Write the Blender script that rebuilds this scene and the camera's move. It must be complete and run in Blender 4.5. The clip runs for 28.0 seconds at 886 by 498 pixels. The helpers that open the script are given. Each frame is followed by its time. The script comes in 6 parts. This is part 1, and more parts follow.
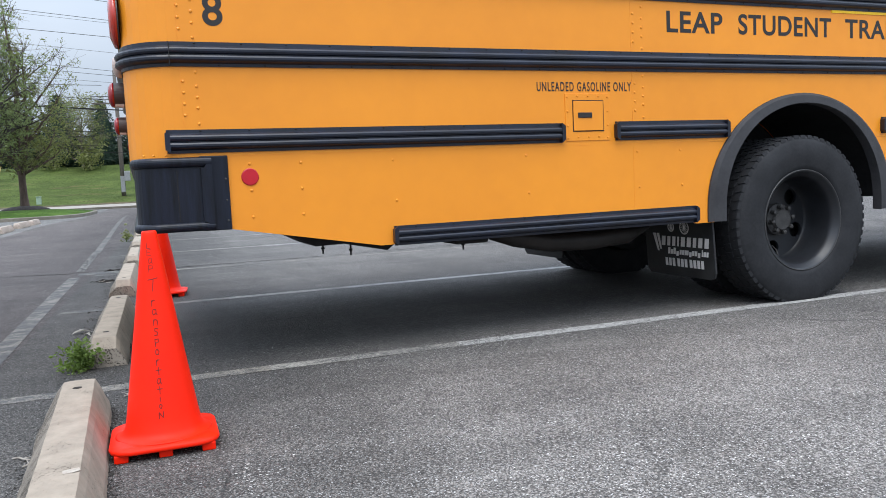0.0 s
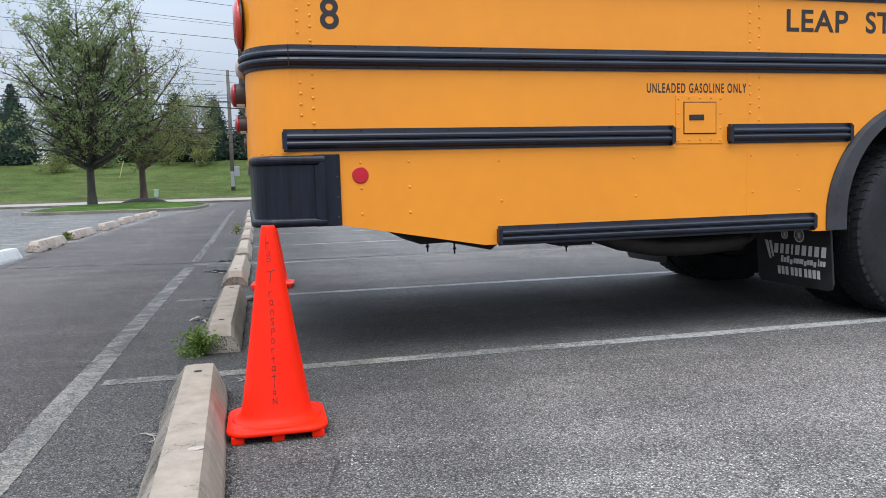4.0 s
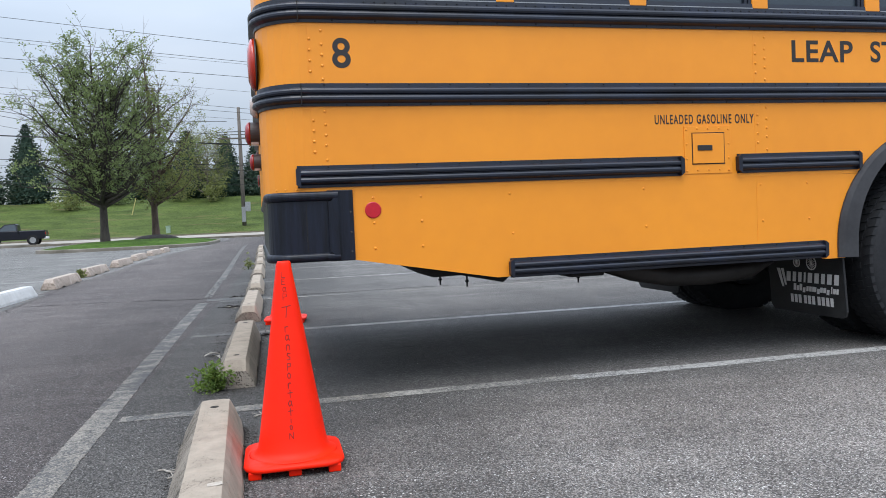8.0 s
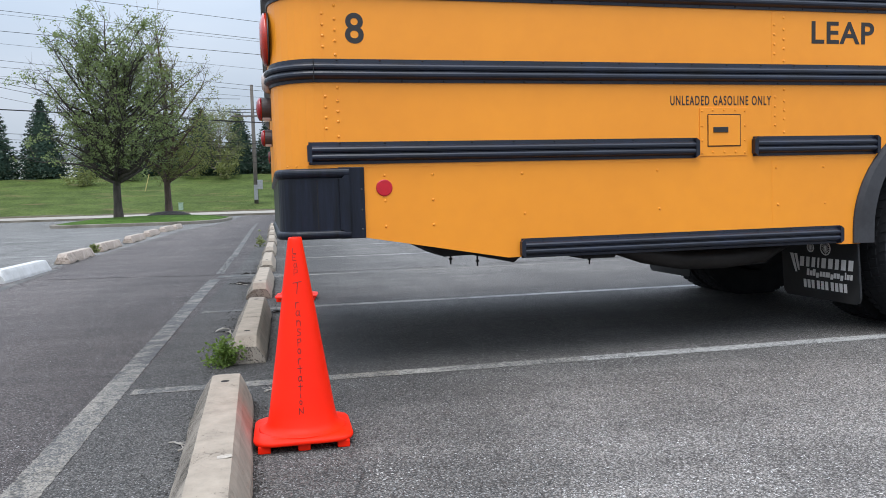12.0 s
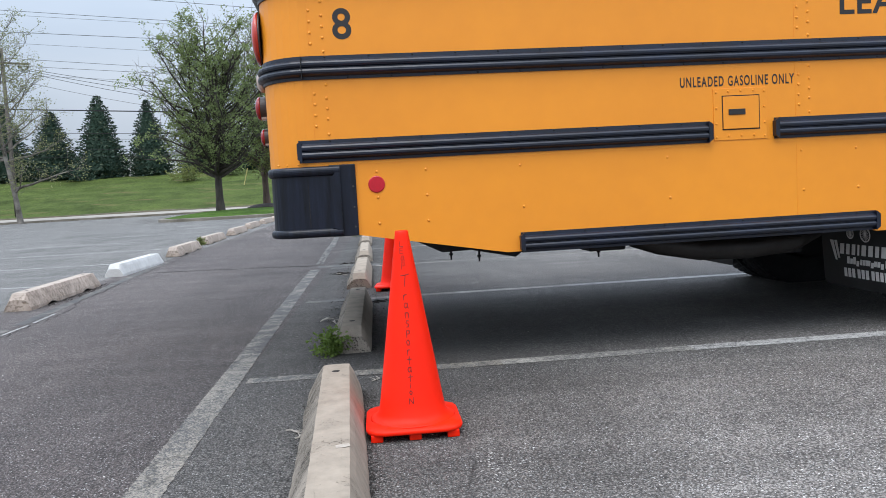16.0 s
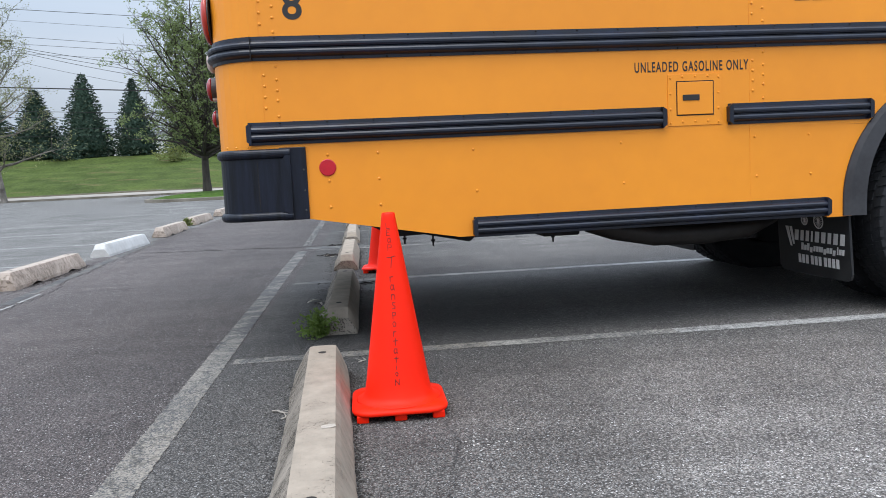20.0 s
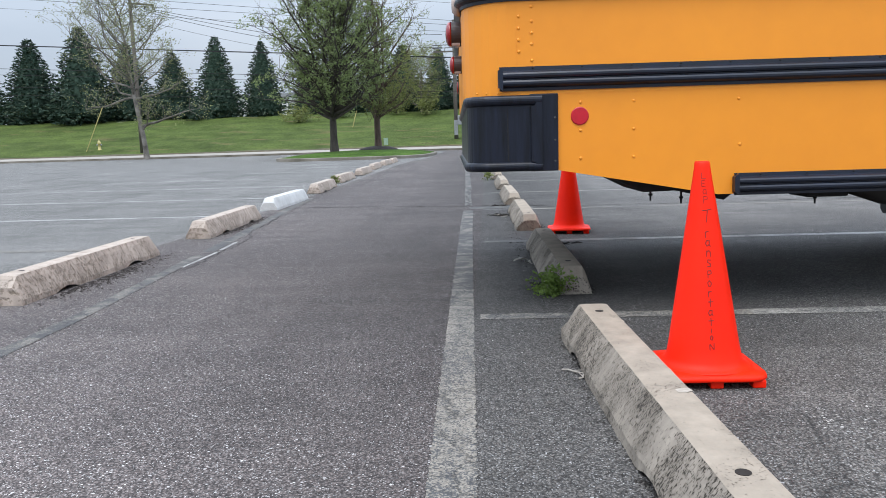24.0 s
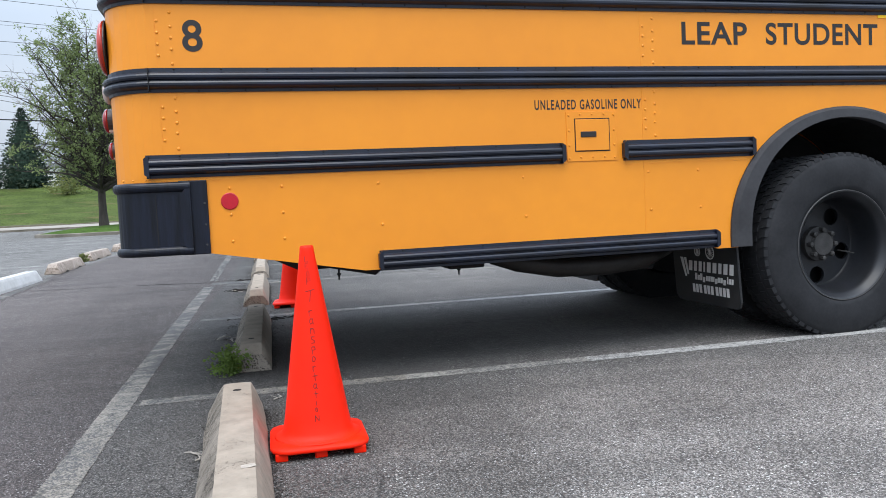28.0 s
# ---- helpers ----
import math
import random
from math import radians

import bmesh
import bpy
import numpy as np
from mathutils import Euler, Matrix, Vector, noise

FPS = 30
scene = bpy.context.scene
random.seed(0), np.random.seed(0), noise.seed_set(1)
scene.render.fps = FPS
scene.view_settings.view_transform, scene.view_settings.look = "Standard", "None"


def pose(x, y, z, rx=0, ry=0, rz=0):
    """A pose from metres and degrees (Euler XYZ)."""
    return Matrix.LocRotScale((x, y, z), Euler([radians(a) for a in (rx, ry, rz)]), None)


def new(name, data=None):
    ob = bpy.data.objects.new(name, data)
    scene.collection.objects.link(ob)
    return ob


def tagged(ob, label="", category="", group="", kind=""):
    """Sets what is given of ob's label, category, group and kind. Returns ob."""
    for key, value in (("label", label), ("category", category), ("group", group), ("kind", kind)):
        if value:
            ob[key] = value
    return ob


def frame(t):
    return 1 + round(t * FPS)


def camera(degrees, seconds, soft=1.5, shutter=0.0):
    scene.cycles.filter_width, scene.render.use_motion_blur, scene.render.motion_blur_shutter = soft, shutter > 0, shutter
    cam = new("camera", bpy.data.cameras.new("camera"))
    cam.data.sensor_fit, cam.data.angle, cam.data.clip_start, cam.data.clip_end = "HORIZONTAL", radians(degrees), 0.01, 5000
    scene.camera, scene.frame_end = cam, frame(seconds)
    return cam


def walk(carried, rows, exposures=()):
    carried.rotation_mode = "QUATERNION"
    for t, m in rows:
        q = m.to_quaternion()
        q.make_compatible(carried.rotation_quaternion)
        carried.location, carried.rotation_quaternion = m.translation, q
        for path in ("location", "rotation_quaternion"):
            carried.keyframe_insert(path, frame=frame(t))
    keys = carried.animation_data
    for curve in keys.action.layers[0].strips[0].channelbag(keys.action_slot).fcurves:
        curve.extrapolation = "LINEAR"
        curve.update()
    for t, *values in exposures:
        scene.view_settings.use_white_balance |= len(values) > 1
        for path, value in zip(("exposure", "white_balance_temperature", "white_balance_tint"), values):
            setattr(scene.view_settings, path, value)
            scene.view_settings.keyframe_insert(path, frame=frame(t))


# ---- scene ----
cam = camera(60.41, 28.0, 0.9)
ROWS = [
    (0, 0.364, -3.012, 0.820, -19.78, -4.95, 2.71),
    (0.5, 0.379, -3.017, 0.830, -23.79, -2.93, 2.82),
    (1, 0.364, -3.010, 0.833, -23.82, -2.46, 1.63),
    (1.5, 0.356, -3.034, 0.853, -19.23, -3.43, 2.39),
    (2, 0.332, -3.044, 0.844, -15.54, -4.69, 3.40),
    (2.5, 0.327, -3.035, 0.834, -13.69, -5.24, 3.31),
    (3, 0.321, -3.033, 0.829, -12.57, -4.65, 2.37),
    (3.5, 0.319, -3.031, 0.826, -12.42, -4.72, 1.72),
    (5.5, 0.324, -3.038, 0.833, -12.54, -4.34, 1.74),
    (6, 0.309, -3.048, 0.842, -9.89, -3.58, 1.32),
    (6.5, 0.301, -3.058, 0.829, -8.46, -3.55, 0.82),
    (7, 0.301, -3.053, 0.827, -10.12, -3.53, 1.09),
    (7.5, 0.303, -3.054, 0.833, -11.18, -2.88, 2.36),
    (8, 0.303, -3.057, 0.833, -11.75, -2.27, 2.53),
    (8.5, 0.305, -3.057, 0.831, -11.84, -1.86, 1.99),
    (9, 0.306, -3.061, 0.832, -11.62, -1.63, 1.53),
    (9.5, 0.306, -3.064, 0.834, -11.80, -1.06, 0.97),
    (10, 0.305, -3.064, 0.834, -12.11, -0.65, 0.67),
    (10.5, 0.307, -3.058, 0.830, -11.88, -1.29, 0.75),
    (11, 0.306, -3.058, 0.832, -11.49, -2.15, 1.20),
    (11.5, 0.306, -3.061, 0.832, -11.21, -2.65, 1.59),
    (12, 0.303, -3.048, 0.823, -10.87, -3.67, 1.69),
    (12.5, 0.301, -3.048, 0.826, -10.88, -4.47, 1.68),
    (14.5, 0.287, -3.060, 0.834, -10.15, -4.05, 1.76),
    (15, 0.252, -3.063, 0.854, -5.95, -4.09, 2.57),
    (15.5, 0.254, -3.053, 0.851, -4.04, -3.98, 2.90),
    (16, 0.251, -3.047, 0.844, -4.16, -4.41, 3.20),
    (16.5, 0.249, -3.052, 0.845, -4.04, -4.91, 3.33),
    (17, 0.250, -3.054, 0.846, -3.94, -5.17, 3.34),
    (17.5, 0.250, -3.053, 0.844, -3.95, -5.26, 3.19),
    (18, 0.251, -3.054, 0.844, -4.12, -5.44, 3.14),
    (18.5, 0.250, -3.052, 0.844, -4.40, -5.49, 2.89),
    (19, 0.252, -3.050, 0.842, -4.62, -5.69, 2.57),
    (19.5, 0.254, -3.055, 0.844, -4.76, -5.84, 2.56),
    (20, 0.256, -3.053, 0.844, -5.03, -5.79, 2.79),
    (20.5, 0.258, -3.054, 0.848, -5.55, -5.59, 2.83),
    (21, 0.257, -3.057, 0.848, -5.80, -5.89, 2.48),
    (21.5, 0.209, -3.014, 0.802, -7.08, -9.21, 3.95),
    (22, 0.039, -2.938, 0.848, -4.00, -11.27, 5.63),
    (22.5, -0.272, -2.851, 0.838, 2.01, -8.56, 0.89),
    (24.5, -0.414, -2.861, 0.793, 3.45, -7.64, 1.90),
    (25, -0.310, -2.861, 0.814, -0.16, -6.57, 2.85),
    (25.5, -0.340, -2.885, 0.809, -0.73, -5.86, 2.66),
    (26, -0.273, -2.900, 0.814, -0.62, -5.90, 3.84),
    (26.5, 0.065, -3.017, 0.874, -6.85, -4.00, 4.13),
    (27, 0.213, -3.047, 0.838, -11.74, -3.17, 4.51),
    (27.5, 0.220, -3.032, 0.833, -12.90, -4.56, 3.60),
    (28, 0.215, -3.059, 0.843, -11.94, -3.60, 2.76),
]
walk(cam, [(t, pose(x, y, z, 90 + pitch, roll, yaw)) for t, x, y, z, yaw, pitch, roll in ROWS],
     [(0, 0.09), (2, 0.05), (6, 0.0), (21, 0.0), (21.6, 0.10), (22.5, 0.13), (24.5, 0.03), (25, 0.0), (27, 0.0), (28, 0.12)])

# ---------------------------------------------------------------- world and light
SUN_ELEVATION, SUN_ROTATION = 65, 205


def make_world():
    w = bpy.data.worlds.new("overcast")
    scene.world = w
    w.use_nodes = True
    nt = w.node_tree
    nt.nodes.clear()
    n = nt.nodes.new
    sky = n("ShaderNodeTexSky")
    sky.sky_type, sky.sun_disc = "NISHITA", False
    sky.sun_elevation, sky.sun_rotation = radians(SUN_ELEVATION), radians(SUN_ROTATION)
    sky.air_density, sky.dust_density, sky.ozone_density = 1.4, 3.0, 1.0
    co, mp = n("ShaderNodeTexCoord"), n("ShaderNodeMapping")
    mp.inputs["Scale"].default_value = (1.2, 1.2, 4.5)
    cl = n("ShaderNodeTexNoise")
    cl.inputs["Scale"].default_value, cl.inputs["Detail"].default_value = 1.6, 5
    rp = n("ShaderNodeValToRGB")
    rp.color_ramp.elements[0].position, rp.color_ramp.elements[0].color = 0.30, (5.6, 6.7, 8.3, 1)
    rp.color_ramp.elements[1].position, rp.color_ramp.elements[1].color = 0.72, (7.5, 8.4, 9.8, 1)
    mx = n("ShaderNodeMix")
    mx.data_type = "RGBA"
    mx.inputs[0].default_value = 0.86
    bg, out = n("ShaderNodeBackground"), n("ShaderNodeOutputWorld")
    bg.inputs[1].default_value = 0.085
    k = nt.links.new
    k(co.outputs["Generated"], mp.inputs[0])
    k(mp.outputs[0], cl.inputs["Vector"])
    k(cl.outputs["Fac"], rp.inputs[0])
    k(sky.outputs[0], mx.inputs[6])
    k(rp.outputs[0], mx.inputs[7])
    # an overcast dome is about three times brighter overhead than at the horizon
    xyz, rise, dome = n("ShaderNodeSeparateXYZ"), n("ShaderNodeMapRange"), n("ShaderNodeVectorMath")
    rise.inputs["To Min"].default_value, rise.inputs["To Max"].default_value = 0.93, 3.95
    rise.interpolation_type, dome.operation = "SMOOTHSTEP", "SCALE"
    k(co.outputs["Generated"], xyz.inputs[0])
    k(xyz.outputs["Z"], rise.inputs["Value"])
    k(mx.outputs[2], dome.inputs[0])
    k(rise.outputs[0], dome.inputs["Scale"])
    k(dome.outputs[0], bg.inputs[0])
    k(bg.outputs[0], out.inputs[0])
    lamp = bpy.data.lights.new("sun", "SUN")
    lamp.energy, lamp.angle, lamp.color = 1.7, radians(40), (1.0, 0.97, 0.92)
    ob = new("sun", lamp)
    e, r = radians(SUN_ELEVATION), radians(SUN_ROTATION)
    way = Vector((math.sin(r) * math.cos(e), math.cos(r) * math.cos(e), math.sin(e)))
    ob.rotation_euler = way.to_track_quat("Z", "Y").to_euler()


make_world()


# ---------------------------------------------------------------- materials
def mat(name, rgb, rough=0.6, metal=0.0, var=0.0, scale=8.0, rgb2=None, bump=0.0, bscale=60.0, bdist=0.004, coat=0.0, spec=0.5, per_object=0.0, island=0.0, stretch=(1, 1, 1)):
    """A principled surface: two tones mixed by noise at two scales, roughness that varies with it, fine relief."""
    m = bpy.data.materials.new(name)
    m.use_nodes = True
    nt = m.node_tree
    b = nt.nodes["Principled BSDF"]
    b.inputs["Roughness"].default_value, b.inputs["Metallic"].default_value = rough, metal
    b.inputs["Coat Weight"].default_value, b.inputs["Specular IOR Level"].default_value = coat, spec
    b.inputs["Coat Roughness"].default_value = 0.15
    n, k = nt.nodes.new, nt.links.new
    co, mp = n("ShaderNodeTexCoord"), n("ShaderNodeMapping")
    mp.inputs["Scale"].default_value = stretch
    k(co.outputs["Object"], mp.inputs[0])
    rgb2 = rgb2 or tuple(c * (1 - var) for c in rgb)
    a, c2 = n("ShaderNodeTexNoise"), n("ShaderNodeTexNoise")
    a.inputs["Scale"].default_value, a.inputs["Detail"].default_value = scale, 6
    c2.inputs["Scale"].default_value, c2.inputs["Detail"].default_value = scale * 9, 4
    k(mp.outputs[0], a.inputs["Vector"])
    k(mp.outputs[0], c2.inputs["Vector"])
    ad = n("ShaderNodeMath")
    ad.operation, ad.inputs[1].default_value = "MULTIPLY_ADD", 0.4
    k(c2.outputs["Fac"], ad.inputs[0])
    k(a.outputs["Fac"], ad.inputs[2])
    last = ad
    if per_object or island:
        src = n("ShaderNodeObjectInfo").outputs["Random"] if per_object else n("ShaderNodeNewGeometry").outputs["Random Per Island"]
        ob = n("ShaderNodeMath")
        ob.operation, ob.inputs[1].default_value = "MULTIPLY_ADD", per_object or island
        k(src, ob.inputs[0])
        k(last.outputs[0], ob.inputs[2])
        last = ob
    rp = n("ShaderNodeValToRGB")
    top = 1.0 + (per_object or island)
    rp.color_ramp.elements[0].position, rp.color_ramp.elements[0].color = 0.45 / top, (*rgb2, 1)
    rp.color_ramp.elements[1].position, rp.color_ramp.elements[1].color = 0.95 / top, (*rgb, 1)
    sc = n("ShaderNodeMath")
    sc.operation, sc.inputs[1].default_value = "DIVIDE", top
    k(last.outputs[0], sc.inputs[0])
    k(sc.outputs[0], rp.inputs[0])
    k(rp.outputs[0], b.inputs["Base Color"])
    if rough > 0.05:
        rr = n("ShaderNodeMapRange")
        rr.inputs["From Min"].default_value, rr.inputs["From Max"].default_value = 0.4, 1.0
        rr.inputs["To Min"].default_value, rr.inputs["To Max"].default_value = min(1, rough * 1.15), rough * 0.85
        k(ad.outputs[0], rr.inputs["Value"])
        k(rr.outputs[0], b.inputs["Roughness"])
    if bump:
        bn, bt = n("ShaderNodeBump"), n("ShaderNodeTexNoise")
        bt.inputs["Scale"].default_value, bt.inputs["Detail"].default_value = bscale, 4
        bn.inputs["Strength"].default_value, bn.inputs["Distance"].default_value = bump, bdist
        k(mp.outputs[0], bt.inputs["Vector"])
        k(bt.outputs["Fac"], bn.inputs["Height"])
        k(bn.outputs[0], b.inputs["Normal"])
    return m


def asphalt(name, dark, light, speck, cracks, wear_shade=()):
    """Worn asphalt: binder, pale stones of several sizes, broad stains and a net of thin cracks."""
    m = bpy.data.materials.new(name)
    m.use_nodes = True
    nt = m.node_tree
    b = nt.nodes["Principled BSDF"]
    b.inputs["Roughness"].default_value = 0.85
    b.inputs["Specular IOR Level"].default_value = 0.35
    n, k = nt.nodes.new, nt.links.new
    co = n("ShaderNodeTexCoord")

    def noise_tex(scale, detail=5, rough=0.55):
        t = n("ShaderNodeTexNoise")
        t.inputs["Scale"].default_value, t.inputs["Detail"].default_value, t.inputs["Roughness"].default_value = scale, detail, rough
        k(co.outputs["Object"], t.inputs["Vector"])
        return t.outputs["Fac"]

    def ramp(src, p0, p1, c0=(0, 0, 0), c1=(1, 1, 1)):
        r = n("ShaderNodeValToRGB")
        r.color_ramp.elements[0].position, r.color_ramp.elements[0].color = p0, (*c0, 1)
        r.color_ramp.elements[1].position, r.color_ramp.elements[1].color = p1, (*c1, 1)
        k(src, r.inputs[0])
        return r.outputs[0]

    def mix(kind, f, a, c):
        x = n("ShaderNodeMix")
        x.data_type, x.blend_type = "RGBA", kind
        if hasattr(f, "is_linked"):
            k(f, x.inputs[0])
        else:
            x.inputs[0].default_value = f
        k(a, x.inputs[6])
        if hasattr(c, "is_linked"):
            k(c, x.inputs[7])
        else:
            x.inputs[7].default_value = (*c, 1)
        return x.outputs[2]

    base = ramp(noise_tex(0.55, 6, 0.65), 0.3, 0.72, dark, light)
    base = mix("MULTIPLY", 0.5, base, ramp(noise_tex(6.0, 6, 0.7), 0.30, 0.70, (0.76, 0.76, 0.77), (1.14, 1.13, 1.12)))
    base = mix("MULTIPLY", 1.0, base, ramp(noise_tex(34.0, 4, 0.7), 0.34, 0.66, (0.87, 0.87, 0.87), (1.11, 1.11, 1.10)))
    # long paler and darker tracks that run with the traffic
    track = n("ShaderNodeMapping")
    track.inputs["Scale"].default_value = (2.6, 0.32, 1)
    k(co.outputs["Object"], track.inputs[0])
    tn = n("ShaderNodeTexNoise")
    tn.inputs["Scale"].default_value, tn.inputs["Detail"].default_value = 1.0, 5
    k(track.outputs[0], tn.inputs["Vector"])
    base = mix("MULTIPLY", 1.0, base, ramp(tn.outputs["Fac"], 0.32, 0.68, (0.88, 0.88, 0.88), (1.12, 1.12, 1.12)))
    # each stone of the surface has a grey of its own
    stone = n("ShaderNodeTexVoronoi")
    stone.inputs["Scale"].default_value = 146.0
    k(co.outputs["Object"], stone.inputs["Vector"])
    own = n("ShaderNodeSeparateColor")
    k(stone.outputs["Color"], own.inputs[0])
    base = mix("MULTIPLY", 1.0, base, ramp(own.outputs[1], 0.1, 0.95, (0.60, 0.60, 0.60), (1.43, 1.43, 1.42)))
    # dark binder in the hollows between them, with cavity shade painted in
    base = mix("MULTIPLY", 1.0, base, ramp(stone.outputs["Distance"], 0.34, 0.66, (1.40, 1.40, 1.39), (0.50, 0.50, 0.50)))
    base = mix("MULTIPLY", 1.0, base, ramp(noise_tex(160.0, 3, 0.75), 0.36, 0.64, (0.66, 0.66, 0.66), (1.38, 1.38, 1.37)))
    warp = n("ShaderNodeVectorMath")
    warp.operation, warp.inputs[1].default_value = "MULTIPLY_ADD", (0.012, 0.012, 0.012)
    wn = n("ShaderNodeTexNoise")
    wn.inputs["Scale"].default_value, wn.inputs["Detail"].default_value = 90, 2
    k(co.outputs["Object"], wn.inputs["Vector"])
    k(wn.outputs["Color"], warp.inputs[0])
    k(co.outputs["Object"], warp.inputs[2])
    for size, cut, amount, few in ((38.0, 0.17, 0.88, 0.93), (74.0, 0.23, 0.88, 0.80), (135.0, 0.31, 0.80, 0.76), (250.0, 0.42, 0.50, 0.80)):
        v = n("ShaderNodeTexVoronoi")
        v.inputs["Scale"].default_value = size
        k(warp.outputs[0], v.inputs["Vector"])
        hit = ramp(v.outputs["Distance"], cut * 0.86, cut, (1, 1, 1), (0, 0, 0))
        pick = n("ShaderNodeSeparateColor")
        k(v.outputs["Color"], pick.inputs[0])
        some = ramp(pick.outputs[0], few, few + 0.12)
        both = n("ShaderNodeMath")
        both.operation = "MULTIPLY"
        k(hit, both.inputs[0])
        k(some, both.inputs[1])
        dim = n("ShaderNodeMath")
        dim.operation, dim.inputs[1].default_value = "MULTIPLY", amount
        k(both.outputs[0], dim.inputs[0])
        base = mix("MIX", dim.outputs[0], base, speck)
    for axis, x0, x1, f0, f1 in wear_shade:
        # uneven tone along one axis; the lot's also paints in shade under the bus
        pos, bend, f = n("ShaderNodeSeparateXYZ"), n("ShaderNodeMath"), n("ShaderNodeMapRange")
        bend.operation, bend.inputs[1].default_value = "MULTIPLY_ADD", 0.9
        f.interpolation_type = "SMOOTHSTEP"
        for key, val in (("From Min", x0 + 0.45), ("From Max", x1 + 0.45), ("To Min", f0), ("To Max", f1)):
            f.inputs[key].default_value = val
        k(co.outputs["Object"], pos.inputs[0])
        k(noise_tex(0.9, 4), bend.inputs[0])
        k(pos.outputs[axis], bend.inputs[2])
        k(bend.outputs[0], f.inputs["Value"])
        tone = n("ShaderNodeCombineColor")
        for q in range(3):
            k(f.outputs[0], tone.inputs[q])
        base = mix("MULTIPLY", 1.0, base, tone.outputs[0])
    # low ridges across the way, left by the roller and by turning wheels
    across = n("ShaderNodeMapping")
    across.inputs["Scale"].default_value = (0.5, 3.4, 1)
    k(co.outputs["Object"], across.inputs[0])
    an = n("ShaderNodeTexNoise")
    an.inputs["Scale"].default_value, an.inputs["Detail"].default_value = 1.0, 6
    k(across.outputs[0], an.inputs["Vector"])
    base = mix("MULTIPLY", 1.0, base, ramp(an.outputs["Fac"], 0.34, 0.66, (0.88, 0.88, 0.88), (1.12, 1.12, 1.12)))
    if cracks:
        wob = n("ShaderNodeVectorMath")
        wob.operation, wob.inputs[1].default_value = "MULTIPLY_ADD", (0.35, 0.35, 0)
        nz = n("ShaderNodeTexNoise")
        nz.inputs["Scale"].default_value, nz.inputs["Detail"].default_value = 2.2, 7
        k(co.outputs["Object"], nz.inputs["Vector"])
        k(nz.outputs["Color"], wob.inputs[0])
        k(co.outputs["Object"], wob.inputs[2])
        cv = n("ShaderNodeTexVoronoi")
        cv.feature = "DISTANCE_TO_EDGE"
        cv.inputs["Scale"].default_value = 0.33
        k(wob.outputs[0], cv.inputs["Vector"])
        line = ramp(cv.outputs["Distance"], 0.0006, 0.0022, (0.7, 0.7, 0.7), (0, 0, 0))
        mask = ramp(noise_tex(0.4, 3), 0.56, 0.64)
        f = n("ShaderNodeMath")
        f.operation = "MULTIPLY"
        k(line, f.inputs[0])
        k(mask, f.inputs[1])
        base = mix("MIX", f.outputs[0], base, (0.012, 0.012, 0.012))
    k(base, b.inputs["Base Color"])
    bn = n("ShaderNodeBump")
    bn.inputs["Strength"].default_value, bn.inputs["Distance"].default_value = 0.9, 0.006
    bn.invert = True
    k(stone.outputs["Distance"], bn.inputs["Height"])
    k(bn.outputs[0], b.inputs["Normal"])
    return m


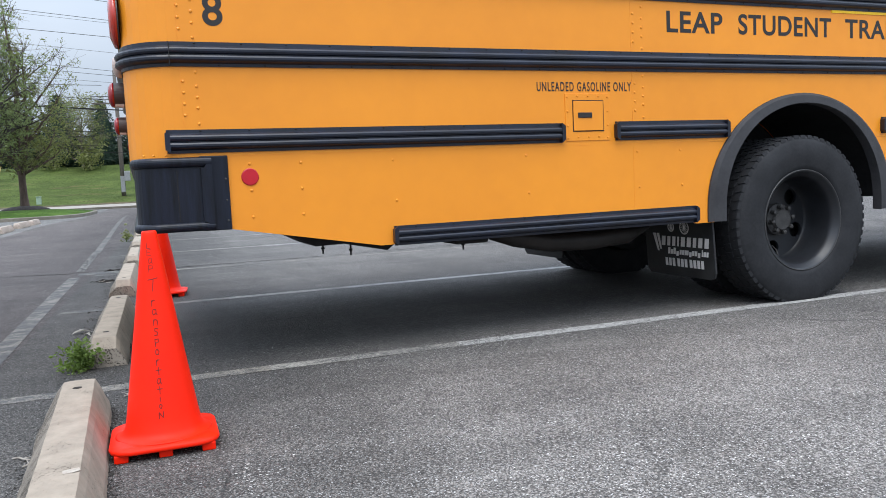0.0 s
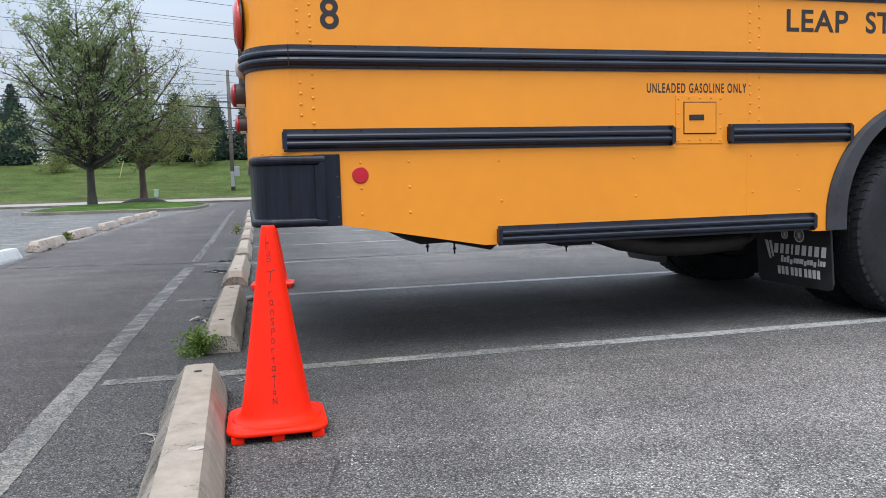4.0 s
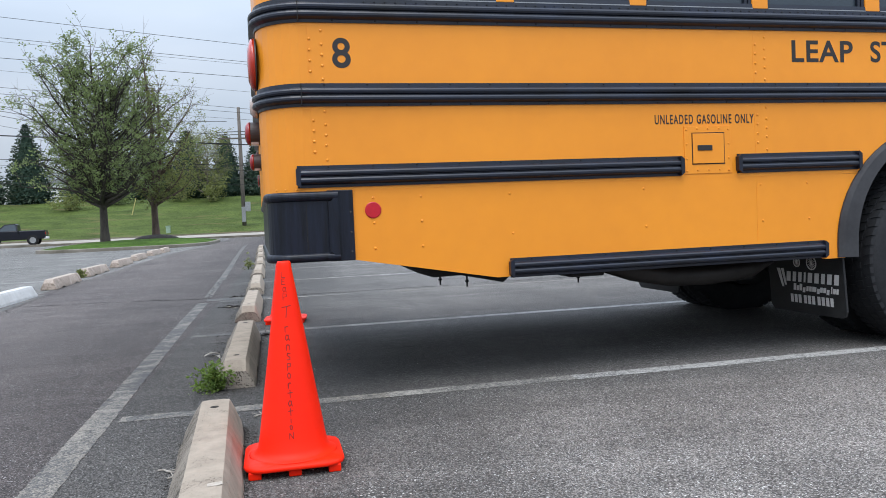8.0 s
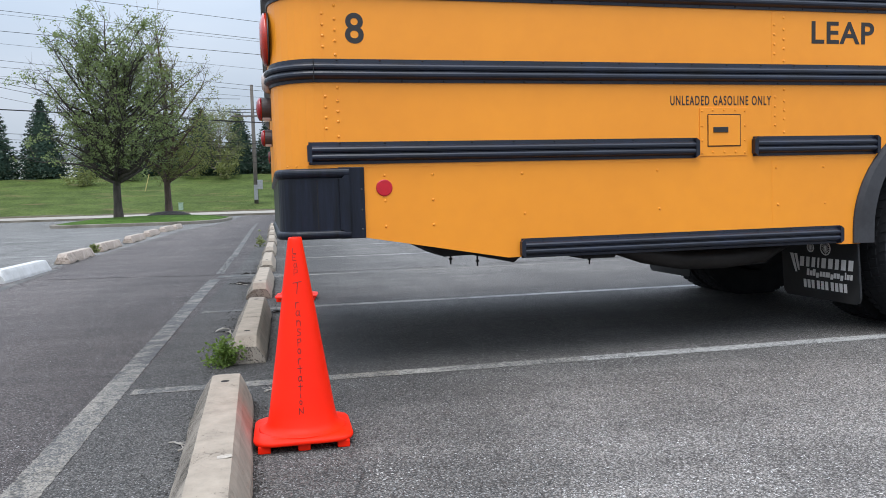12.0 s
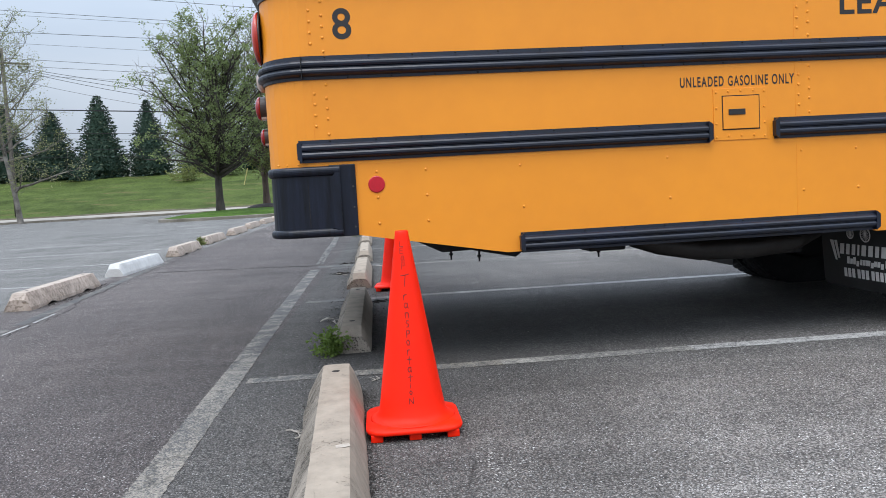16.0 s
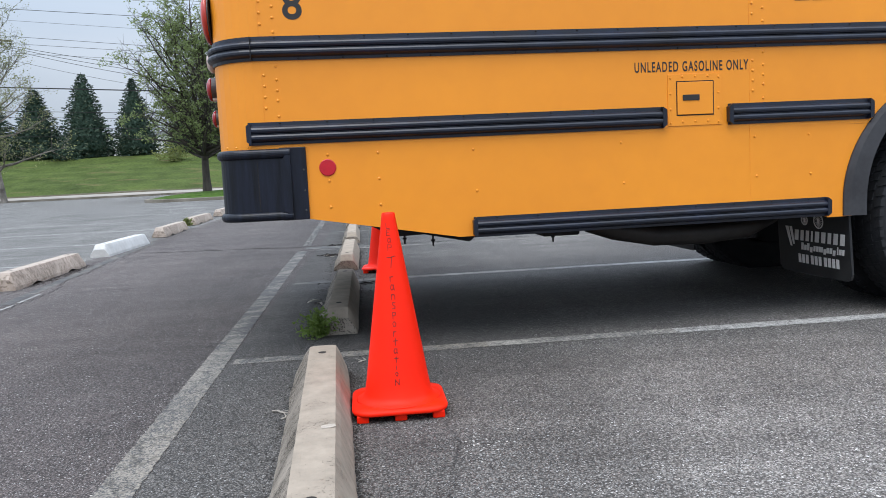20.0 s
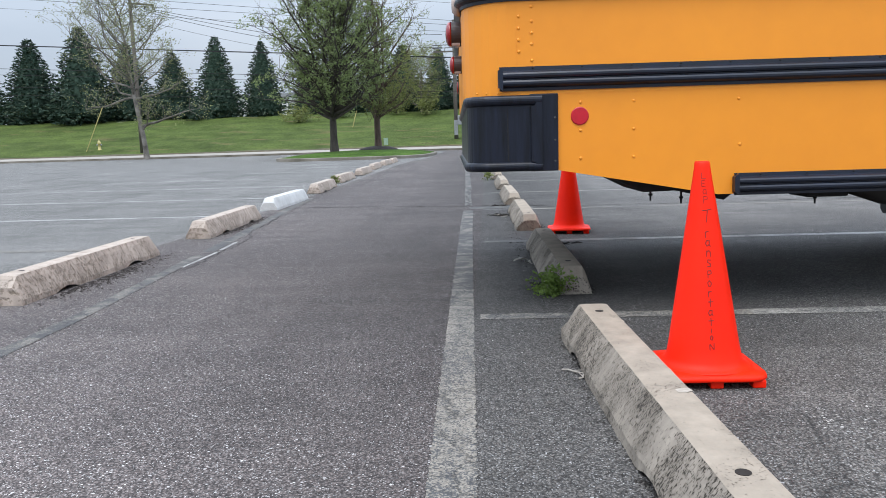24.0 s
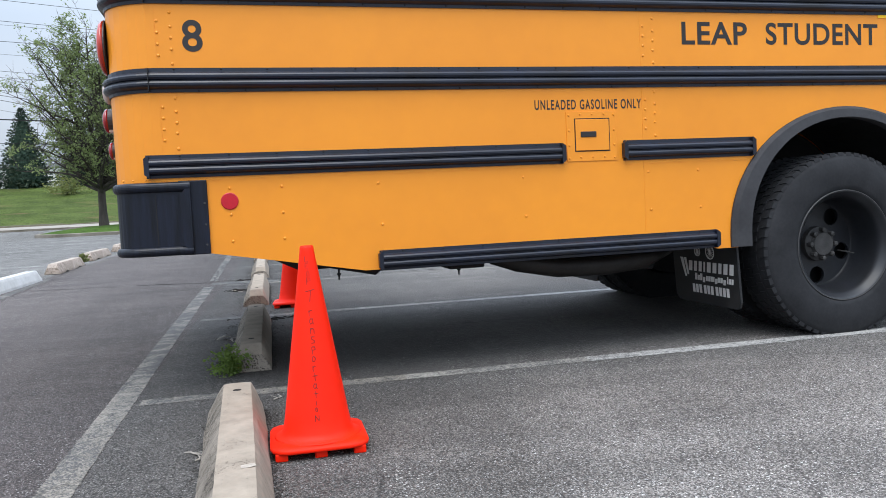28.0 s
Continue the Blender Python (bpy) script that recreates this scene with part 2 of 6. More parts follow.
def worn_paint(name, rgb, wear_shade, under, blur=0.05, patch=0.4, fine=28):
    """Road paint worn through to the asphalt, with cracks across it."""
    m = bpy.data.materials.new(name)
    m.use_nodes = True
    nt = m.node_tree
    b = nt.nodes["Principled BSDF"]
    b.inputs["Roughness"].default_value = 0.8
    n, k = nt.nodes.new, nt.links.new
    co = n("ShaderNodeTexCoord")
    a, c, big = n("ShaderNodeTexNoise"), n("ShaderNodeTexNoise"), n("ShaderNodeTexNoise")
    for t, s, d in ((a, 170, 3), (c, fine, 6), (big, 1.3, 4)):
        t.inputs["Scale"].default_value, t.inputs["Detail"].default_value = s, d
        k(co.outputs["Object"], t.inputs["Vector"])
    s1, s2 = n("ShaderNodeMath"), n("ShaderNodeMath")
    s1.operation = s2.operation = "MULTIPLY_ADD"
    s1.inputs[1].default_value, s2.inputs[1].default_value = patch, 0.5
    k(c.outputs["Fac"], s1.inputs[0])
    k(a.outputs["Fac"], s1.inputs[2])
    k(big.outputs["Fac"], s2.inputs[0])
    k(s1.outputs[0], s2.inputs[2])
    dv = n("ShaderNodeMath")
    dv.operation, dv.inputs[1].default_value = "DIVIDE", 1.5 + patch
    k(s2.outputs[0], dv.inputs[0])
    r = n("ShaderNodeValToRGB")
    r.color_ramp.elements[0].position, r.color_ramp.elements[0].color = wear_shade - blur, (*under, 1)
    r.color_ramp.elements[1].position, r.color_ramp.elements[1].color = wear_shade + blur, (*rgb, 1)
    k(dv.outputs[0], r.inputs[0])
    def times(src, x, p0, p1, lo, hi):
        q, m2 = n("ShaderNodeValToRGB"), n("ShaderNodeMix")
        q.color_ramp.elements[0].position, q.color_ramp.elements[0].color = p0, (lo, lo, lo, 1)
        q.color_ramp.elements[1].position, q.color_ramp.elements[1].color = p1, (hi, hi, hi, 1)
        m2.data_type, m2.blend_type = "RGBA", "MULTIPLY"
        m2.inputs[0].default_value = 1.0
        k(x, q.inputs[0])
        k(src, m2.inputs[6])
        k(q.outputs[0], m2.inputs[7])
        return m2.outputs[2]
    stone, own = n("ShaderNodeTexVoronoi"), n("ShaderNodeSeparateColor")
    stone.inputs["Scale"].default_value = 120
    k(co.outputs["Object"], stone.inputs["Vector"])
    k(stone.outputs["Color"], own.inputs[0])
    tone = times(r.outputs[0], own.outputs[0], 0.1, 0.9, 0.74, 1.24)
    wob, split = n("ShaderNodeVectorMath"), n("ShaderNodeTexVoronoi")
    wob.operation, wob.inputs[1].default_value = "MULTIPLY_ADD", (0.10, 0.10, 0)
    k(c.outputs["Color"], wob.inputs[0])
    k(co.outputs["Object"], wob.inputs[2])
    split.feature = "DISTANCE_TO_EDGE"
    split.inputs["Scale"].default_value = 4.2
    k(wob.outputs[0], split.inputs["Vector"])
    tone = times(tone, split.outputs["Distance"], 0.006, 0.022, 0.50, 1.0)
    k(tone, b.inputs["Base Color"])
    bn = n("ShaderNodeBump")
    bn.inputs["Strength"].default_value, bn.inputs["Distance"].default_value = 0.5, 0.003
    k(a.outputs["Fac"], bn.inputs["Height"])
    k(bn.outputs[0], b.inputs["Normal"])
    return m


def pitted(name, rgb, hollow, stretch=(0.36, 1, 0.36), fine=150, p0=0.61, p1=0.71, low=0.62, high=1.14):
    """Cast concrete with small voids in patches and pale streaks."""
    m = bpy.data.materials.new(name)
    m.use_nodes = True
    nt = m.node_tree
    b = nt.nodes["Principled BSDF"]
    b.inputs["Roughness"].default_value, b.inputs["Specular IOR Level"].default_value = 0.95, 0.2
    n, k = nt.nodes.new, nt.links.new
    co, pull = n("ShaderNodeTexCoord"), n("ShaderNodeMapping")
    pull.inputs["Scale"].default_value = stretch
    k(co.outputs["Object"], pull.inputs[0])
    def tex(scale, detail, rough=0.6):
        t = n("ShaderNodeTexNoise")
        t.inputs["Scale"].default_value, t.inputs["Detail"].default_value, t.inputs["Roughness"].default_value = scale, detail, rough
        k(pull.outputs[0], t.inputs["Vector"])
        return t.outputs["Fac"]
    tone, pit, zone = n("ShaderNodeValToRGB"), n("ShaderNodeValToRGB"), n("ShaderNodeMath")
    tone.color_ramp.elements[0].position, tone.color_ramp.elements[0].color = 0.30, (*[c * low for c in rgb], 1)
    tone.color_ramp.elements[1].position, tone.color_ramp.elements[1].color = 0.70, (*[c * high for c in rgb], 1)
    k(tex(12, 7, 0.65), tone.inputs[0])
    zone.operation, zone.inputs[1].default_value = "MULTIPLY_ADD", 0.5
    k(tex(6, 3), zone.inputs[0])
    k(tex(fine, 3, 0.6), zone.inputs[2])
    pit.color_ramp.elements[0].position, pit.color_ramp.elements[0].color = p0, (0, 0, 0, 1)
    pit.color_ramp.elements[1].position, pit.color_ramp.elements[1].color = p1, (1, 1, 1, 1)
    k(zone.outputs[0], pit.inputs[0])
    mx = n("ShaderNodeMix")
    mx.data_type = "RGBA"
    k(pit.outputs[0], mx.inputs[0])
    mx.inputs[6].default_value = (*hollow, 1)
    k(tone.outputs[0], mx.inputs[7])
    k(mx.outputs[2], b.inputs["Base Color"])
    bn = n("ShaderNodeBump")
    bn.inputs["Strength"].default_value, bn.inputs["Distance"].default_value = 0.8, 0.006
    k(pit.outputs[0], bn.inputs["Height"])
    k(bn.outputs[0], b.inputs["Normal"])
    return m


def turf(name, rgb, rgb2, bare, amount):
    """Mown grass seen from afar: tufts, mower streaks along the street, thin and bare spots."""
    m = mat(name, rgb, 0.95, spec=0.1, scale=0.5, rgb2=rgb2, bump=1.0, bscale=9, bdist=0.10)
    nt = m.node_tree
    n, k = nt.nodes.new, nt.links.new
    b = nt.nodes["Principled BSDF"]
    src = b.inputs["Base Color"].links[0].from_socket
    co = n("ShaderNodeTexCoord")
    for stretch, scale, p0, p1, tint in (((0.25, 1.0, 1.0), 0.9, 0.62 - amount, 0.72 - amount * 0.6, bare), ((0.3, 0.8, 0.8), 0.8, 0.42, 0.80, tuple(q * 1.35 for q in rgb)), ((1, 1, 1), 5.0, 0.52, 0.72, tuple(q * 0.7 for q in rgb2))):
        mp, t, r, x = n("ShaderNodeMapping"), n("ShaderNodeTexNoise"), n("ShaderNodeValToRGB"), n("ShaderNodeMix")
        mp.inputs["Scale"].default_value = stretch
        t.inputs["Scale"].default_value, t.inputs["Detail"].default_value = scale, 6
        r.color_ramp.elements[0].position, r.color_ramp.elements[0].color = p0, (0, 0, 0, 1)
        r.color_ramp.elements[1].position, r.color_ramp.elements[1].color = p1, (0.75, 0.75, 0.75, 1)
        x.data_type = "RGBA"
        k(co.outputs["Object"], mp.inputs[0])
        k(mp.outputs[0], t.inputs["Vector"])
        k(t.outputs["Fac"], r.inputs[0])
        k(r.outputs[0], x.inputs[0])
        k(src, x.inputs[6])
        x.inputs[7].default_value = (*tint, 1)
        src = x.outputs[2]
    k(src, b.inputs["Base Color"])
    return m


def foliage(name, rgb, rgb2, through_rgb, share=0.35, rough=0.6):
    """Leaves that let part of the light through."""
    m = mat(name, rgb, rough, spec=0.3, scale=0.8, rgb2=rgb2, island=0.6)
    nt = m.node_tree
    n, k = nt.nodes.new, nt.links.new
    tr, mx = n("ShaderNodeBsdfTranslucent"), n("ShaderNodeMixShader")
    tr.inputs[0].default_value = (*through_rgb, 1)
    mx.inputs[0].default_value = share
    k(nt.nodes["Principled BSDF"].outputs[0], mx.inputs[1])
    k(tr.outputs[0], mx.inputs[2])
    k(mx.outputs[0], nt.nodes["Material Output"].inputs["Surface"])
    return m


# low x and high y darker, partly the bus's shade put into the colour
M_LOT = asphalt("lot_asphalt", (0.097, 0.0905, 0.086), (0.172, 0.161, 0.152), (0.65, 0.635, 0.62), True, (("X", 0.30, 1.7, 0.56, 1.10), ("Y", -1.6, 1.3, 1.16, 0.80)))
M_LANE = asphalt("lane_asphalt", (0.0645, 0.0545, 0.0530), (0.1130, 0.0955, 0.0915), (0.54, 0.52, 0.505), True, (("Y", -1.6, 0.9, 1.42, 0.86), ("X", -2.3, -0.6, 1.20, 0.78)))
M_LOT_FAR = asphalt("far_row_asphalt", (0.108, 0.104, 0.099), (0.186, 0.180, 0.172), (0.6, 0.6, 0.58), True)
M_PAINT = worn_paint("line_paint", (0.375, 0.365, 0.345), 0.470, (0.09, 0.09, 0.09), 0.035)
M_PAINT_FAIR = worn_paint("scuffed_line_paint", (0.285, 0.268, 0.238), 0.482, (0.075, 0.075, 0.075), 0.035)
M_PAINT_OLD = worn_paint("faded_line_paint", (0.212, 0.191, 0.160), 0.492, (0.060, 0.060, 0.061), 0.035)
M_PAINT_MID = worn_paint("half_gone_line_paint", (0.205, 0.186, 0.158), 0.503, (0.056, 0.056, 0.057), 0.035, 0.6, 14)
M_PAINT_GONE = worn_paint("nearly_gone_line_paint", (0.158, 0.144, 0.124), 0.520, (0.050, 0.049, 0.049), 0.034, 1.0, 9)
M_CONCRETE = pitted("stop_concrete", (0.318, 0.270, 0.216), (0.19, 0.157, 0.123), (1, 1, 1), 150, 0.50, 0.60, 0.78, 1.12)
M_CONCRETE_PALE = pitted("pale_stop_concrete", (0.43, 0.363, 0.308), (0.27, 0.222, 0.178), (1, 1, 1), 80, 0.54, 0.66, 0.80, 1.10)
M_WHITE_STOP = mat("white_stop_paint", (0.57, 0.565, 0.55), 0.8, scale=5, rgb2=(0.42, 0.41, 0.39), bump=0.4, bscale=60)
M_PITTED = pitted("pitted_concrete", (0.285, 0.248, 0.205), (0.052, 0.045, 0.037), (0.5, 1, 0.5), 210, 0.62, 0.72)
M_ROUGH = pitted("rough_pale_concrete", (0.43, 0.355, 0.298), (0.24, 0.193, 0.150), (0.6, 1, 0.6), 60, 0.58, 0.76)
M_HOLE = mat("hole_rust", (0.02, 0.015, 0.012), 0.95, var=0.4, scale=30)
M_KERB = mat("kerb_concrete", (0.265, 0.236, 0.198), 0.9, scale=0.9, rgb2=(0.10, 0.090, 0.066), bump=0.5, bscale=30)
M_ROAD = mat("road_surface", (0.32, 0.288, 0.246), 0.9, var=0.25, scale=0.6)
M_GRASS = turf("mown_grass", (0.080, 0.110, 0.027), (0.036, 0.052, 0.015), (0.150, 0.114, 0.060), 0.02)
M_GRASS_LUSH = turf("lush_grass", (0.070, 0.128, 0.022), (0.026, 0.052, 0.010), (0.060, 0.085, 0.022), 0.0)
M_FAR = mat("far_field", (0.10, 0.12, 0.05), 0.95, var=0.4, scale=0.03)
M_MULCH = mat("mulch", (0.035, 0.026, 0.022), 0.95, var=0.5, scale=9, bump=1.0, bscale=30, bdist=0.03)
M_YELLOW = mat("bus_yellow_paint", (0.89, 0.314, 0.020), 0.45, var=0.10, scale=1.1, rgb2=(0.80, 0.272, 0.018), coat=0.2, spec=0.35, bump=0.10, bscale=2.6, bdist=0.01)
M_BLACK = mat("black_rail_paint", (0.0085, 0.0135, 0.031), 0.34, scale=4, spec=0.5, rgb2=(0.005, 0.006, 0.010), bump=0.15, bscale=50, bdist=0.001)
M_BUMPER = mat("scuffed_bumper_black", (0.0120, 0.0160, 0.0300), 0.38, scale=5, spec=0.32, rgb2=(0.0025, 0.003, 0.0042), bump=0.15, bscale=20, bdist=0.002, stretch=(8, 8, 0.6))
M_RUBBER = mat("tyre_rubber", (0.021, 0.022, 0.025), 0.8, spec=0.35, var=0.4, scale=7, bump=0.2, bscale=60)
M_FLARE = mat("flare_rubber", (0.038, 0.038, 0.042), 0.75, var=0.3, scale=6, bump=0.15, bscale=50)
M_RIM = mat("rim_dark_paint", (0.020, 0.022, 0.027), 0.42, spec=0.5, scale=9, rgb2=(0.010, 0.011, 0.013))
M_HOUSING = mat("lamp_housing", (0.060, 0.044, 0.044), 0.45, var=0.4, scale=9)
M_HUB = mat("hub_grey_dirt", (0.066, 0.064, 0.062), 0.7, var=0.5, scale=22, bump=0.3, bscale=60)
M_UNDER = mat("underbody_black", (0.010, 0.010, 0.011), 0.8, var=0.5, scale=5)
M_PIPE = mat("exhaust_steel", (0.024, 0.020, 0.018), 0.5, metal=0.2, var=0.5, scale=7)
M_LETTER = mat("black_letter_vinyl", (0.020, 0.018, 0.018), 0.5, var=0.3, scale=9)
M_RED = mat("red_reflector", (0.55, 0.008, 0.022), 0.35, var=0.15, scale=60, bump=0.2, bscale=500, bdist=0.001)
M_LENS = mat("red_lens", (0.30, 0.010, 0.014), 0.12, var=0.2, scale=20, coat=0.5)
M_LENS2 = mat("amber_red_lens", (0.50, 0.030, 0.012), 0.15, var=0.2, scale=20, coat=0.5)
M_CLEAR = mat("pale_lens", (0.55, 0.42, 0.36), 0.15, var=0.2, scale=20, coat=0.5)
M_ORANGE_L = mat("orange_marker", (0.80, 0.14, 0.02), 0.3, var=0.2, scale=40)
M_TAPE = mat("yellow_reflective_tape", (1.0, 0.60, 0.002), 0.4, var=0.1, scale=30)
M_WHITE = mat("white_frame_paint", (0.72, 0.72, 0.71), 0.5, var=0.12, scale=12)
M_FLAP = mat("mud_flap_rubber", (0.009, 0.009, 0.010), 0.6, var=0.4, scale=8, rgb2=(0.030, 0.030, 0.030))
M_MARK = mat("flap_print", (0.80, 0.79, 0.77), 0.7, var=0.2, scale=20)
M_GLASS = mat("dark_window_glass", (0.040, 0.054, 0.068), 0.10, var=0.2, scale=2, spec=0.6)
M_CONE = mat("cone_orange_plastic", (0.96, 0.021, 0.003), 0.45, spec=0.16, var=0.08, scale=5, rgb2=(0.90, 0.016, 0.003), bump=0.06, bscale=30, bdist=0.002)
M_INK = mat("marker_ink", (0.115, 0.011, 0.009), 0.7, var=0.2, scale=20)
M_BARK = mat("grey_bark", (0.075, 0.062, 0.052), 0.95, scale=5, rgb2=(0.032, 0.027, 0.023), bump=1, bscale=14, bdist=0.03, stretch=(1, 1, 0.35))
M_BARK_PALE = mat("pale_bark", (0.24, 0.20, 0.165), 0.95, scale=3, rgb2=(0.085, 0.07, 0.058), bump=1, bscale=12, bdist=0.03)
M_BARK_RED = mat("red_brown_bark", (0.145, 0.098, 0.075), 0.95, scale=5, rgb2=(0.050, 0.036, 0.030), bump=1, bscale=14, bdist=0.03, stretch=(1, 1, 0.35))
M_BARK_MOTTLED = mat("mottled_bark", (0.275, 0.252, 0.220), 0.95, scale=1.8, rgb2=(0.055, 0.048, 0.040), bump=1, bscale=12, bdist=0.03)
M_LEAF = foliage("spring_leaves", (0.190, 0.240, 0.100), (0.062, 0.092, 0.042), (0.29, 0.37, 0.13), 0.4)
M_LEAF_PALE = foliage("young_leaves", (0.20, 0.215, 0.085), (0.075, 0.095, 0.03), (0.24, 0.28, 0.07))
M_LEAF_BUD = foliage("opening_buds", (0.235, 0.25, 0.125), (0.10, 0.115, 0.055), (0.30, 0.33, 0.13), 0.3)
M_NEEDLE = mat("spruce_needles", (0.047, 0.078, 0.056), 0.9, spec=0.12, scale=0.9, rgb2=(0.013, 0.025, 0.020), island=0.6)
M_NEEDLE_TIP = mat("spruce_tips", (0.105, 0.132, 0.090), 0.9, spec=0.12, scale=0.9, rgb2=(0.029, 0.047, 0.036), island=0.6)
M_WEED = foliage("weed_leaves", (0.125, 0.185, 0.045), (0.040, 0.080, 0.016), (0.20, 0.30, 0.04), 0.3)
M_WOOD = mat("pole_wood", (0.165, 0.145, 0.125), 0.9, scale=3, rgb2=(0.075, 0.065, 0.056), bump=0.6, bscale=20, stretch=(3, 3, 0.3))
M_WIRE = mat("wire_black", (0.012, 0.012, 0.013), 0.6, var=0.3, scale=2)
M_GREY = mat("grey_metal", (0.33, 0.34, 0.35), 0.5, metal=0.4, var=0.25, scale=8)
M_HYDRANT = mat("hydrant_yellow", (0.55, 0.46, 0.18), 0.5, var=0.25, scale=12)
M_GREENBOX = mat("pale_green_box", (0.30, 0.40, 0.30), 0.6, var=0.2, scale=6)
M_FENCE = mat("dark_green_mesh_fence", (0.020, 0.050, 0.036), 0.8, var=0.4, scale=3)
M_BUILD = mat("far_building_wall", (0.74, 0.74, 0.73), 0.8, var=0.12, scale=0.3)
M_BARE = mat("bare_soil", (0.105, 0.080, 0.052), 0.95, scale=2, rgb2=(0.050, 0.050, 0.022), bump=1.0, bscale=20, bdist=0.03)
M_STICK = mat("dry_twig", (0.36, 0.325, 0.28), 0.9, var=0.3, scale=40)
M_TRUCK = mat("dark_blue_truck_paint", (0.006, 0.007, 0.014), 0.35, var=0.2, scale=3, coat=0.15, spec=0.3)
M_CAR = mat("silver_car_paint", (0.52, 0.55, 0.58), 0.3, metal=0.3, var=0.1, scale=3, coat=0.6)
M_LAMP_GLASS = mat("headlamp", (0.75, 0.75, 0.74), 0.15, var=0.1, scale=20)
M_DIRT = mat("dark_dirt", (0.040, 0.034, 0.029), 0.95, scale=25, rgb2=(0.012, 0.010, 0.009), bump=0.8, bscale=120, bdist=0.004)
M_CHIP = mat("pale_chip", (0.52, 0.485, 0.44), 0.9, var=0.3, scale=60)
M_SMEAR = mat("pale_smear", (0.43, 0.38, 0.32), 0.9, var=0.3, scale=60)
M_LITTER = mat("pale_litter", (0.62, 0.60, 0.56), 0.8, var=0.3, scale=20)


# ---------------------------------------------------------------- mesh helpers
def part(name, bm, material, parent=None, label="", smooth=False):
    me = bpy.data.meshes.new(name)
    bmesh.ops.recalc_face_normals(bm, faces=bm.faces)
    bm.to_mesh(me)
    bm.free()
    for mt in (material if isinstance(material, (list, tuple)) else [material]):
        me.materials.append(mt)
    if smooth:
        for p in me.polygons:
            p.use_smooth = True
    ob = new(name, me)
    ob.parent = parent
    return tagged(ob, label)


def raw(name, verts, faces, material, parent=None, label="", smooth=False):
    me = bpy.data.meshes.new(name)
    me.from_pydata(verts, [], faces)
    me.materials.append(material)
    if smooth:
        for p in me.polygons:
            p.use_smooth = True
    ob = new(name, me)
    ob.parent = parent
    return tagged(ob, label)


def empty(name, label, category, group="", m=None):
    ob = new(name)
    if m is not None:
        ob.matrix_basis = m
    return tagged(ob, label, category, group)


def box(bm, x0, x1, y0, y1, z0, z1, bevel=0.0, segs=2):
    r = bmesh.ops.create_cube(bm, size=1)
    bmesh.ops.transform(bm, matrix=Matrix.LocRotScale(((x0 + x1) / 2, (y0 + y1) / 2, (z0 + z1) / 2), None, (x1 - x0, y1 - y0, z1 - z0)), verts=r["verts"])
    if bevel:
        es = {e for v in r["verts"] for e in v.link_edges}
        bmesh.ops.bevel(bm, geom=list(es), offset=bevel, segments=segs, affect="EDGES", profile=0.5)
    return bm


def prism(bm, pts, axis, a, b):
    """A polygon pts in the plane across axis (0, 1, 2), pulled from a to b."""
    def at(p, h):
        c = list(p)
        c.insert(axis, h)
        return c
    lo, hi = [bm.verts.new(at(p, a)) for p in pts], [bm.verts.new(at(p, b)) for p in pts]
    bm.faces.new(lo)
    bm.faces.new(hi[::-1])
    for i in range(len(pts)):
        j = (i + 1) % len(pts)
        bm.faces.new((lo[i], lo[j], hi[j], hi[i]))
    return bm


def lathe(bm, prof, segs=48, axis="y", centre=(0, 0, 0), close=False):
    """prof: (radius, height along the axis)."""
    rings = []
    for r, h in prof:
        ring = []
        for i in range(segs):
            a = 2 * math.pi * i / segs
            c, s = r * math.cos(a), r * math.sin(a)
            p = {"y": (c, h, s), "z": (c, s, h), "x": (h, c, s)}[axis]
            ring.append(bm.verts.new(Vector(p) + Vector(centre)))
        rings.append(ring)
    for a, b in zip(rings, rings[1:] + (rings[:1] if close else [])):
        for i in range(segs):
            j = (i + 1) % segs
            bm.faces.new((a[i], a[j], b[j], b[i]))
    if not close:
        for ring in (rings[0], rings[-1]):
            if (ring[0].co - ring[segs // 2].co).length > 1e-5:
                bm.faces.new(ring)
    return bm


def tube(bm, pts, radii, segs=8):
    """A round tube along points."""
    pts = [Vector(p) for p in pts]
    if not hasattr(radii, "__len__"):
        radii = [radii] * len(pts)
    rings = []
    for i, p in enumerate(pts):
        d = (pts[min(i + 1, len(pts) - 1)] - pts[max(i - 1, 0)]).normalized()
        u = d.orthogonal().normalized() if i == 0 else (u - d * u.dot(d)).normalized()
        w = d.cross(u)
        rings.append([bm.verts.new(p + radii[i] * (u * math.cos(2 * math.pi * k / segs) + w * math.sin(2 * math.pi * k / segs))) for k in range(segs)])
    for a, b in zip(rings, rings[1:]):
        for i in range(segs):
            j = (i + 1) % segs
            bm.faces.new((a[i], a[j], b[j], b[i]))
    bm.faces.new(rings[0])
    bm.faces.new(rings[-1])
    return bm


def sweep(bm, path, prof):
    """Sweep prof [(out, z)] along a plan path [((x, y), (nx, ny))]; the ends are capped."""
    rings = [[bm.verts.new((x + nx * o, y + ny * o, z)) for o, z in prof] for (x, y), (nx, ny) in path]
    for a, b in zip(rings, rings[1:]):
        for i in range(len(prof)):
            j = (i + 1) % len(prof)
            bm.faces.new((a[i], a[j], b[j], b[i]))
    bm.faces.new(rings[0])
    bm.faces.new(rings[-1][::-1])
    return bm


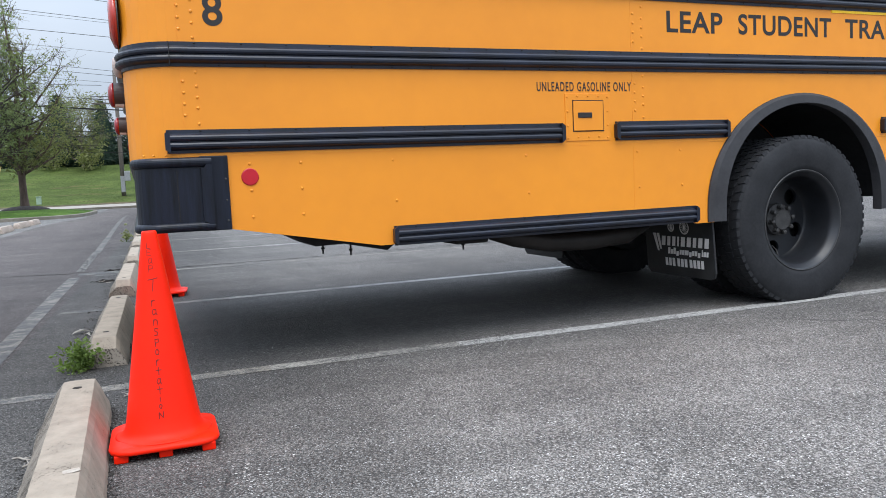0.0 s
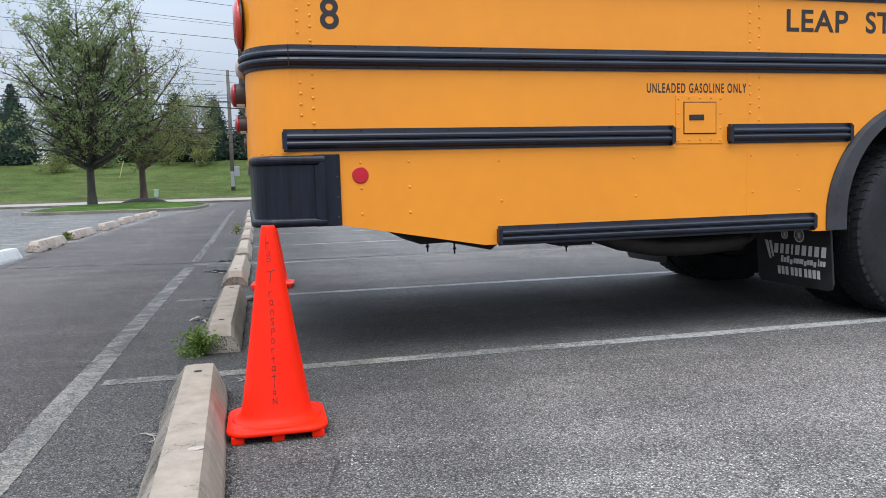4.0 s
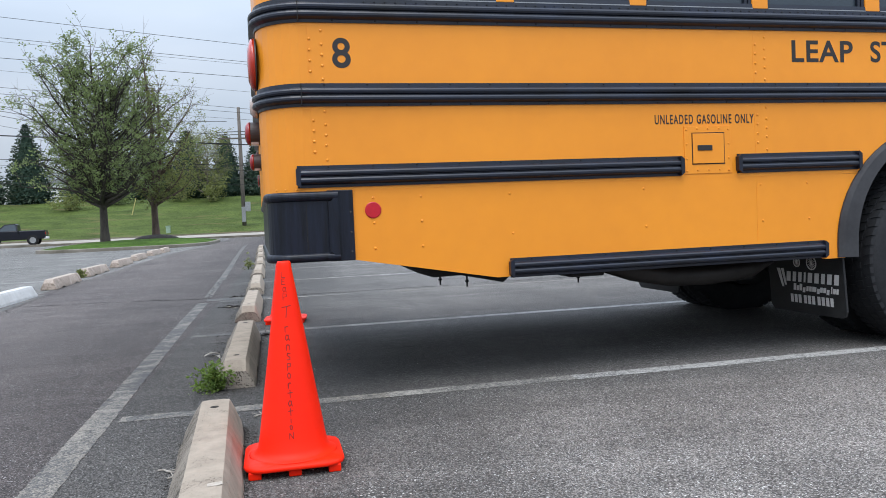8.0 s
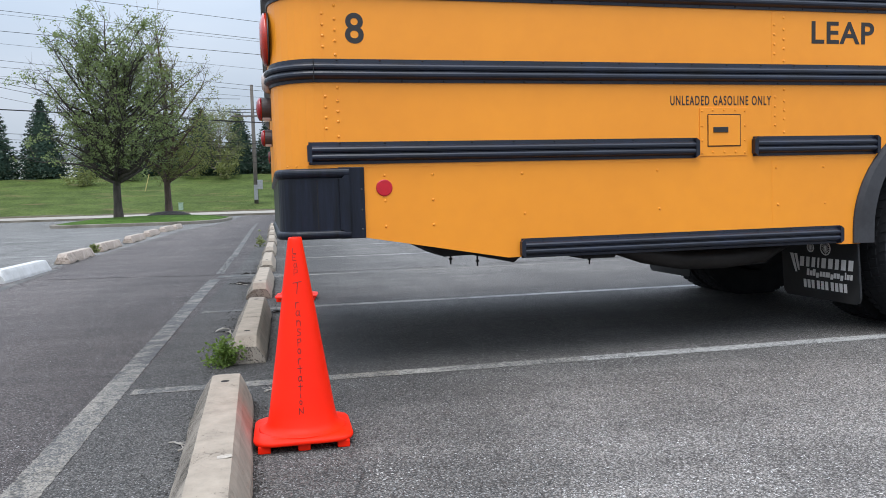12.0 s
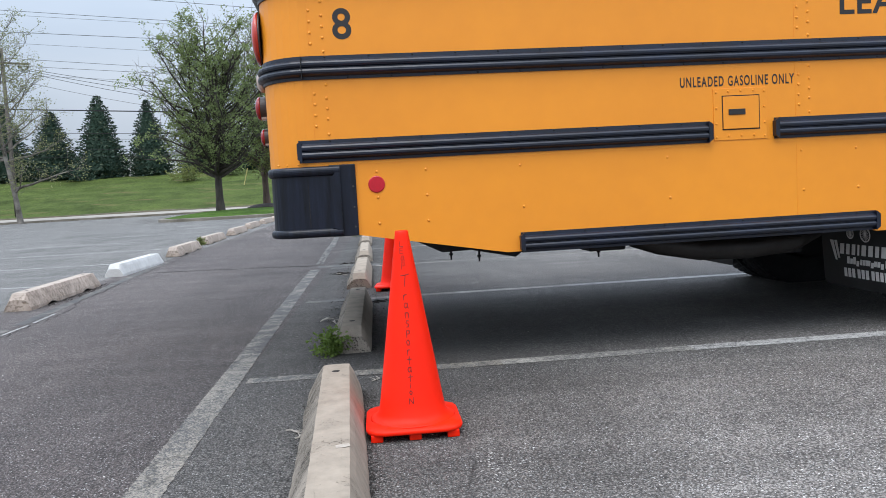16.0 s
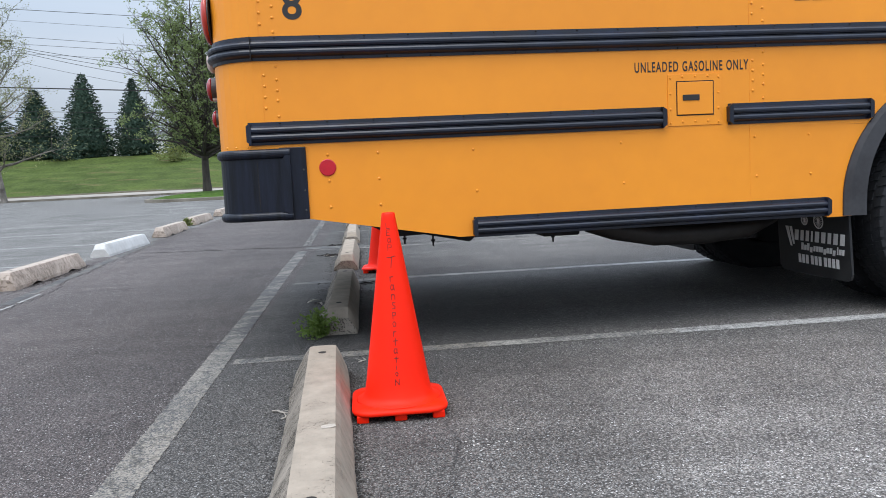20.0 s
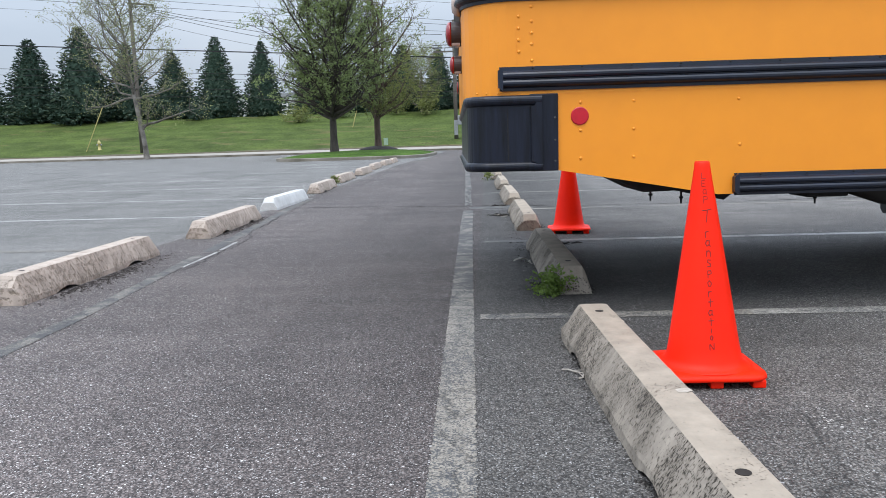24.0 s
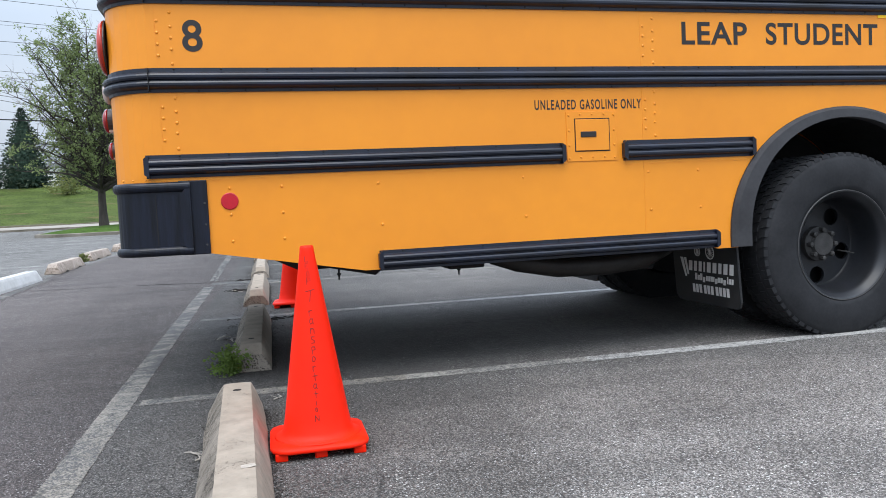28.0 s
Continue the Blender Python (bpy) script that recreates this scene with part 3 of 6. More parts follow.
def lettering(name, text, x, z0, height, width, material, parent, y=-0.0010, weight=0.0, label="", spacing=1.0):
    """Painted words on a wall that faces -y: caps of that height, drawn to that width."""
    cu = bpy.data.curves.new(name, "FONT")
    cu.body, cu.extrude, cu.offset, cu.space_character = text, 0.0003, weight, spacing
    ob = bpy.data.objects.new(name, cu)
    scene.collection.objects.link(ob)
    bpy.context.view_layer.update()
    me = bpy.data.meshes.new_from_object(ob.evaluated_get(bpy.context.evaluated_depsgraph_get()))
    bpy.data.objects.remove(ob)
    co = np.array([v.co for v in me.vertices])
    lo, hi = co.min(0), co.max(0)
    for v in me.vertices:
        v.co = ((v.co.x - lo[0]) / (hi[0] - lo[0]) * width, v.co.z, (v.co.y - lo[1]) / (hi[1] - lo[1]) * height)
    me.materials.clear()
    me.materials.append(material)
    out = new(name, me)
    out.parent = parent
    out.location = (x, y, z0)
    return tagged(out, label)


# ---------------------------------------------------------------- the ground
STEPS_Y = [-60, 8, 13, 17, 21, 26, 33, 42, 49, 54, 60, 63, 79, 87, 400]
STEPS_Z = [0, 0, 0.04, 0.08, 0.12, 0.11, 0.05, 0.08, 0.20, 0.30, 0.42, 0.60, 4.05, 4.25, 4.25]
PAVED_Y = [-50, -25, 0, 8, 13, 17, 21, 26, 33, 42, 48.9]


def ground_z(y):
    return float(np.interp(y, STEPS_Y, STEPS_Z))


def sheet(name, xs, ys, lift, material, kind="structure", label="", category="", rough=0.0, tuck=False):
    rnd = random.Random(name)
    vs = [(x, y, ground_z(y) + (-0.04 if tuck and y == ys[0] else lift + rnd.uniform(-rough, rough))) for y in ys for x in xs]
    nx = len(xs)
    fs = [(j * nx + i, j * nx + i + 1, (j + 1) * nx + i + 1, (j + 1) * nx + i) for j in range(len(ys) - 1) for i in range(nx - 1)]
    ob = raw(name, vs, fs, material, smooth=True)
    return tagged(ob, label, category, kind=kind)


def span(a, b, n):
    return [a + (b - a) * i / n for i in range(n + 1)]


sheet("ground", [-2500, -600, -200, 200, 600, 2500], [-2500, -300, -62, -50, 8, 13, 17, 21, 26] + span(33, 87, 27) + [150, 400, 2500], -0.06, M_FAR, label="far open field beyond the parking lot", category="ground")
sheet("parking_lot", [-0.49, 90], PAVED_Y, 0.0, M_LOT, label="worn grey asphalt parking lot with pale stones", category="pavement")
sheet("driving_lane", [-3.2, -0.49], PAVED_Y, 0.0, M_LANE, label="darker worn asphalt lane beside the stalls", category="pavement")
sheet("far_stalls", [-90, -3.2], PAVED_Y, 0.0, M_LOT_FAR, label="pale worn asphalt of the far parking row", category="pavement")
sheet("road", [-420, -100, 0, 100, 300], [51, 54, 57, 60], 0.0, M_ROAD, label="pale street behind the parking lot", category="road")
sheet("verge", [-420, -100, 0, 100, 300], [49.15, 50, 51], 0.06, M_GRASS, label="narrow grass verge along the street", category="grass")
sheet("soil_edge", span(-160, 120, 70), [59.75, 59.9, 60.2, 60.55], 0.075, M_BARE, label="bare brown soil along the street's edge", category="soil", rough=0.04, tuck=True)
sheet("grass_bank", span(-160, 120, 70), [59.95] + span(60.3, 90, 22), 0.04, M_GRASS, label="mown green grass bank rising behind the street", category="grass", rough=0.10, tuck=True)


def kerb_line():
    bm = bmesh.new()
    for i in range(60):
        x = -150 + i * 4.0
        box(bm, x, x + 3.985, 48.9, 49.15, ground_z(49) - 0.06, ground_z(49) + 0.14, 0.015)
    tagged(part("kerb", bm, M_KERB), "pale concrete kerb along the lot's edge", "kerb", kind="structure")


def strip(name, pts, width, material, label):
    """A painted line along plan points, a thin film on the asphalt."""
    vs, fs = [], []
    rnd = random.Random(name + str(pts[0]))
    fine = []
    for a, b in zip(pts, pts[1:]):
        n = max(1, int(math.dist(a, b) / (0.018 if min(a[1], b[1]) < 4 and abs(a[0]) < 3 else 0.12)))
        fine += [(a[0] + (b[0] - a[0]) * i / n, a[1] + (b[1] - a[1]) * i / n) for i in range(n)]
    fine.append(pts[-1])
    for i, (x, y) in enumerate(fine):
        a, b = fine[max(0, i - 1)], fine[min(len(fine) - 1, i + 1)]
        d = Vector((b[0] - a[0], b[1] - a[1])).normalized()
        for s in (-1, 1):
            w = width / 2 + rnd.uniform(-0.0035, 0.0035)
            vs.append((x - d.y * w * s, y + d.x * w * s, ground_z(y) + 0.0022))
    fs = [(2 * i, 2 * i + 1, 2 * i + 3, 2 * i + 2) for i in range(len(fine) - 1)]
    return tagged(raw(name, vs, fs, material), label, "road marking", kind="structure")


kerb_line()
STALL = [(0.535, 0.62), (3.13, 3.17), (5.93, 5.95), (8.7, 8.72), (11.5, 11.5), (14.3, 14.3)]
for k, (a, b) in enumerate(STALL):
    strip("stall_line", [(-0.46, a), (0.0, a + 0.005)], 0.10, M_PAINT_MID if k == 0 else M_PAINT_GONE, "faded white stall line on asphalt")
    strip("stall_line", [(0.0, a + 0.005), (0.75, a + 0.005 + (b - a) * 0.145)], 0.103, M_PAINT_OLD, "worn white stall line on asphalt")
    strip("stall_line", [(0.75, a + 0.005 + (b - a) * 0.145), (1.7, a + 0.004 + (b - a) * 0.33)], 0.104, M_PAINT_FAIR if k != 2 else M_PAINT_OLD, "worn white stall line on asphalt")
    strip("stall_line", [(1.7, a + 0.004 + (b - a) * 0.33), (5.17, b)], 0.105, M_PAINT_OLD if k == 2 else M_PAINT, "worn white stall line on asphalt")
strip("lane_line", [(-0.537, 0.02), (-0.541, 0.22), (-0.561, 1.2)], 0.116, M_PAINT_MID, "half worn-off lane line beside the wheel stops")
strip("lane_line", [(-0.561, 1.2), (-0.575, 1.9), (-0.625, 4.4), (-0.645, 5.9)], 0.114, M_PAINT_GONE, "nearly worn-off lane line beside the wheel stops")
strip("stall_line", [(-0.64, 6.22), (-0.3, 6.24), (0.1, 6.05)], 0.26, M_PAINT_GONE, "broad pale remnant of an old line beside a crack")
strip("lane_line", [(-0.66, 6.6), (-0.70, 8.0), (-0.75, 9.8)], 0.09, M_PAINT_GONE, "broken remnant of the lane line along a crack")
strip("lane_line", [(-0.46, -6), (-0.513, -1.07), (-0.537, 0.02)], 0.118, M_PAINT_OLD, "worn grey lane line beside the wheel stops")
strip("lane_line", [(-0.72, 9.4), (-0.80, 12), (-1.12, 23), (-1.40, 31)], 0.10, M_PAINT_GONE, "faded lane line farther along the stops")
strip("lane_line", [(-2.30, -3), (-2.42, 0.6), (-2.53, 1.9), (-2.60, 2.7)], 0.085, M_PAINT_GONE, "worn grey lane line beside the far wheel stops")
strip("lane_line", [(-2.505, 2.15), (-2.52, 2.9)], 0.026, M_PAINT, "thin white remnant of a lane line")
strip("lane_line", [(-2.53, 2.98), (-2.565, 3.45)], 0.030, M_PAINT, "thin white remnant of a lane line")
strip("lane_line", [(-2.60, 2.9), (-2.80, 5.0), (-2.98, 6.9), (-3.10, 8.6)], 0.10, M_PAINT_GONE, "nearly worn-off lane line beside the far wheel stops")
for y in (0.3, 3.15, 5.95, 8.8, 11.65, 14.6, 17.6, 20.6, 23.6, 26.6):
    strip("stall_line", [(-9.3, y + 0.1), (-3.55 - 0.028 * y, y)], 0.10, M_PAINT if y > 4 else M_PAINT_OLD, "white stall line in the far parking row")


def crack(pts, width, label, seed, material=None):
    """A ragged open crack: a thin dark strip that wanders."""
    rnd = random.Random(seed)
    vs, fs, fine = [], [], []
    for a, b in zip(pts, pts[1:]):
        n = max(1, int(math.dist(a, b) / 0.06))
        fine += [(a[0] + (b[0] - a[0]) * i / n, a[1] + (b[1] - a[1]) * i / n) for i in range(n)]
    wx = wy = 0.0
    for x, y in fine:
        wx, wy = wx * 0.80 + rnd.gauss(0, 0.017), wy * 0.80 + rnd.gauss(0, 0.017)
        w = width * rnd.uniform(0.25, 1.0) / 2
        vs += [(x + wx - w, y + wy - w, ground_z(y) + 0.0035), (x + wx + w, y + wy + w, ground_z(y) + 0.0035)]
    fs = [(2 * i, 2 * i + 1, 2 * i + 3, 2 * i + 2) for i in range(len(fine) - 1)]
    tagged(raw("asphalt_crack", vs, fs, material or M_HOLE), label, "crack", kind="structure")


crack([(-2.75, 6.85), (-1.9, 6.7), (-1.2, 6.6), (-0.68, 6.45), (-0.32, 6.58), (0.26, 6.22), (0.76, 6.18), (1.91, 6.23), (3.2, 6.3), (4.8, 6.4)], 0.05, "dark open crack across the lane", 1)
crack([(0.3, 1.58), (0.55, 1.64), (0.98, 1.88), (1.37, 1.95), (1.75, 1.93), (2.6, 2.05)], 0.012, "fine dark crack in the asphalt", 2)
crack([(-2.47, 1.9), (-2.47, 2.6), (-2.50, 3.2), (-2.62, 4.2), (-2.78, 5.6), (-2.93, 7.6), (-3.2, 11), (-3.5, 17)], 0.011, "dark crack beside the far wheel stops", 3)
crack([(-0.68, 6.5), (-0.69, 7.4), (-0.70, 8.8), (-0.73, 10)], 0.024, "weedy crack along the lane line", 4)


# ---------------------------------------------------------------- wheel stops
def wheel_stop(m, material, label, seed, length=1.83, base=0.205, top=0.108, high=0.14, flank=None, notch=0.0, both=False, spill=0.0, hold=0.46):
    """A cast concrete wheel stop: sloped flanks, chamfered ends, chipped edges, two pin holes; its far pin hole is at the origin."""
    rnd = random.Random(seed)
    bm = bmesh.new()
    n = 64
    y0, y1 = -length + 0.20, 0.20
    rings = []
    for i in range(n + 1):
        y = y0 + (y1 - y0) * i / n
        e = min(i, n - i) / n * length
        f = min(1, 0.45 + e / 0.075 * 0.55)
        h = high * (0.62 + 0.38 * min(1, e / 0.06)) if e < 0.06 else high
        q = lambda s=0.0011: rnd.uniform(-s, s)
        low = notch * max(0, 1 - abs(abs(y - (y0 + y1) / 2) - hold) / 0.12) ** 0.5 if notch else 0
        b, c, t = base / 2, base / 2 + spill, top / 2
        rings.append([bm.verts.new(p) for p in (
            (-c * (0.92 + 0.08 * f) + q(), y, low), (-c * (0.92 + 0.08 * f) + 0.004 + q(), y, 0.03 + low * 0.5), (-(t + (c - t) * 0.30) + q(), y, h * 0.80 + q()),
            (-t + q(0.0007), y, h + q(0.0004)), (-t * 0.6, y, h + 0.002 + q(0.0004)), (t * 0.6, y, h + 0.002 + q(0.0004)), (t + q(0.0007), y, h + q(0.0004)), ((t + (b - t) * 0.30) + q(), y, h * 0.80 + q()), (b * (0.92 + 0.08 * f) - 0.004 + q(), y, 0.03 + low * 0.5), (b * (0.92 + 0.08 * f) + q(), y, low))])
    for a, c in zip(rings, rings[1:]):
        for i in range(len(a) - 1):
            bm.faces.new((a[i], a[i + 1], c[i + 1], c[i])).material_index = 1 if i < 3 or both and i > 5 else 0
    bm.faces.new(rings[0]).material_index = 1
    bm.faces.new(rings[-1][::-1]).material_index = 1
    ob = empty("wheel_stop", label, "wheel stop", "wheel stops along the stalls", m)
    part("block", bm, [material, flank or material], ob)
    for y in (0.0, -1.425):
        hb = bmesh.new()
        rh = 0.017
        lathe(hb, [(rh, high - 0.01), (rh * 0.94, high + 0.0032), (0.004, high + 0.0030)], 14, "z", (0.0, y, 0))
        part("pin_hole", hb, M_HOLE, ob, "dark rusty pin hole")
    return ob


for k, (x, y, turn) in enumerate([(0.0, 0.0, 2.9), (-0.014, 2.64, 0.9), (-0.072, 5.45, 0.8), (-0.125, 8.2, 1.2), (-0.18, 10.95, 1.0), (-0.25, 13.7, 1.6), (-0.32, 16.5, 1.2), (-0.4, 19.3, 1.2), (-0.47, 22.0, 1.2)]):
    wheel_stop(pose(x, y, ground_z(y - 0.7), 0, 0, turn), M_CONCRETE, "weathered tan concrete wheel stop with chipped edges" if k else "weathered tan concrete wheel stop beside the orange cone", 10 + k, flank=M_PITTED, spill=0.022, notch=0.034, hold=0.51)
for k, y in enumerate([2.6, 5.4, 8.25, 11.1, 13.9, 16.7, 19.5, 22.3, 25.1]):
    wheel_stop(pose(-3.03 - 0.03 * (y - 2.6) + (0.03 if k % 2 else -0.02) - (0.08 if k > 2 else 0), y, ground_z(y - 0.7), 0, 0, (1.5, 2.4, 1.0, 2.6, 1.6)[k % 5]), M_WHITE_STOP if k == 2 else M_CONCRETE_PALE,
               "freshly white-painted concrete wheel stop" if k == 2 else "weathered concrete wheel stop in the far row", 40 + k, high=0.155, base=0.235, top=0.12, flank=None if k == 2 else M_ROUGH, notch=0.0 if k == 2 else 0.026, both=True)


def chip_mark():
    bm = bmesh.new()
    prism(bm, [(-0.022, -0.014), (0.004, -0.017), (0.020, -0.010), (0.019, 0.012), (-0.004, 0.015), (-0.020, 0.010)], 2, 0, 0.0006)
    ob = part("paint_chip", bm, M_SMEAR)
    ob.matrix_basis = pose(0.082, -0.93, 0.1425, 0, 0, 12)
    tagged(ob, "pale worn chip on the wheel stop's top", "chip")


chip_mark()


# ---------------------------------------------------------------- traffic cones
STROKES = {"L": [[(0, 1), (0.05, 0), (0.9, 0.05)]], "E": [[(0.9, 1), (0.1, 0.95), (0.05, 0), (0.9, 0.02)], [(0.08, 0.5), (0.7, 0.52)]], "A": [[(0, 0), (0.45, 1), (0.95, 0)], [(0.2, 0.35), (0.8, 0.38)]],
           "P": [[(0.1, 0), (0.1, 1), (0.8, 0.9), (0.85, 0.6), (0.1, 0.45)]], "T": [[(0, 0.88), (1, 1)], [(0.56, 0.95), (0.40, 0)]], "r": [[(0.2, 0.8), (0.2, 0)], [(0.2, 0.55), (0.5, 0.82), (0.8, 0.75)]],
           "a": [[(0.75, 0.75), (0.35, 0.85), (0.1, 0.45), (0.3, 0.05), (0.75, 0.3)], [(0.78, 0.85), (0.75, 0.3), (0.95, 0)]], "n": [[(0.15, 0.8), (0.15, 0)], [(0.15, 0.55), (0.5, 0.85), (0.8, 0.6), (0.8, 0)]]}
STROKES.update({
           "s": [[(0.85, 0.9), (0.3, 0.95), (0.2, 0.65), (0.75, 0.4), (0.7, 0.08), (0.1, 0.05)]], "p": [[(0.2, 0.85), (0.2, -0.1)], [(0.2, 0.8), (0.7, 0.85), (0.8, 0.5), (0.2, 0.35)]],
           "o": [[(0.5, 0.9), (0.15, 0.6), (0.3, 0.1), (0.7, 0.1), (0.85, 0.55), (0.5, 0.9)]], "t": [[(0.5, 1), (0.5, 0)], [(0.05, 0.62), (0.95, 0.66)]], "i": [[(0.5, 0.7), (0.5, 0)], [(0.5, 0.95), (0.52, 0.9)]],
           "N": [[(0.1, 0), (0.1, 0.95), (0.85, 0.05), (0.9, 1)]]})


# the hand-written words, letter by letter: character, height of its middle, size, sideways shift
WRITING = [("L", 0.662, 0.020, -4), ("E", 0.638, 0.020, -5), ("a", 0.612, 0.021, -3), ("P", 0.585, 0.024, -2), ("T", 0.534, 0.042, 0), ("r", 0.477, 0.025, -3), ("a", 0.448, 0.024, -2), ("n", 0.416, 0.024, -1), ("s", 0.384, 0.024, -1),
           ("p", 0.352, 0.026, -1), ("o", 0.321, 0.022, -3), ("r", 0.289, 0.023, -3), ("t", 0.260, 0.026, -3), ("a", 0.230, 0.022, -4), ("t", 0.201, 0.025, -4), ("i", 0.175, 0.018, -5), ("o", 0.152, 0.017, -5), ("N", 0.124, 0.023, -5)]


def cone(m, label, words, lean=0.0):
    """A soft plastic cone: a square foot plate on lugs, flaring into a hollow body that leans a little."""
    ob = empty("traffic_cone", label, "traffic cone", "orange traffic cones", m)
    bm = bmesh.new()
    s, r, n = 0.168, 0.066, 4
    def ring(k, z, sag=0.0):
        out = []
        for cx, cy, a0 in ((1, 1, 0), (-1, 1, 90), (-1, -1, 180), (1, -1, 270)):
            for i in range(n):
                a = radians(a0 + 90 * i / (n - 1))
                x, y = cx * (s * k - r) + r * math.cos(a), cy * (s * k - r) + r * math.sin(a)
                out.append((x, y, z - sag * (x * x + y * y) / (s * s)))
        return out
    def disc(rad, z):
        return [(rad * math.cos(a), rad * math.sin(a), z) for a in (math.atan2(p[1], p[0]) for p in ring(1, 0))]
    levels = [ring(0.95, 0.025), ring(0.99, 0.025), ring(1.0, 0.028), ring(1.0, 0.035), ring(0.985, 0.040), disc(0.154, 0.0445), disc(0.140, 0.0448)]
    vs = [[bm.verts.new(p) for p in lv] for lv in levels]
    for a, b in zip(vs, vs[1:]):
        for i in range(len(a)):
            j = (i + 1) % len(a)
            bm.faces.new((a[i], a[j], b[j], b[i])).smooth = True
    bm.faces.new(vs[0][::-1])
    bm.faces.new(vs[-1])
    part("base", bm, M_CONE, ob)
    bm = bmesh.new()
    prof = [(0.152, 0.0425), (0.146, 0.0458), (0.138, 0.0490), (0.1305, 0.0540), (0.1245, 0.0610), (0.1200, 0.071), (0.1125, 0.11), (0.0255, 0.690), (0.0245, 0.702), (0.0215, 0.708), (0.016, 0.708), (0.015, 0.66)]
    lathe(bm, prof, 56, "z")
    for v in bm.verts:
        v.co.y += lean * max(0.0, v.co.z - 0.058)
    body = part("body", bm, M_CONE, ob, smooth=True)
    for i in range(3):
        for j in range(3):
            if (i, j) != (1, 1):
                bm = bmesh.new()
                cx, cy = (i - 1) * 0.131, (j - 1) * 0.131
                box(bm, cx - 0.021, cx + 0.021, cy - 0.021, cy + 0.021, 0, 0.026, 0.004)
                part("foot", bm, M_CONE, ob)
    if words:
        slope = (0.1125 - 0.0255) / (0.690 - 0.11)
        rnd = random.Random(8)
        for ch, mid, h, dx in WRITING:
            bm = bmesh.new()
            w = h * (0.74 if ch != "i" else 0.6)
            for line in STROKES[ch]:
                pts = []
                fine = [(a[0] + (b[0] - a[0]) * i / 4, a[1] + (b[1] - a[1]) * i / 4) for a, b in zip(line, line[1:]) for i in range(4)] + [line[-1]]
                for u, v in fine:
                    zz = mid - h / 2 + h * v + rnd.uniform(-0.0003, 0.0003)
                    r = 0.1125 - (zz - 0.11) * slope + 0.0003
                    a = (dx * 0.001 + (u - 0.5) * w + rnd.uniform(-0.0003, 0.0003)) / r
                    pts.append((r * math.sin(a), -r * math.cos(a) + lean * (zz - 0.058), zz))
                tube(bm, pts, 0.0009 if mid > 0.56 else 0.0013, 5)
            part("letter", bm, M_INK, body)
    return ob


cone(pose(0.293, -0.352, 0, 0, 0, 1), "bright orange plastic traffic cone with handwriting, beside a wheel stop", True, 0.082)
cone(pose(0.272, 3.68, 0, 0, 0, -4) @ Matrix.Scale(1.06, 4), "bright orange plastic traffic cone standing on asphalt farther back", False)


# ---------------------------------------------------------------- the school bus
# x runs forward along its side, y into it, z up; the origin is on the ground below the red reflector
LONG, WIDE, CORNER, REAR = 9.2, 2.44, 0.230, -0.498
bus = empty("school_bus", "yellow school bus with black rub rails, backing over stall lines", "bus")


def rear_path(x_end, wrap=True):
    """The body's outline in plan from the near side at x_end round the rear to the far side."""
    pts = [((x_end, 0.0), (0, -1)), ((REAR + CORNER, 0.0), (0, -1))]
    for i in range(1, 10):
        a = radians(270 - 10 * i)
        pts.append(((REAR + CORNER + CORNER * math.cos(a), CORNER + CORNER * math.sin(a)), (math.cos(a), math.sin(a))))
    if not wrap:
        return pts
    pts += [((p[0], WIDE - p[1]), (n[0], -n[1])) for p, n in pts[::-1]]
    return pts


def wall(name, path, z0, z1, material, thick=0.02, label=""):
    bm = bmesh.new()
    sweep(bm, path, [(0, z0), (0, z1), (-thick, z1), (-thick, z0)])
    return part(name, bm, material, bus, label)


# side panels, butted with a hairline joint
ARCH_X, ARCH_Z = 3.305, 0.60
JOINTS = [REAR + CORNER + 0.0006, 2.068, 4.42, 6.8, LONG]
for y_side, n in ((0.0, -1), (WIDE, 1)):
    for z0, z1 in ((0.985, 1.39), (1.47, 1.80)):
        for a, b in zip(JOINTS, JOINTS[1:]):
            if z0 < 1 and a < ARCH_X < b:
                continue
            wall("side_panel", [((a + 0.0006, y_side), (0, n)), ((b - 0.0006, y_side), (0, n))], z0, z1, M_YELLOW)
for z0, z1 in ((0.975, 1.39), (1.47, 1.80)):
    wall("rear_panel", [q for q in rear_path(REAR + CORNER)], z0, z1, M_YELLOW)


def skirt(y0, y1):
    """The lower side panels: cut up to the bumper at the rear, arched over the wheel."""
    arch = [(ARCH_X + 0.68 * math.cos(radians(a)), ARCH_Z + 0.625 * math.sin(radians(a))) for a in range(180, -1, -6)]
    bm = bmesh.new()
    prism(bm, [(-0.10, 0.660), (0.60, 0.534), (2.066, 0.533), (2.066, 0.984), (-0.10, 0.984)], 1, y0, y1)
    part("skirt_panel", bm, M_YELLOW, bus)
    bm = bmesh.new()
    prism(bm, [(2.0695, 0.533), (2.47, 0.532), (2.49, 0.520), (2.62, 0.520)] + [p for p in arch if p[0] < ARCH_X and p[1] < 0.984] + [(2.79, 0.984), (2.0695, 0.984)], 1, y0, y1)
    part("skirt_panel", bm, M_YELLOW, bus)
    bm = bmesh.new()
    prism(bm, [p for p in arch if p[0] > ARCH_X and p[1] < 0.984] + [(3.985, 0.522), (7.2, 0.522), (7.2, 0.984), (3.83, 0.984)], 1, y0, y1)
    part("skirt_panel", bm, M_YELLOW, bus)
    bm = bmesh.new()
    prism(bm, [(2.0695, 0.985), (2.79, 0.985)] + [p for p in arch if p[1] > 0.99] + [(3.83, 0.985), (4.4185, 0.985), (4.4185, 1.39), (2.0695, 1.39)], 1, y0, y1)
    part("side_panel", bm, M_YELLOW, bus)


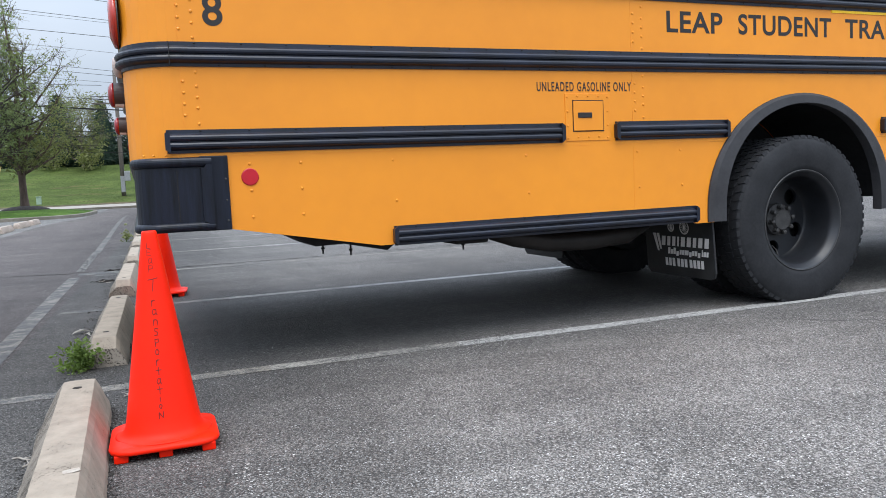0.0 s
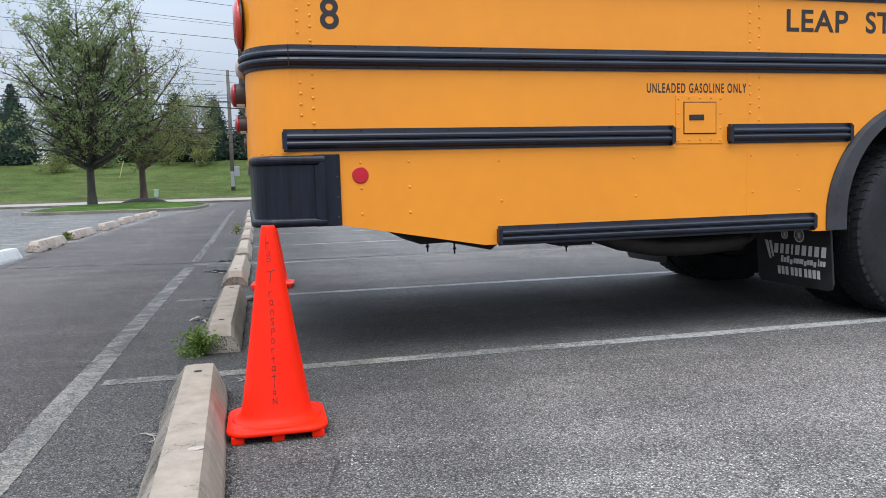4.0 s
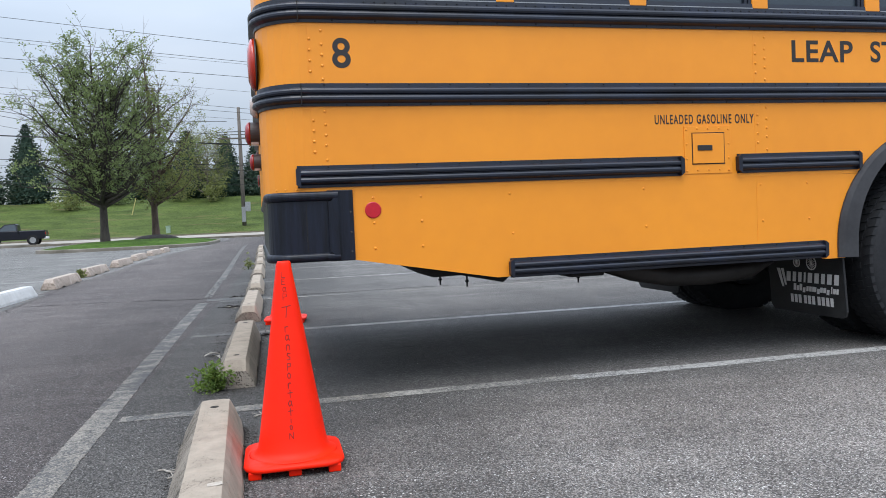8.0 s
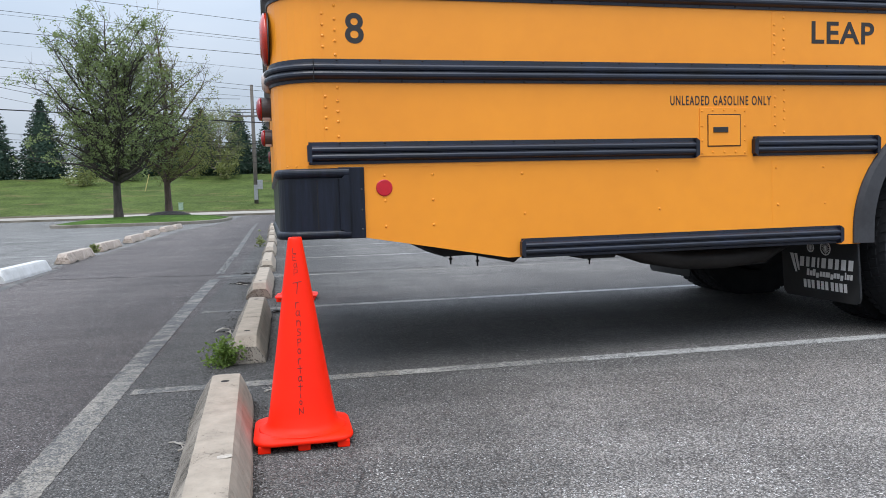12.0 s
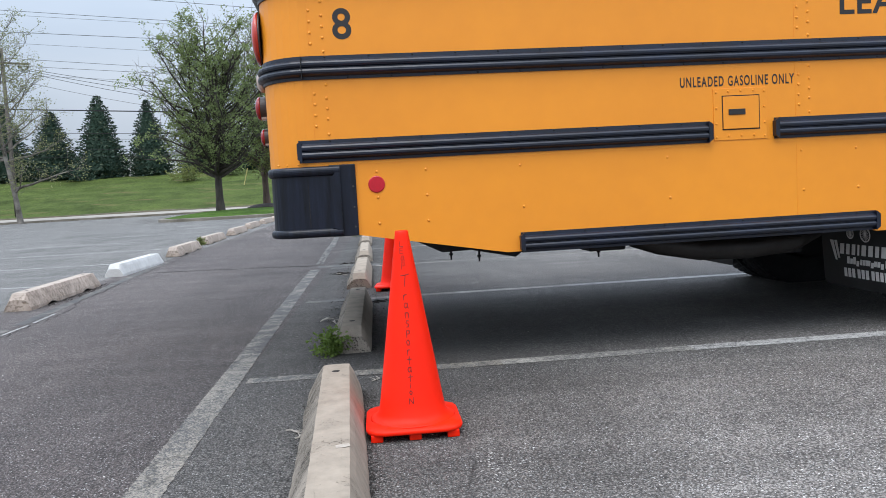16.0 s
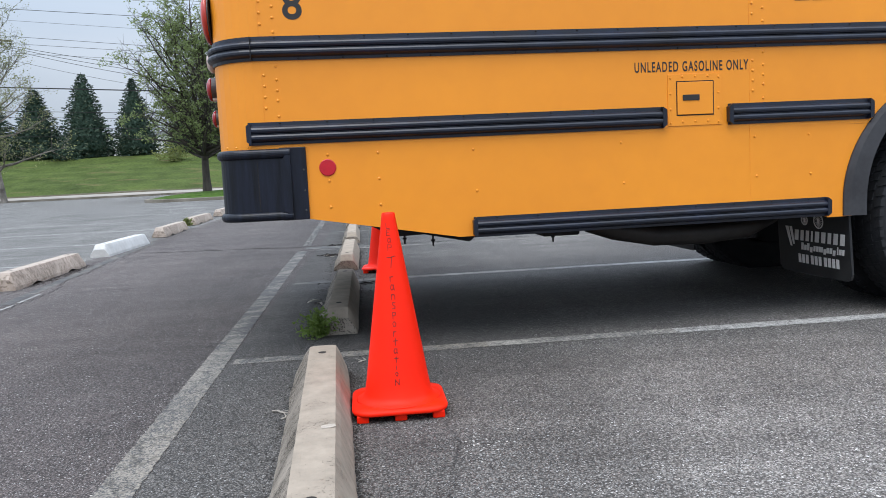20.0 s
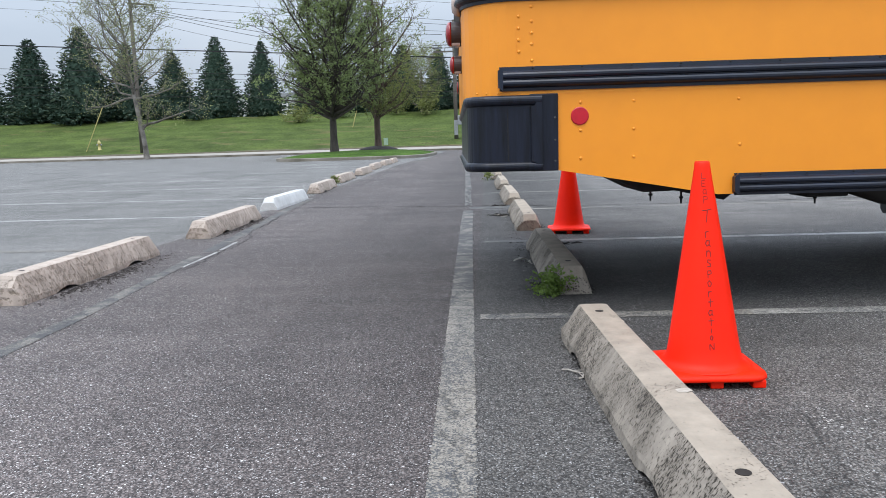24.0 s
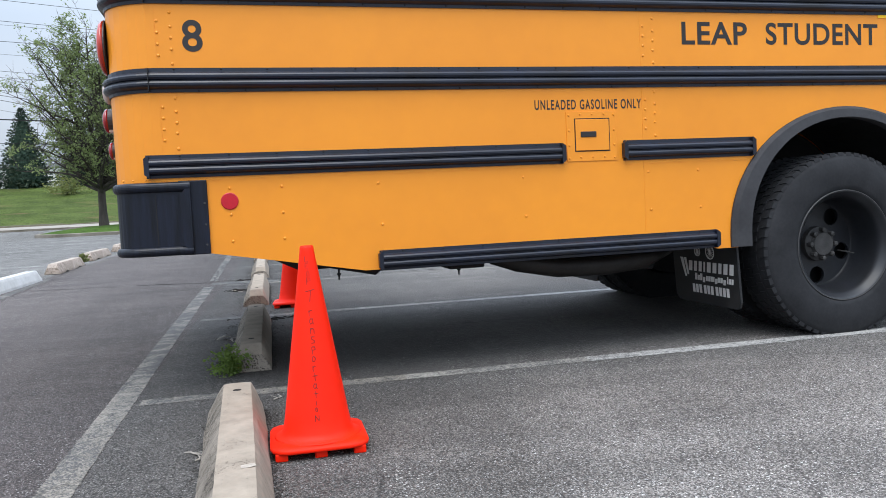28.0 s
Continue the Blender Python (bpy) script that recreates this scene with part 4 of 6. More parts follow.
skirt(0.0, 0.02)
for x0, x1, z0, z1 in [(j - 0.012, j + 0.012, a, b) for j in JOINTS[:-1] for a, b in ((0.99, 1.38), (1.475, 1.79))] + [(-0.095, 2.60, 0.974, 0.99), (2.056, 2.080, 0.53, 0.97)]:
    bm = bmesh.new()
    box(bm, x0, x1, 0.0009, 0.022, z0, z1)
    part("joint_strip", bm, M_YELLOW, bus)
skirt(WIDE - 0.02, WIDE)
bm = bmesh.new()
prism(bm, [(REAR + 0.22, 0.975), (-0.10, 0.975), (-0.10, 0.70), (REAR + 0.22, 0.70)], 1, 0.015, 0.03)
part("corner_post", bm, M_UNDER, bus)


# rub rails
def rail_prof(z0, z1, d=1.0):
    h = z1 - z0
    return [(0, z0)] + [(o * d, z0 + f * h) for f, o in ((0.0, 0.006), (0.12, 0.007), (0.16, 0.014), (0.21, 0.025), (0.28, 0.030), (0.36, 0.030), (0.43, 0.026), (0.465, 0.017), (0.495, 0.017), (0.53, 0.026), (0.60, 0.030), (0.68, 0.030), (0.75, 0.025), (0.80, 0.014), (0.84, 0.007), (1.0, 0.006))] + [(0, z1)]


def rail(name, path, z0, z1, ends=False):
    bm = bmesh.new()
    sweep(bm, path, rail_prof(z0, z1))
    if ends:
        # pressed end caps: a low rounded stop at each end
        for (x, y), s in ((path[0][0], 1), (path[-1][0], -1)):
            prism(bm, [(x - 0.007 * s, z0 + 0.016), (x + 0.012 * s, z0 + 0.001), (x + 0.014 * s, z0 + 0.012), (x + 0.014 * s, z1 - 0.012), (x + 0.012 * s, z1 - 0.001), (x - 0.007 * s, z1 - 0.016)], 1, y - 0.0312, y)
    return part(name, bm, M_BLACK, bus, "ribbed black steel rub rail")


near = lambda a, b: [((a, 0.0), (0, -1)), ((b, 0.0), (0, -1))]
rail("rub_rail", rear_path(LONG), 1.376, 1.482)
rail("rub_rail", rear_path(LONG), 1.760, 1.8715)
rail("rub_rail", near(-0.343, 1.622), 1.002, 1.104, True)
rail("rub_rail", near(1.955, 2.714), 1.006, 1.108, True)
rail("rub_rail", near(3.965, 7.1), 1.006, 1.108, True)
rail("rub_rail", near(0.668, 2.484), 0.528, 0.624, True)
rail("rub_rail", near(4.055, 7.1), 0.530, 0.630, True)
# joints where two lengths of rail meet behind the corner
for z0, z1 in ((1.380, 1.478), (1.764, 1.868)):
    bm = bmesh.new()
    box(bm, -0.309, -0.306, -0.0312, 0.0, z0, z1)
    part("rail_joint", bm, M_UNDER, bus)

# belt above the top rail, with the window row
bm = bmesh.new()
sweep(bm, rear_path(LONG), [(-0.001, 1.866), (-0.001, 1.874), (-0.004, 1.90), (-0.02, 1.90), (-0.02, 1.866)])
part("window_sill", bm, M_BLACK, bus)
PITCH, POST0 = 0.7135, 0.697
posts = [POST0 + PITCH * i for i in range(12)]
for x in posts:
    bm = bmesh.new()
    box(bm, x - 0.048, x + 0.048, 0.0, 0.03, 1.872, 2.56, 0.006)
    part("window_post", bm, M_YELLOW, bus)
edges = [-0.233, *posts]
for i, (a, b) in enumerate(zip(edges, edges[1:])):
    white = i == 5
    x0, x1 = a + 0.048, b - 0.048
    win = new("bus_window")
    win.parent = bus
    tagged(win, "white-framed push-out window" if white else "black-framed dark window")
    m = 0.022 if white else 0.006
    for q in ((x0, x0 + m, 1.878, 2.55), (x1 - 0.020, x1, 1.878, 2.55), (x1 - 0.044, x1 - 0.025, 1.878, 2.55), (x0 + m, x1 - 0.044, 1.878, 1.915 if white else 1.881), (x0 + m, x1 - 0.044, 2.52, 2.55), (x0 + m, x1 - 0.044, 2.20, 2.225)):
        bm = bmesh.new()
        box(bm, q[0], q[1], 0.008, 0.04, q[2], q[3], min(0.003, (q[1] - q[0]) * 0.3, (q[3] - q[2]) * 0.3))
        part("frame_bar", bm, M_WHITE if white else M_BLACK, win)
    bm = bmesh.new()
    box(bm, x0 + 0.018, x1 - 0.018, 0.024, 0.029, 1.89, 2.53)
    part("pane", bm, M_GLASS, win)
    bm = bmesh.new()
    box(bm, x0, x1, -0.002, 0.012, 1.8720, 1.8775)
    part("sill_edge", bm, M_GREY, win, "thin bare metal sill edge")
bm = bmesh.new()
box(bm, REAR + CORNER + 0.0006, -0.1855, 0.0, 0.02, 1.872, 2.56)
part("rear_quarter_panel", bm, M_YELLOW, bus)
wall("rear_window_band", rear_path(REAR + CORNER)[1:-1], 1.872, 2.56, M_YELLOW)
bm = bmesh.new()
box(bm, REAR + 0.3, LONG, WIDE - 0.03, WIDE, 1.885, 2.56)
part("far_window_band", bm, M_GLASS, bus)
# roof
bm = bmesh.new()
prism(bm, [(0.0, 2.55), (0.02, 2.66), (0.12, 2.80), (0.32, 2.90), (0.7, 2.97), (1.22, 3.0), (1.74, 2.97), (2.12, 2.90), (2.32, 2.80), (2.42, 2.66), (2.44, 2.55)], 0, REAR + 0.02, LONG)
part("roof", bm, M_YELLOW, bus)
# front end
bm = bmesh.new()
box(bm, LONG, LONG + 0.05, 0.02, WIDE - 0.02, 0.985, 2.56, 0.02)
part("front_wall", bm, M_YELLOW, bus)
bm = bmesh.new()
box(bm, LONG + 0.05, LONG + 0.07, 0.2, WIDE - 0.2, 1.75, 2.5, 0.008)
part("windshield", bm, M_GLASS, bus)
bm = bmesh.new()
prism(bm, [(LONG + 0.05, 0.7), (LONG + 0.9, 0.7), (LONG + 0.9, 1.35), (LONG + 0.05, 1.7)], 1, 0.3, WIDE - 0.3)
part("hood", bm, M_YELLOW, bus)
bm = bmesh.new()
box(bm, LONG + 0.9, LONG + 1.05, 0.05, WIDE - 0.05, 0.5, 0.8, 0.04)
part("front_bumper", bm, M_BUMPER, bus)
# floor, frame and underbody
bm = bmesh.new()
for a, b, y in ((REAR + 0.05, 2.55, 0.03), (2.55, 4.05, 0.78), (4.05, LONG, 0.03)):
    box(bm, a, b, y, WIDE - y, 0.82, 0.92)
part("floor", bm, M_UNDER, bus)
for y in (0.78, 1.62):
    bm = bmesh.new()
    box(bm, REAR + 0.3, LONG + 0.8, y - 0.04, y + 0.04, 0.66, 0.82)
    part("frame_rail", bm, M_UNDER, bus)
for x in (0.0, 0.9, 1.75, 4.4, 5.6):
    bm = bmesh.new()
    box(bm, x - 0.04, x + 0.04, 0.06, WIDE - 0.06, 0.72, 0.82)
    part("cross_member", bm, M_UNDER, bus)
# folded sill under the tapered skirt
bm = bmesh.new()
prism(bm, [(0.13, 0.63), (0.30, 0.545), (0.44, 0.548), (0.66, 0.50), (0.70, 0.53), (0.62, 0.60)], 1, 0.10, 0.5)
part("storage_box", bm, M_UNDER, bus, "black steel bracket below the skirt")
for x, z, s in ((0.35, 0.522, 0.005), (0.49, 0.505, 0.005), (1.10, 0.487, 0.005)):
    bm = bmesh.new()
    lathe(bm, [(s, 0.62), (s, z + 0.012), (s * 2.0, z + 0.010), (s * 2.0, z + 0.002), (s, z), (s * 0.8, z - 0.022)], 8, "z", (x, 0.17, 0))
    part("hanger", bm, M_UNDER, bus)
bm = bmesh.new()
box(bm, 1.03, 1.22, 0.10, 0.30, 0.500, 0.56, 0.01)
part("bracket", bm, M_UNDER, bus, "black steel bracket below the skirt")
# fuel tank between the rails and the exhaust pipe
bm = bmesh.new()
prism(bm, [(1.46, 0.60), (1.50, 0.50), (1.68, 0.43), (1.98, 0.39), (2.30, 0.40), (2.36, 0.60)], 1, 0.35, 0.95)
part("tank_guard", bm, M_UNDER, bus)
bm = bmesh.new()
tube(bm, [(1.32, 0.28, 0.545), (1.46, 0.27, 0.50), (1.68, 0.26, 0.462), (1.95, 0.26, 0.455), (2.2, 0.28, 0.47), (2.42, 0.4, 0.52)], [0.05, 0.055, 0.06, 0.06, 0.058, 0.05], 16)
part("exhaust_pipe", bm, M_PIPE, bus, "dull brown exhaust pipe", True)


# rear bumper, wrapped round the corner: rolled lips, a recessed face and a bolted flange
def bumper():
    root = new("rear_bumper")
    root.parent = bus
    tagged(root, "scuffed black steel rear bumper")
    z0, z1, c = 0.660, 0.984, 0.10
    def path(a):
        pts = [((a, 0.0), (0, -1))]
        for i in range(0, 10):
            g = radians(270 - 10 * i)
            pts.append(((REAR + 0.033 + c + c * math.cos(g), c + c * math.sin(g) - 0.0), (math.cos(g), math.sin(g))))
        pts += [((p[0], WIDE - p[1]), (n[0], -n[1])) for p, n in pts[::-1]]
        return pts
    bm = bmesh.new()
    sweep(bm, path(-0.20), [(0.0, z0 + 0.01), (0.020, z0 + 0.01), (0.020, z1 - 0.01), (0.0, z1 - 0.01)])
    part("bumper_face", bm, M_BUMPER, root)
    for lo, hi, nm in ((z1 - 0.044, z1, "upper_lip"), (z0, z0 + 0.040, "lower_lip")):
        bm = bmesh.new()
        m, h = (lo + hi) / 2, (hi - lo) / 2
        sweep(bm, path(-0.165), [(0.0, lo)] + [(0.019 + 0.017 * math.sin(radians(a)), m - h * math.cos(radians(a))) for a in range(0, 181, 20)] + [(0.0, hi)])
        part(nm, bm, M_BUMPER, root, smooth=False)
    for y, s in ((0.0, -1), (WIDE, 1)):
        bm = bmesh.new()
        a, b = sorted((y + s * 0.014, y))
        box(bm, -0.215, -0.094, a, b, z0 - 0.002, z1 + 0.004, 0.004)
        part("flange", bm, M_BUMPER, root)
        bm = bmesh.new()
        a, b = sorted((y + s * 0.034, y))
        prism(bm, [(-0.212, z0 + 0.04), (-0.200, z0 + 0.04), (-0.172, z0 + 0.012), (-0.165, z0 + 0.03), (-0.165, z1 - 0.03), (-0.172, z1 - 0.012), (-0.200, z1 - 0.048), (-0.212, z1 - 0.048)], 1, a, b)
        part("corner_rib", bm, M_BUMPER, root)
        for z in (0.70, 0.79, 0.885):
            bm = bmesh.new()
            lathe(bm, [(0.0048, 0.0), (0.004, s * 0.0025), (0.0001, s * 0.003)], 10, "y", (-0.108, y + s * 0.014, z))
            part("bolt", bm, M_HUB, root)
    bm = bmesh.new()
    box(bm, -0.3135, -0.3095, -0.0225, -0.0, z0 + 0.045, z1 - 0.055)
    part("face_joint", bm, M_UNDER, root)


bumper()


# wheel arch flare
def flare(y, s):
    bm = bmesh.new()
    prev = None
    ring = []
    for a in [None, *range(180, -1, -5), None]:
        if a is None:
            sx = -1 if not ring else 1
            ring.append(((ARCH_X + sx * 0.735, 0.524), (ARCH_X + sx * 0.625, 0.524)))
        else:
            g = radians(a)
            side = abs(math.cos(g))
            ring.append(((ARCH_X + 0.735 * math.cos(g), ARCH_Z + 0.66 * math.sin(g)), (ARCH_X + (0.665 - 0.04 * side) * math.cos(g), ARCH_Z + 0.60 * math.sin(g))))
    prev = None
    for (ox, oz), (ix, iz) in ring:
        mx, mz = ox * 0.75 + ix * 0.25, oz * 0.75 + iz * 0.25
        cur = [bm.verts.new(p) for p in ((ox, y, oz), (ox, y + s * 0.012, oz), (mx, y + s * 0.026, mz), (ix, y + s * 0.034, iz), (ix, y + s * 0.026, iz - 0.004), (ix, y - s * 0.03, iz))]
        if prev:
            for i in range(5):
                bm.faces.new((prev[i], prev[i + 1], cur[i + 1], cur[i]))
        prev = cur
    return part("wheel_arch_flare", bm, M_FLARE, bus, "dark grey rubber wheel arch flare")


flare(0.0, -1)
flare(WIDE, 1)
bm = bmesh.new()
prism(bm, [(ARCH_X + 0.70 * math.cos(radians(a)), ARCH_Z + 0.64 * math.sin(radians(a))) for a in range(0, 181, 10)], 1, 0.75, 0.76)
part("wheel_well", bm, M_UNDER, bus)
for y0, y1 in ((0.021, 0.75), (WIDE - 0.75, WIDE - 0.021)):
    bm = bmesh.new()
    prev = None
    for a in range(0, 181, 6):
        g = radians(a)
        cur = [bm.verts.new((ARCH_X + 0.70 * math.cos(g), y, ARCH_Z + 0.655 * math.sin(g))) for y in (y0, y1)]
        if prev:
            bm.faces.new((prev[0], prev[1], cur[1], cur[0]))
        prev = cur
    part("wheel_housing", bm, M_UNDER, bus)


# wheels
def hand_hole_disc(bm, r_out, r_in, holes, r_at, r_hole, y, depth, phase):
    """A flat wheel disc with round holes through it, made sector by sector round each hole."""
    half = math.pi / holes
    for h in range(holes):
        mid = radians(phase) + 2 * half * h
        c = Vector((r_at, 0))
        corners = [Vector((r * math.cos(s * half), r * math.sin(s * half))) for r in (r_in, r_out) for s in (-1, 1)]
        dirs = sorted([2 * math.pi * i / 28 for i in range(28)] + [math.atan2(*(k - c).yx) % (2 * math.pi) for k in corners])
        rows = []
        for g in dirs:
            d = Vector((math.cos(g), math.sin(g)))
            t = 9.0
            for r in (r_out, r_in):
                q = c.dot(d)
                disc = q * q - (c.dot(c) - r * r)
                if disc >= 0:
                    t = min([t] + [u for u in (-q - math.sqrt(disc), -q + math.sqrt(disc)) if u > 1e-6])
            for s in (-1, 1):
                nrm = Vector((-math.sin(s * half), math.cos(s * half)))
                if abs(d.dot(nrm)) > 1e-9:
                    u = -c.dot(nrm) / d.dot(nrm)
                    if u > 1e-6:
                        t = min(t, u)
            row = []
            for p, yy in ((c + d * t, y), (c + d * r_hole, y), (c + d * r_hole, y + depth)):
                row.append(bm.verts.new((p.x * math.cos(mid) - p.y * math.sin(mid), yy, p.x * math.sin(mid) + p.y * math.cos(mid))))
            rows.append(row)
        for a, b in zip(rows, rows[1:] + rows[:1]):
            bm.faces.new((a[0], b[0], b[1], a[1]))
            bm.faces.new((a[1], b[1], b[2], a[2]))


def wheel(name, x, y, s, dish=True, phase=-25):
    """s: -1 faces the near side. Tyre with tread blocks, rim, disc with hand holes, hub with studs and nuts."""
    root = new(name)
    root.parent = bus
    root.location, root.scale = (x, y, 0.492), (1.02, 1.0, 1.02)
    tagged(root, "dark steel wheel with a worn black tyre")
    w = 0.125
    bm = bmesh.new()
    prof = [(0.296, -w + 0.012), (0.305, -w - 0.004), (0.33, -w - 0.010), (0.38, -w - 0.018), (0.43, -w - 0.018), (0.462, -w - 0.007), (0.496, -w + 0.006), (0.5005, -w + 0.024), (0.500, -0.05), (0.501, 0.0), (0.500, 0.05), (0.5005, w - 0.024), (0.496, w - 0.006), (0.462, w + 0.007), (0.43, w + 0.018), (0.33, w + 0.010), (0.296, w - 0.012)]
    lathe(bm, prof, 72, "y", close=True)
    tyre = part("tyre", bm, M_RUBBER, root, "worn black tyre with shoulder lugs", True)
    bm = bmesh.new()
    n = 60
    for i in range(n):
        for k, (y0, y1, off) in enumerate(((-w + 0.004, -w + 0.052, 0), (-0.052, 0.0, 0.5), (0.006, 0.058, 0.0), (w - 0.052, w - 0.004, 0.5))):
            a = 2 * math.pi * (i + off) / n
            da = 2 * math.pi / n * 0.41
            vs = []
            for rr in (0.486 if k in (0, 3) else 0.497, 0.505):
                for aa, yy in ((a - da, y0), (a + da * 0.6, y0), (a + da, y1), (a - da * 0.6, y1)):
                    yo = yy if rr > 0.5 or k in (1, 2) else yy + (-0.004 if k == 0 and yy == y0 else 0.004 if k == 3 and yy == y1 else 0)
                    vs.append(bm.verts.new((rr * math.cos(aa), yo, rr * math.sin(aa))))
            bm.faces.new(vs[4:])
            for q in range(4):
                p = (q + 1) % 4
                bm.faces.new((vs[q], vs[p], vs[4 + p], vs[4 + q]))
    part("tread", bm, M_RUBBER, tyre)
    # rim: a deep dish on the outer dual
    bm = bmesh.new()
    d = 0.222 if dish else 0.05
    f = lambda q: s * (w - q)
    lathe(bm, [(0.303, f(0.004)), (0.302, f(-0.004)), (0.292, f(-0.004)), (0.287, f(0.010)), (0.268, f(0.022)), (0.262, f(0.06)), (0.255, f(d * 0.66)), (0.245, f(d - 0.012)), (0.235, f(d))], 64, "y")
    bmesh.ops.delete(bm, geom=[fc for fc in bm.faces if len(fc.verts) > 4], context="FACES")
    rim = part("rim", bm, M_RIM, root, "dark grey dished rim", True)
    if dish:
        bm = bmesh.new()
        lathe(bm, [(0.3015, f(-0.0035)), (0.2985, f(-0.0058)), (0.2955, f(-0.0035))], 64, "y", close=True)
        part("rim_lip", bm, M_HUB, rim, "thin worn grey lip")
    bm = bmesh.new()
    hand_hole_disc(bm, 0.2352, 0.085, 5, 0.180, 0.048, f(d), s * -0.02, phase)
    part("disc", bm, M_RIM, rim)
    bm = bmesh.new()
    lathe(bm, [(0.285, f(0.10)), (0.285, f(0.32)), (0.02, f(0.32))], 40, "y")
    bmesh.ops.delete(bm, geom=[fc for fc in bm.faces if len(fc.verts) > 4 and abs(fc.calc_center_median().y - f(0.10)) < 0.01], context="FACES")
    part("drum", bm, M_UNDER, rim)
    bm = bmesh.new()
    lathe(bm, [(0.100, f(d + 0.002)), (0.097, f(d - 0.03)), (0.072, f(d - 0.045)), (0.062, f(d - 0.064)), (0.0005, f(d - 0.066))], 28, "y")
    hub = part("hub", bm, M_HUB, root, "dusty grey hub", False)
    for i in range(8):
        a = 2 * math.pi * (i + 0.2) / 8
        bm = bmesh.new()
        lathe(bm, [(0.014, f(d - 0.04)), (0.014, f(d - 0.070)), (0.006, f(d - 0.074)), (0.0005, f(d - 0.074))], 6, "y", (0.080 * math.cos(a), 0, 0.080 * math.sin(a)))
        part("nut", bm, M_HUB, hub)
    if dish:
        a = radians(phase - 72)
        bm = bmesh.new()
        tube(bm, [(0.165 * math.cos(a), f(d + 0.01), 0.165 * math.sin(a)), (0.19 * math.cos(a), f(d - 0.03), 0.19 * math.sin(a)), (0.225 * math.cos(a), f(d - 0.05), 0.225 * math.sin(a))], 0.0045, 8)
        part("valve_stem", bm, M_HUB, rim)
    return root


WHEELS = [wheel("rear_wheel", 3.272, 0.096, -1), wheel("inner_rear_wheel", 3.272, 0.475, -1, True, 11), wheel("far_rear_wheel", 3.272, WIDE - 0.175, 1),
          wheel("inner_rear_wheel", 3.272, WIDE - 0.475, 1, True, 11), wheel("front_wheel", 8.75, 0.20, -1, False), wheel("front_wheel", 8.75, WIDE - 0.20, 1, False)]
bm = bmesh.new()
lathe(bm, [(0.07, 0.3), (0.075, 0.9), (0.19, 1.05), (0.21, 1.22), (0.19, 1.40), (0.075, 1.55), (0.07, 2.1)], 24, "y", (3.272, 0, 0.492))
part("axle", bm, M_UNDER, bus, smooth=True)


# mud flaps behind the rear wheels; print kept as plain marks
def mud_flap(y0, printed):
    root = new("mud_flap")
    root.parent = bus
    root.matrix_basis = pose(2.618, y0, 0.553, 0, -4, 0)
    tagged(root, "black rubber mud flap with pale worn print")
    bm = bmesh.new()
    w, h = 0.64, 0.382
    pts = [(0, 0), (w, 0), (w, -h + 0.03), (w - 0.03, -h), (0.04, -h), (0.012, -h + 0.012), (0, -h + 0.04)]
    prism(bm, pts, 0, -0.006, 0.006)
    part("flap", bm, M_FLAP, root)
    bm = bmesh.new()
    tube(bm, [(-0.002, 0.004, 0), (-0.002, 0.004, -h + 0.04), (-0.002, 0.016, -h + 0.014), (-0.002, 0.042, -h + 0.005)], 0.005, 6)
    part("worn_edge", bm, M_RIM, root)
    if printed:
        # the far edge of the flap is where the line begins
        def marks(start, end, z, hh, widths, lean, tall=""):
            unit, a = (start - end) / sum(widths), start
            for i, w in enumerate(widths):
                if i % 2 == 0:
                    lo, q = (z - hh * 0.3, hh * 1.0) if tall[i // 2:i // 2 + 1] == "y" else (z, hh * (1.35 if tall[i // 2:i // 2 + 1] == "d" else 1.0))
                    bm = bmesh.new()
                    prism(bm, [(a, lo), (a - unit * w, lo), (a - unit * w - lean, lo + q), (a - lean, lo + q)], 0, -0.0085, -0.0065)
                    part("print_bar", bm, M_MARK, root)
                a -= unit * w
        marks(0.478, 0.045, -0.194, 0.060, (5, 3, 4, 3, 4, 3, 2, 3, 5, 3, 5, 3, 4, 3, 5, 3, 5), 0.010)
        marks(0.420, 0.052, -0.246, 0.030, (5, 1.5, 5, 1.5, 5, 1.5, 5, 3, 4, 1.5, 5, 1.5, 8, 1.5, 5, 1.5, 5, 1.5, 5, 1.5, 5, 4, 2, 1.5, 5, 1.5, 4), 0.006, "dxdyxxxyxxydxx")
        marks(0.450, 0.095, -0.322, 0.050, (5, 2.6, 5, 2.6, 5, 5, 5, 2.6, 5, 2.6, 5, 5, 5, 2.6, 5, 2.6, 5, 2.6, 5), 0.0)
        for pts in ([(0.560, -0.118), (0.530, -0.118), (0.505, -0.232), (0.520, -0.232)], [(0.520, -0.118), (0.497, -0.118), (0.480, -0.220), (0.495, -0.220)]):
            bm = bmesh.new()
            prism(bm, pts, 0, -0.0085, -0.0065)
            part("print_bar", bm, M_MARK, root)
        for cy, r in ((0.375, 0.030), (0.250, 0.042)):
            bm = bmesh.new()
            lathe(bm, [(r, -0.0065), (r, -0.0085), (r - 0.006, -0.0085), (r - 0.006, -0.0065)], 24, "x", (0, cy, -0.075), True)
            for i in range(8):
                a = math.pi * i / 8
                tube(bm, [(-0.0075, cy + (r - 0.003) * math.cos(a), -0.075 + (r - 0.003) * math.sin(a)), (-0.0075, cy - (r - 0.003) * math.cos(a), -0.075 - (r - 0.003) * math.sin(a))], 0.0012, 4)
            part("print_ring", bm, M_MARK, root)


mud_flap(0.015, True)
mud_flap(WIDE - 0.68, False)


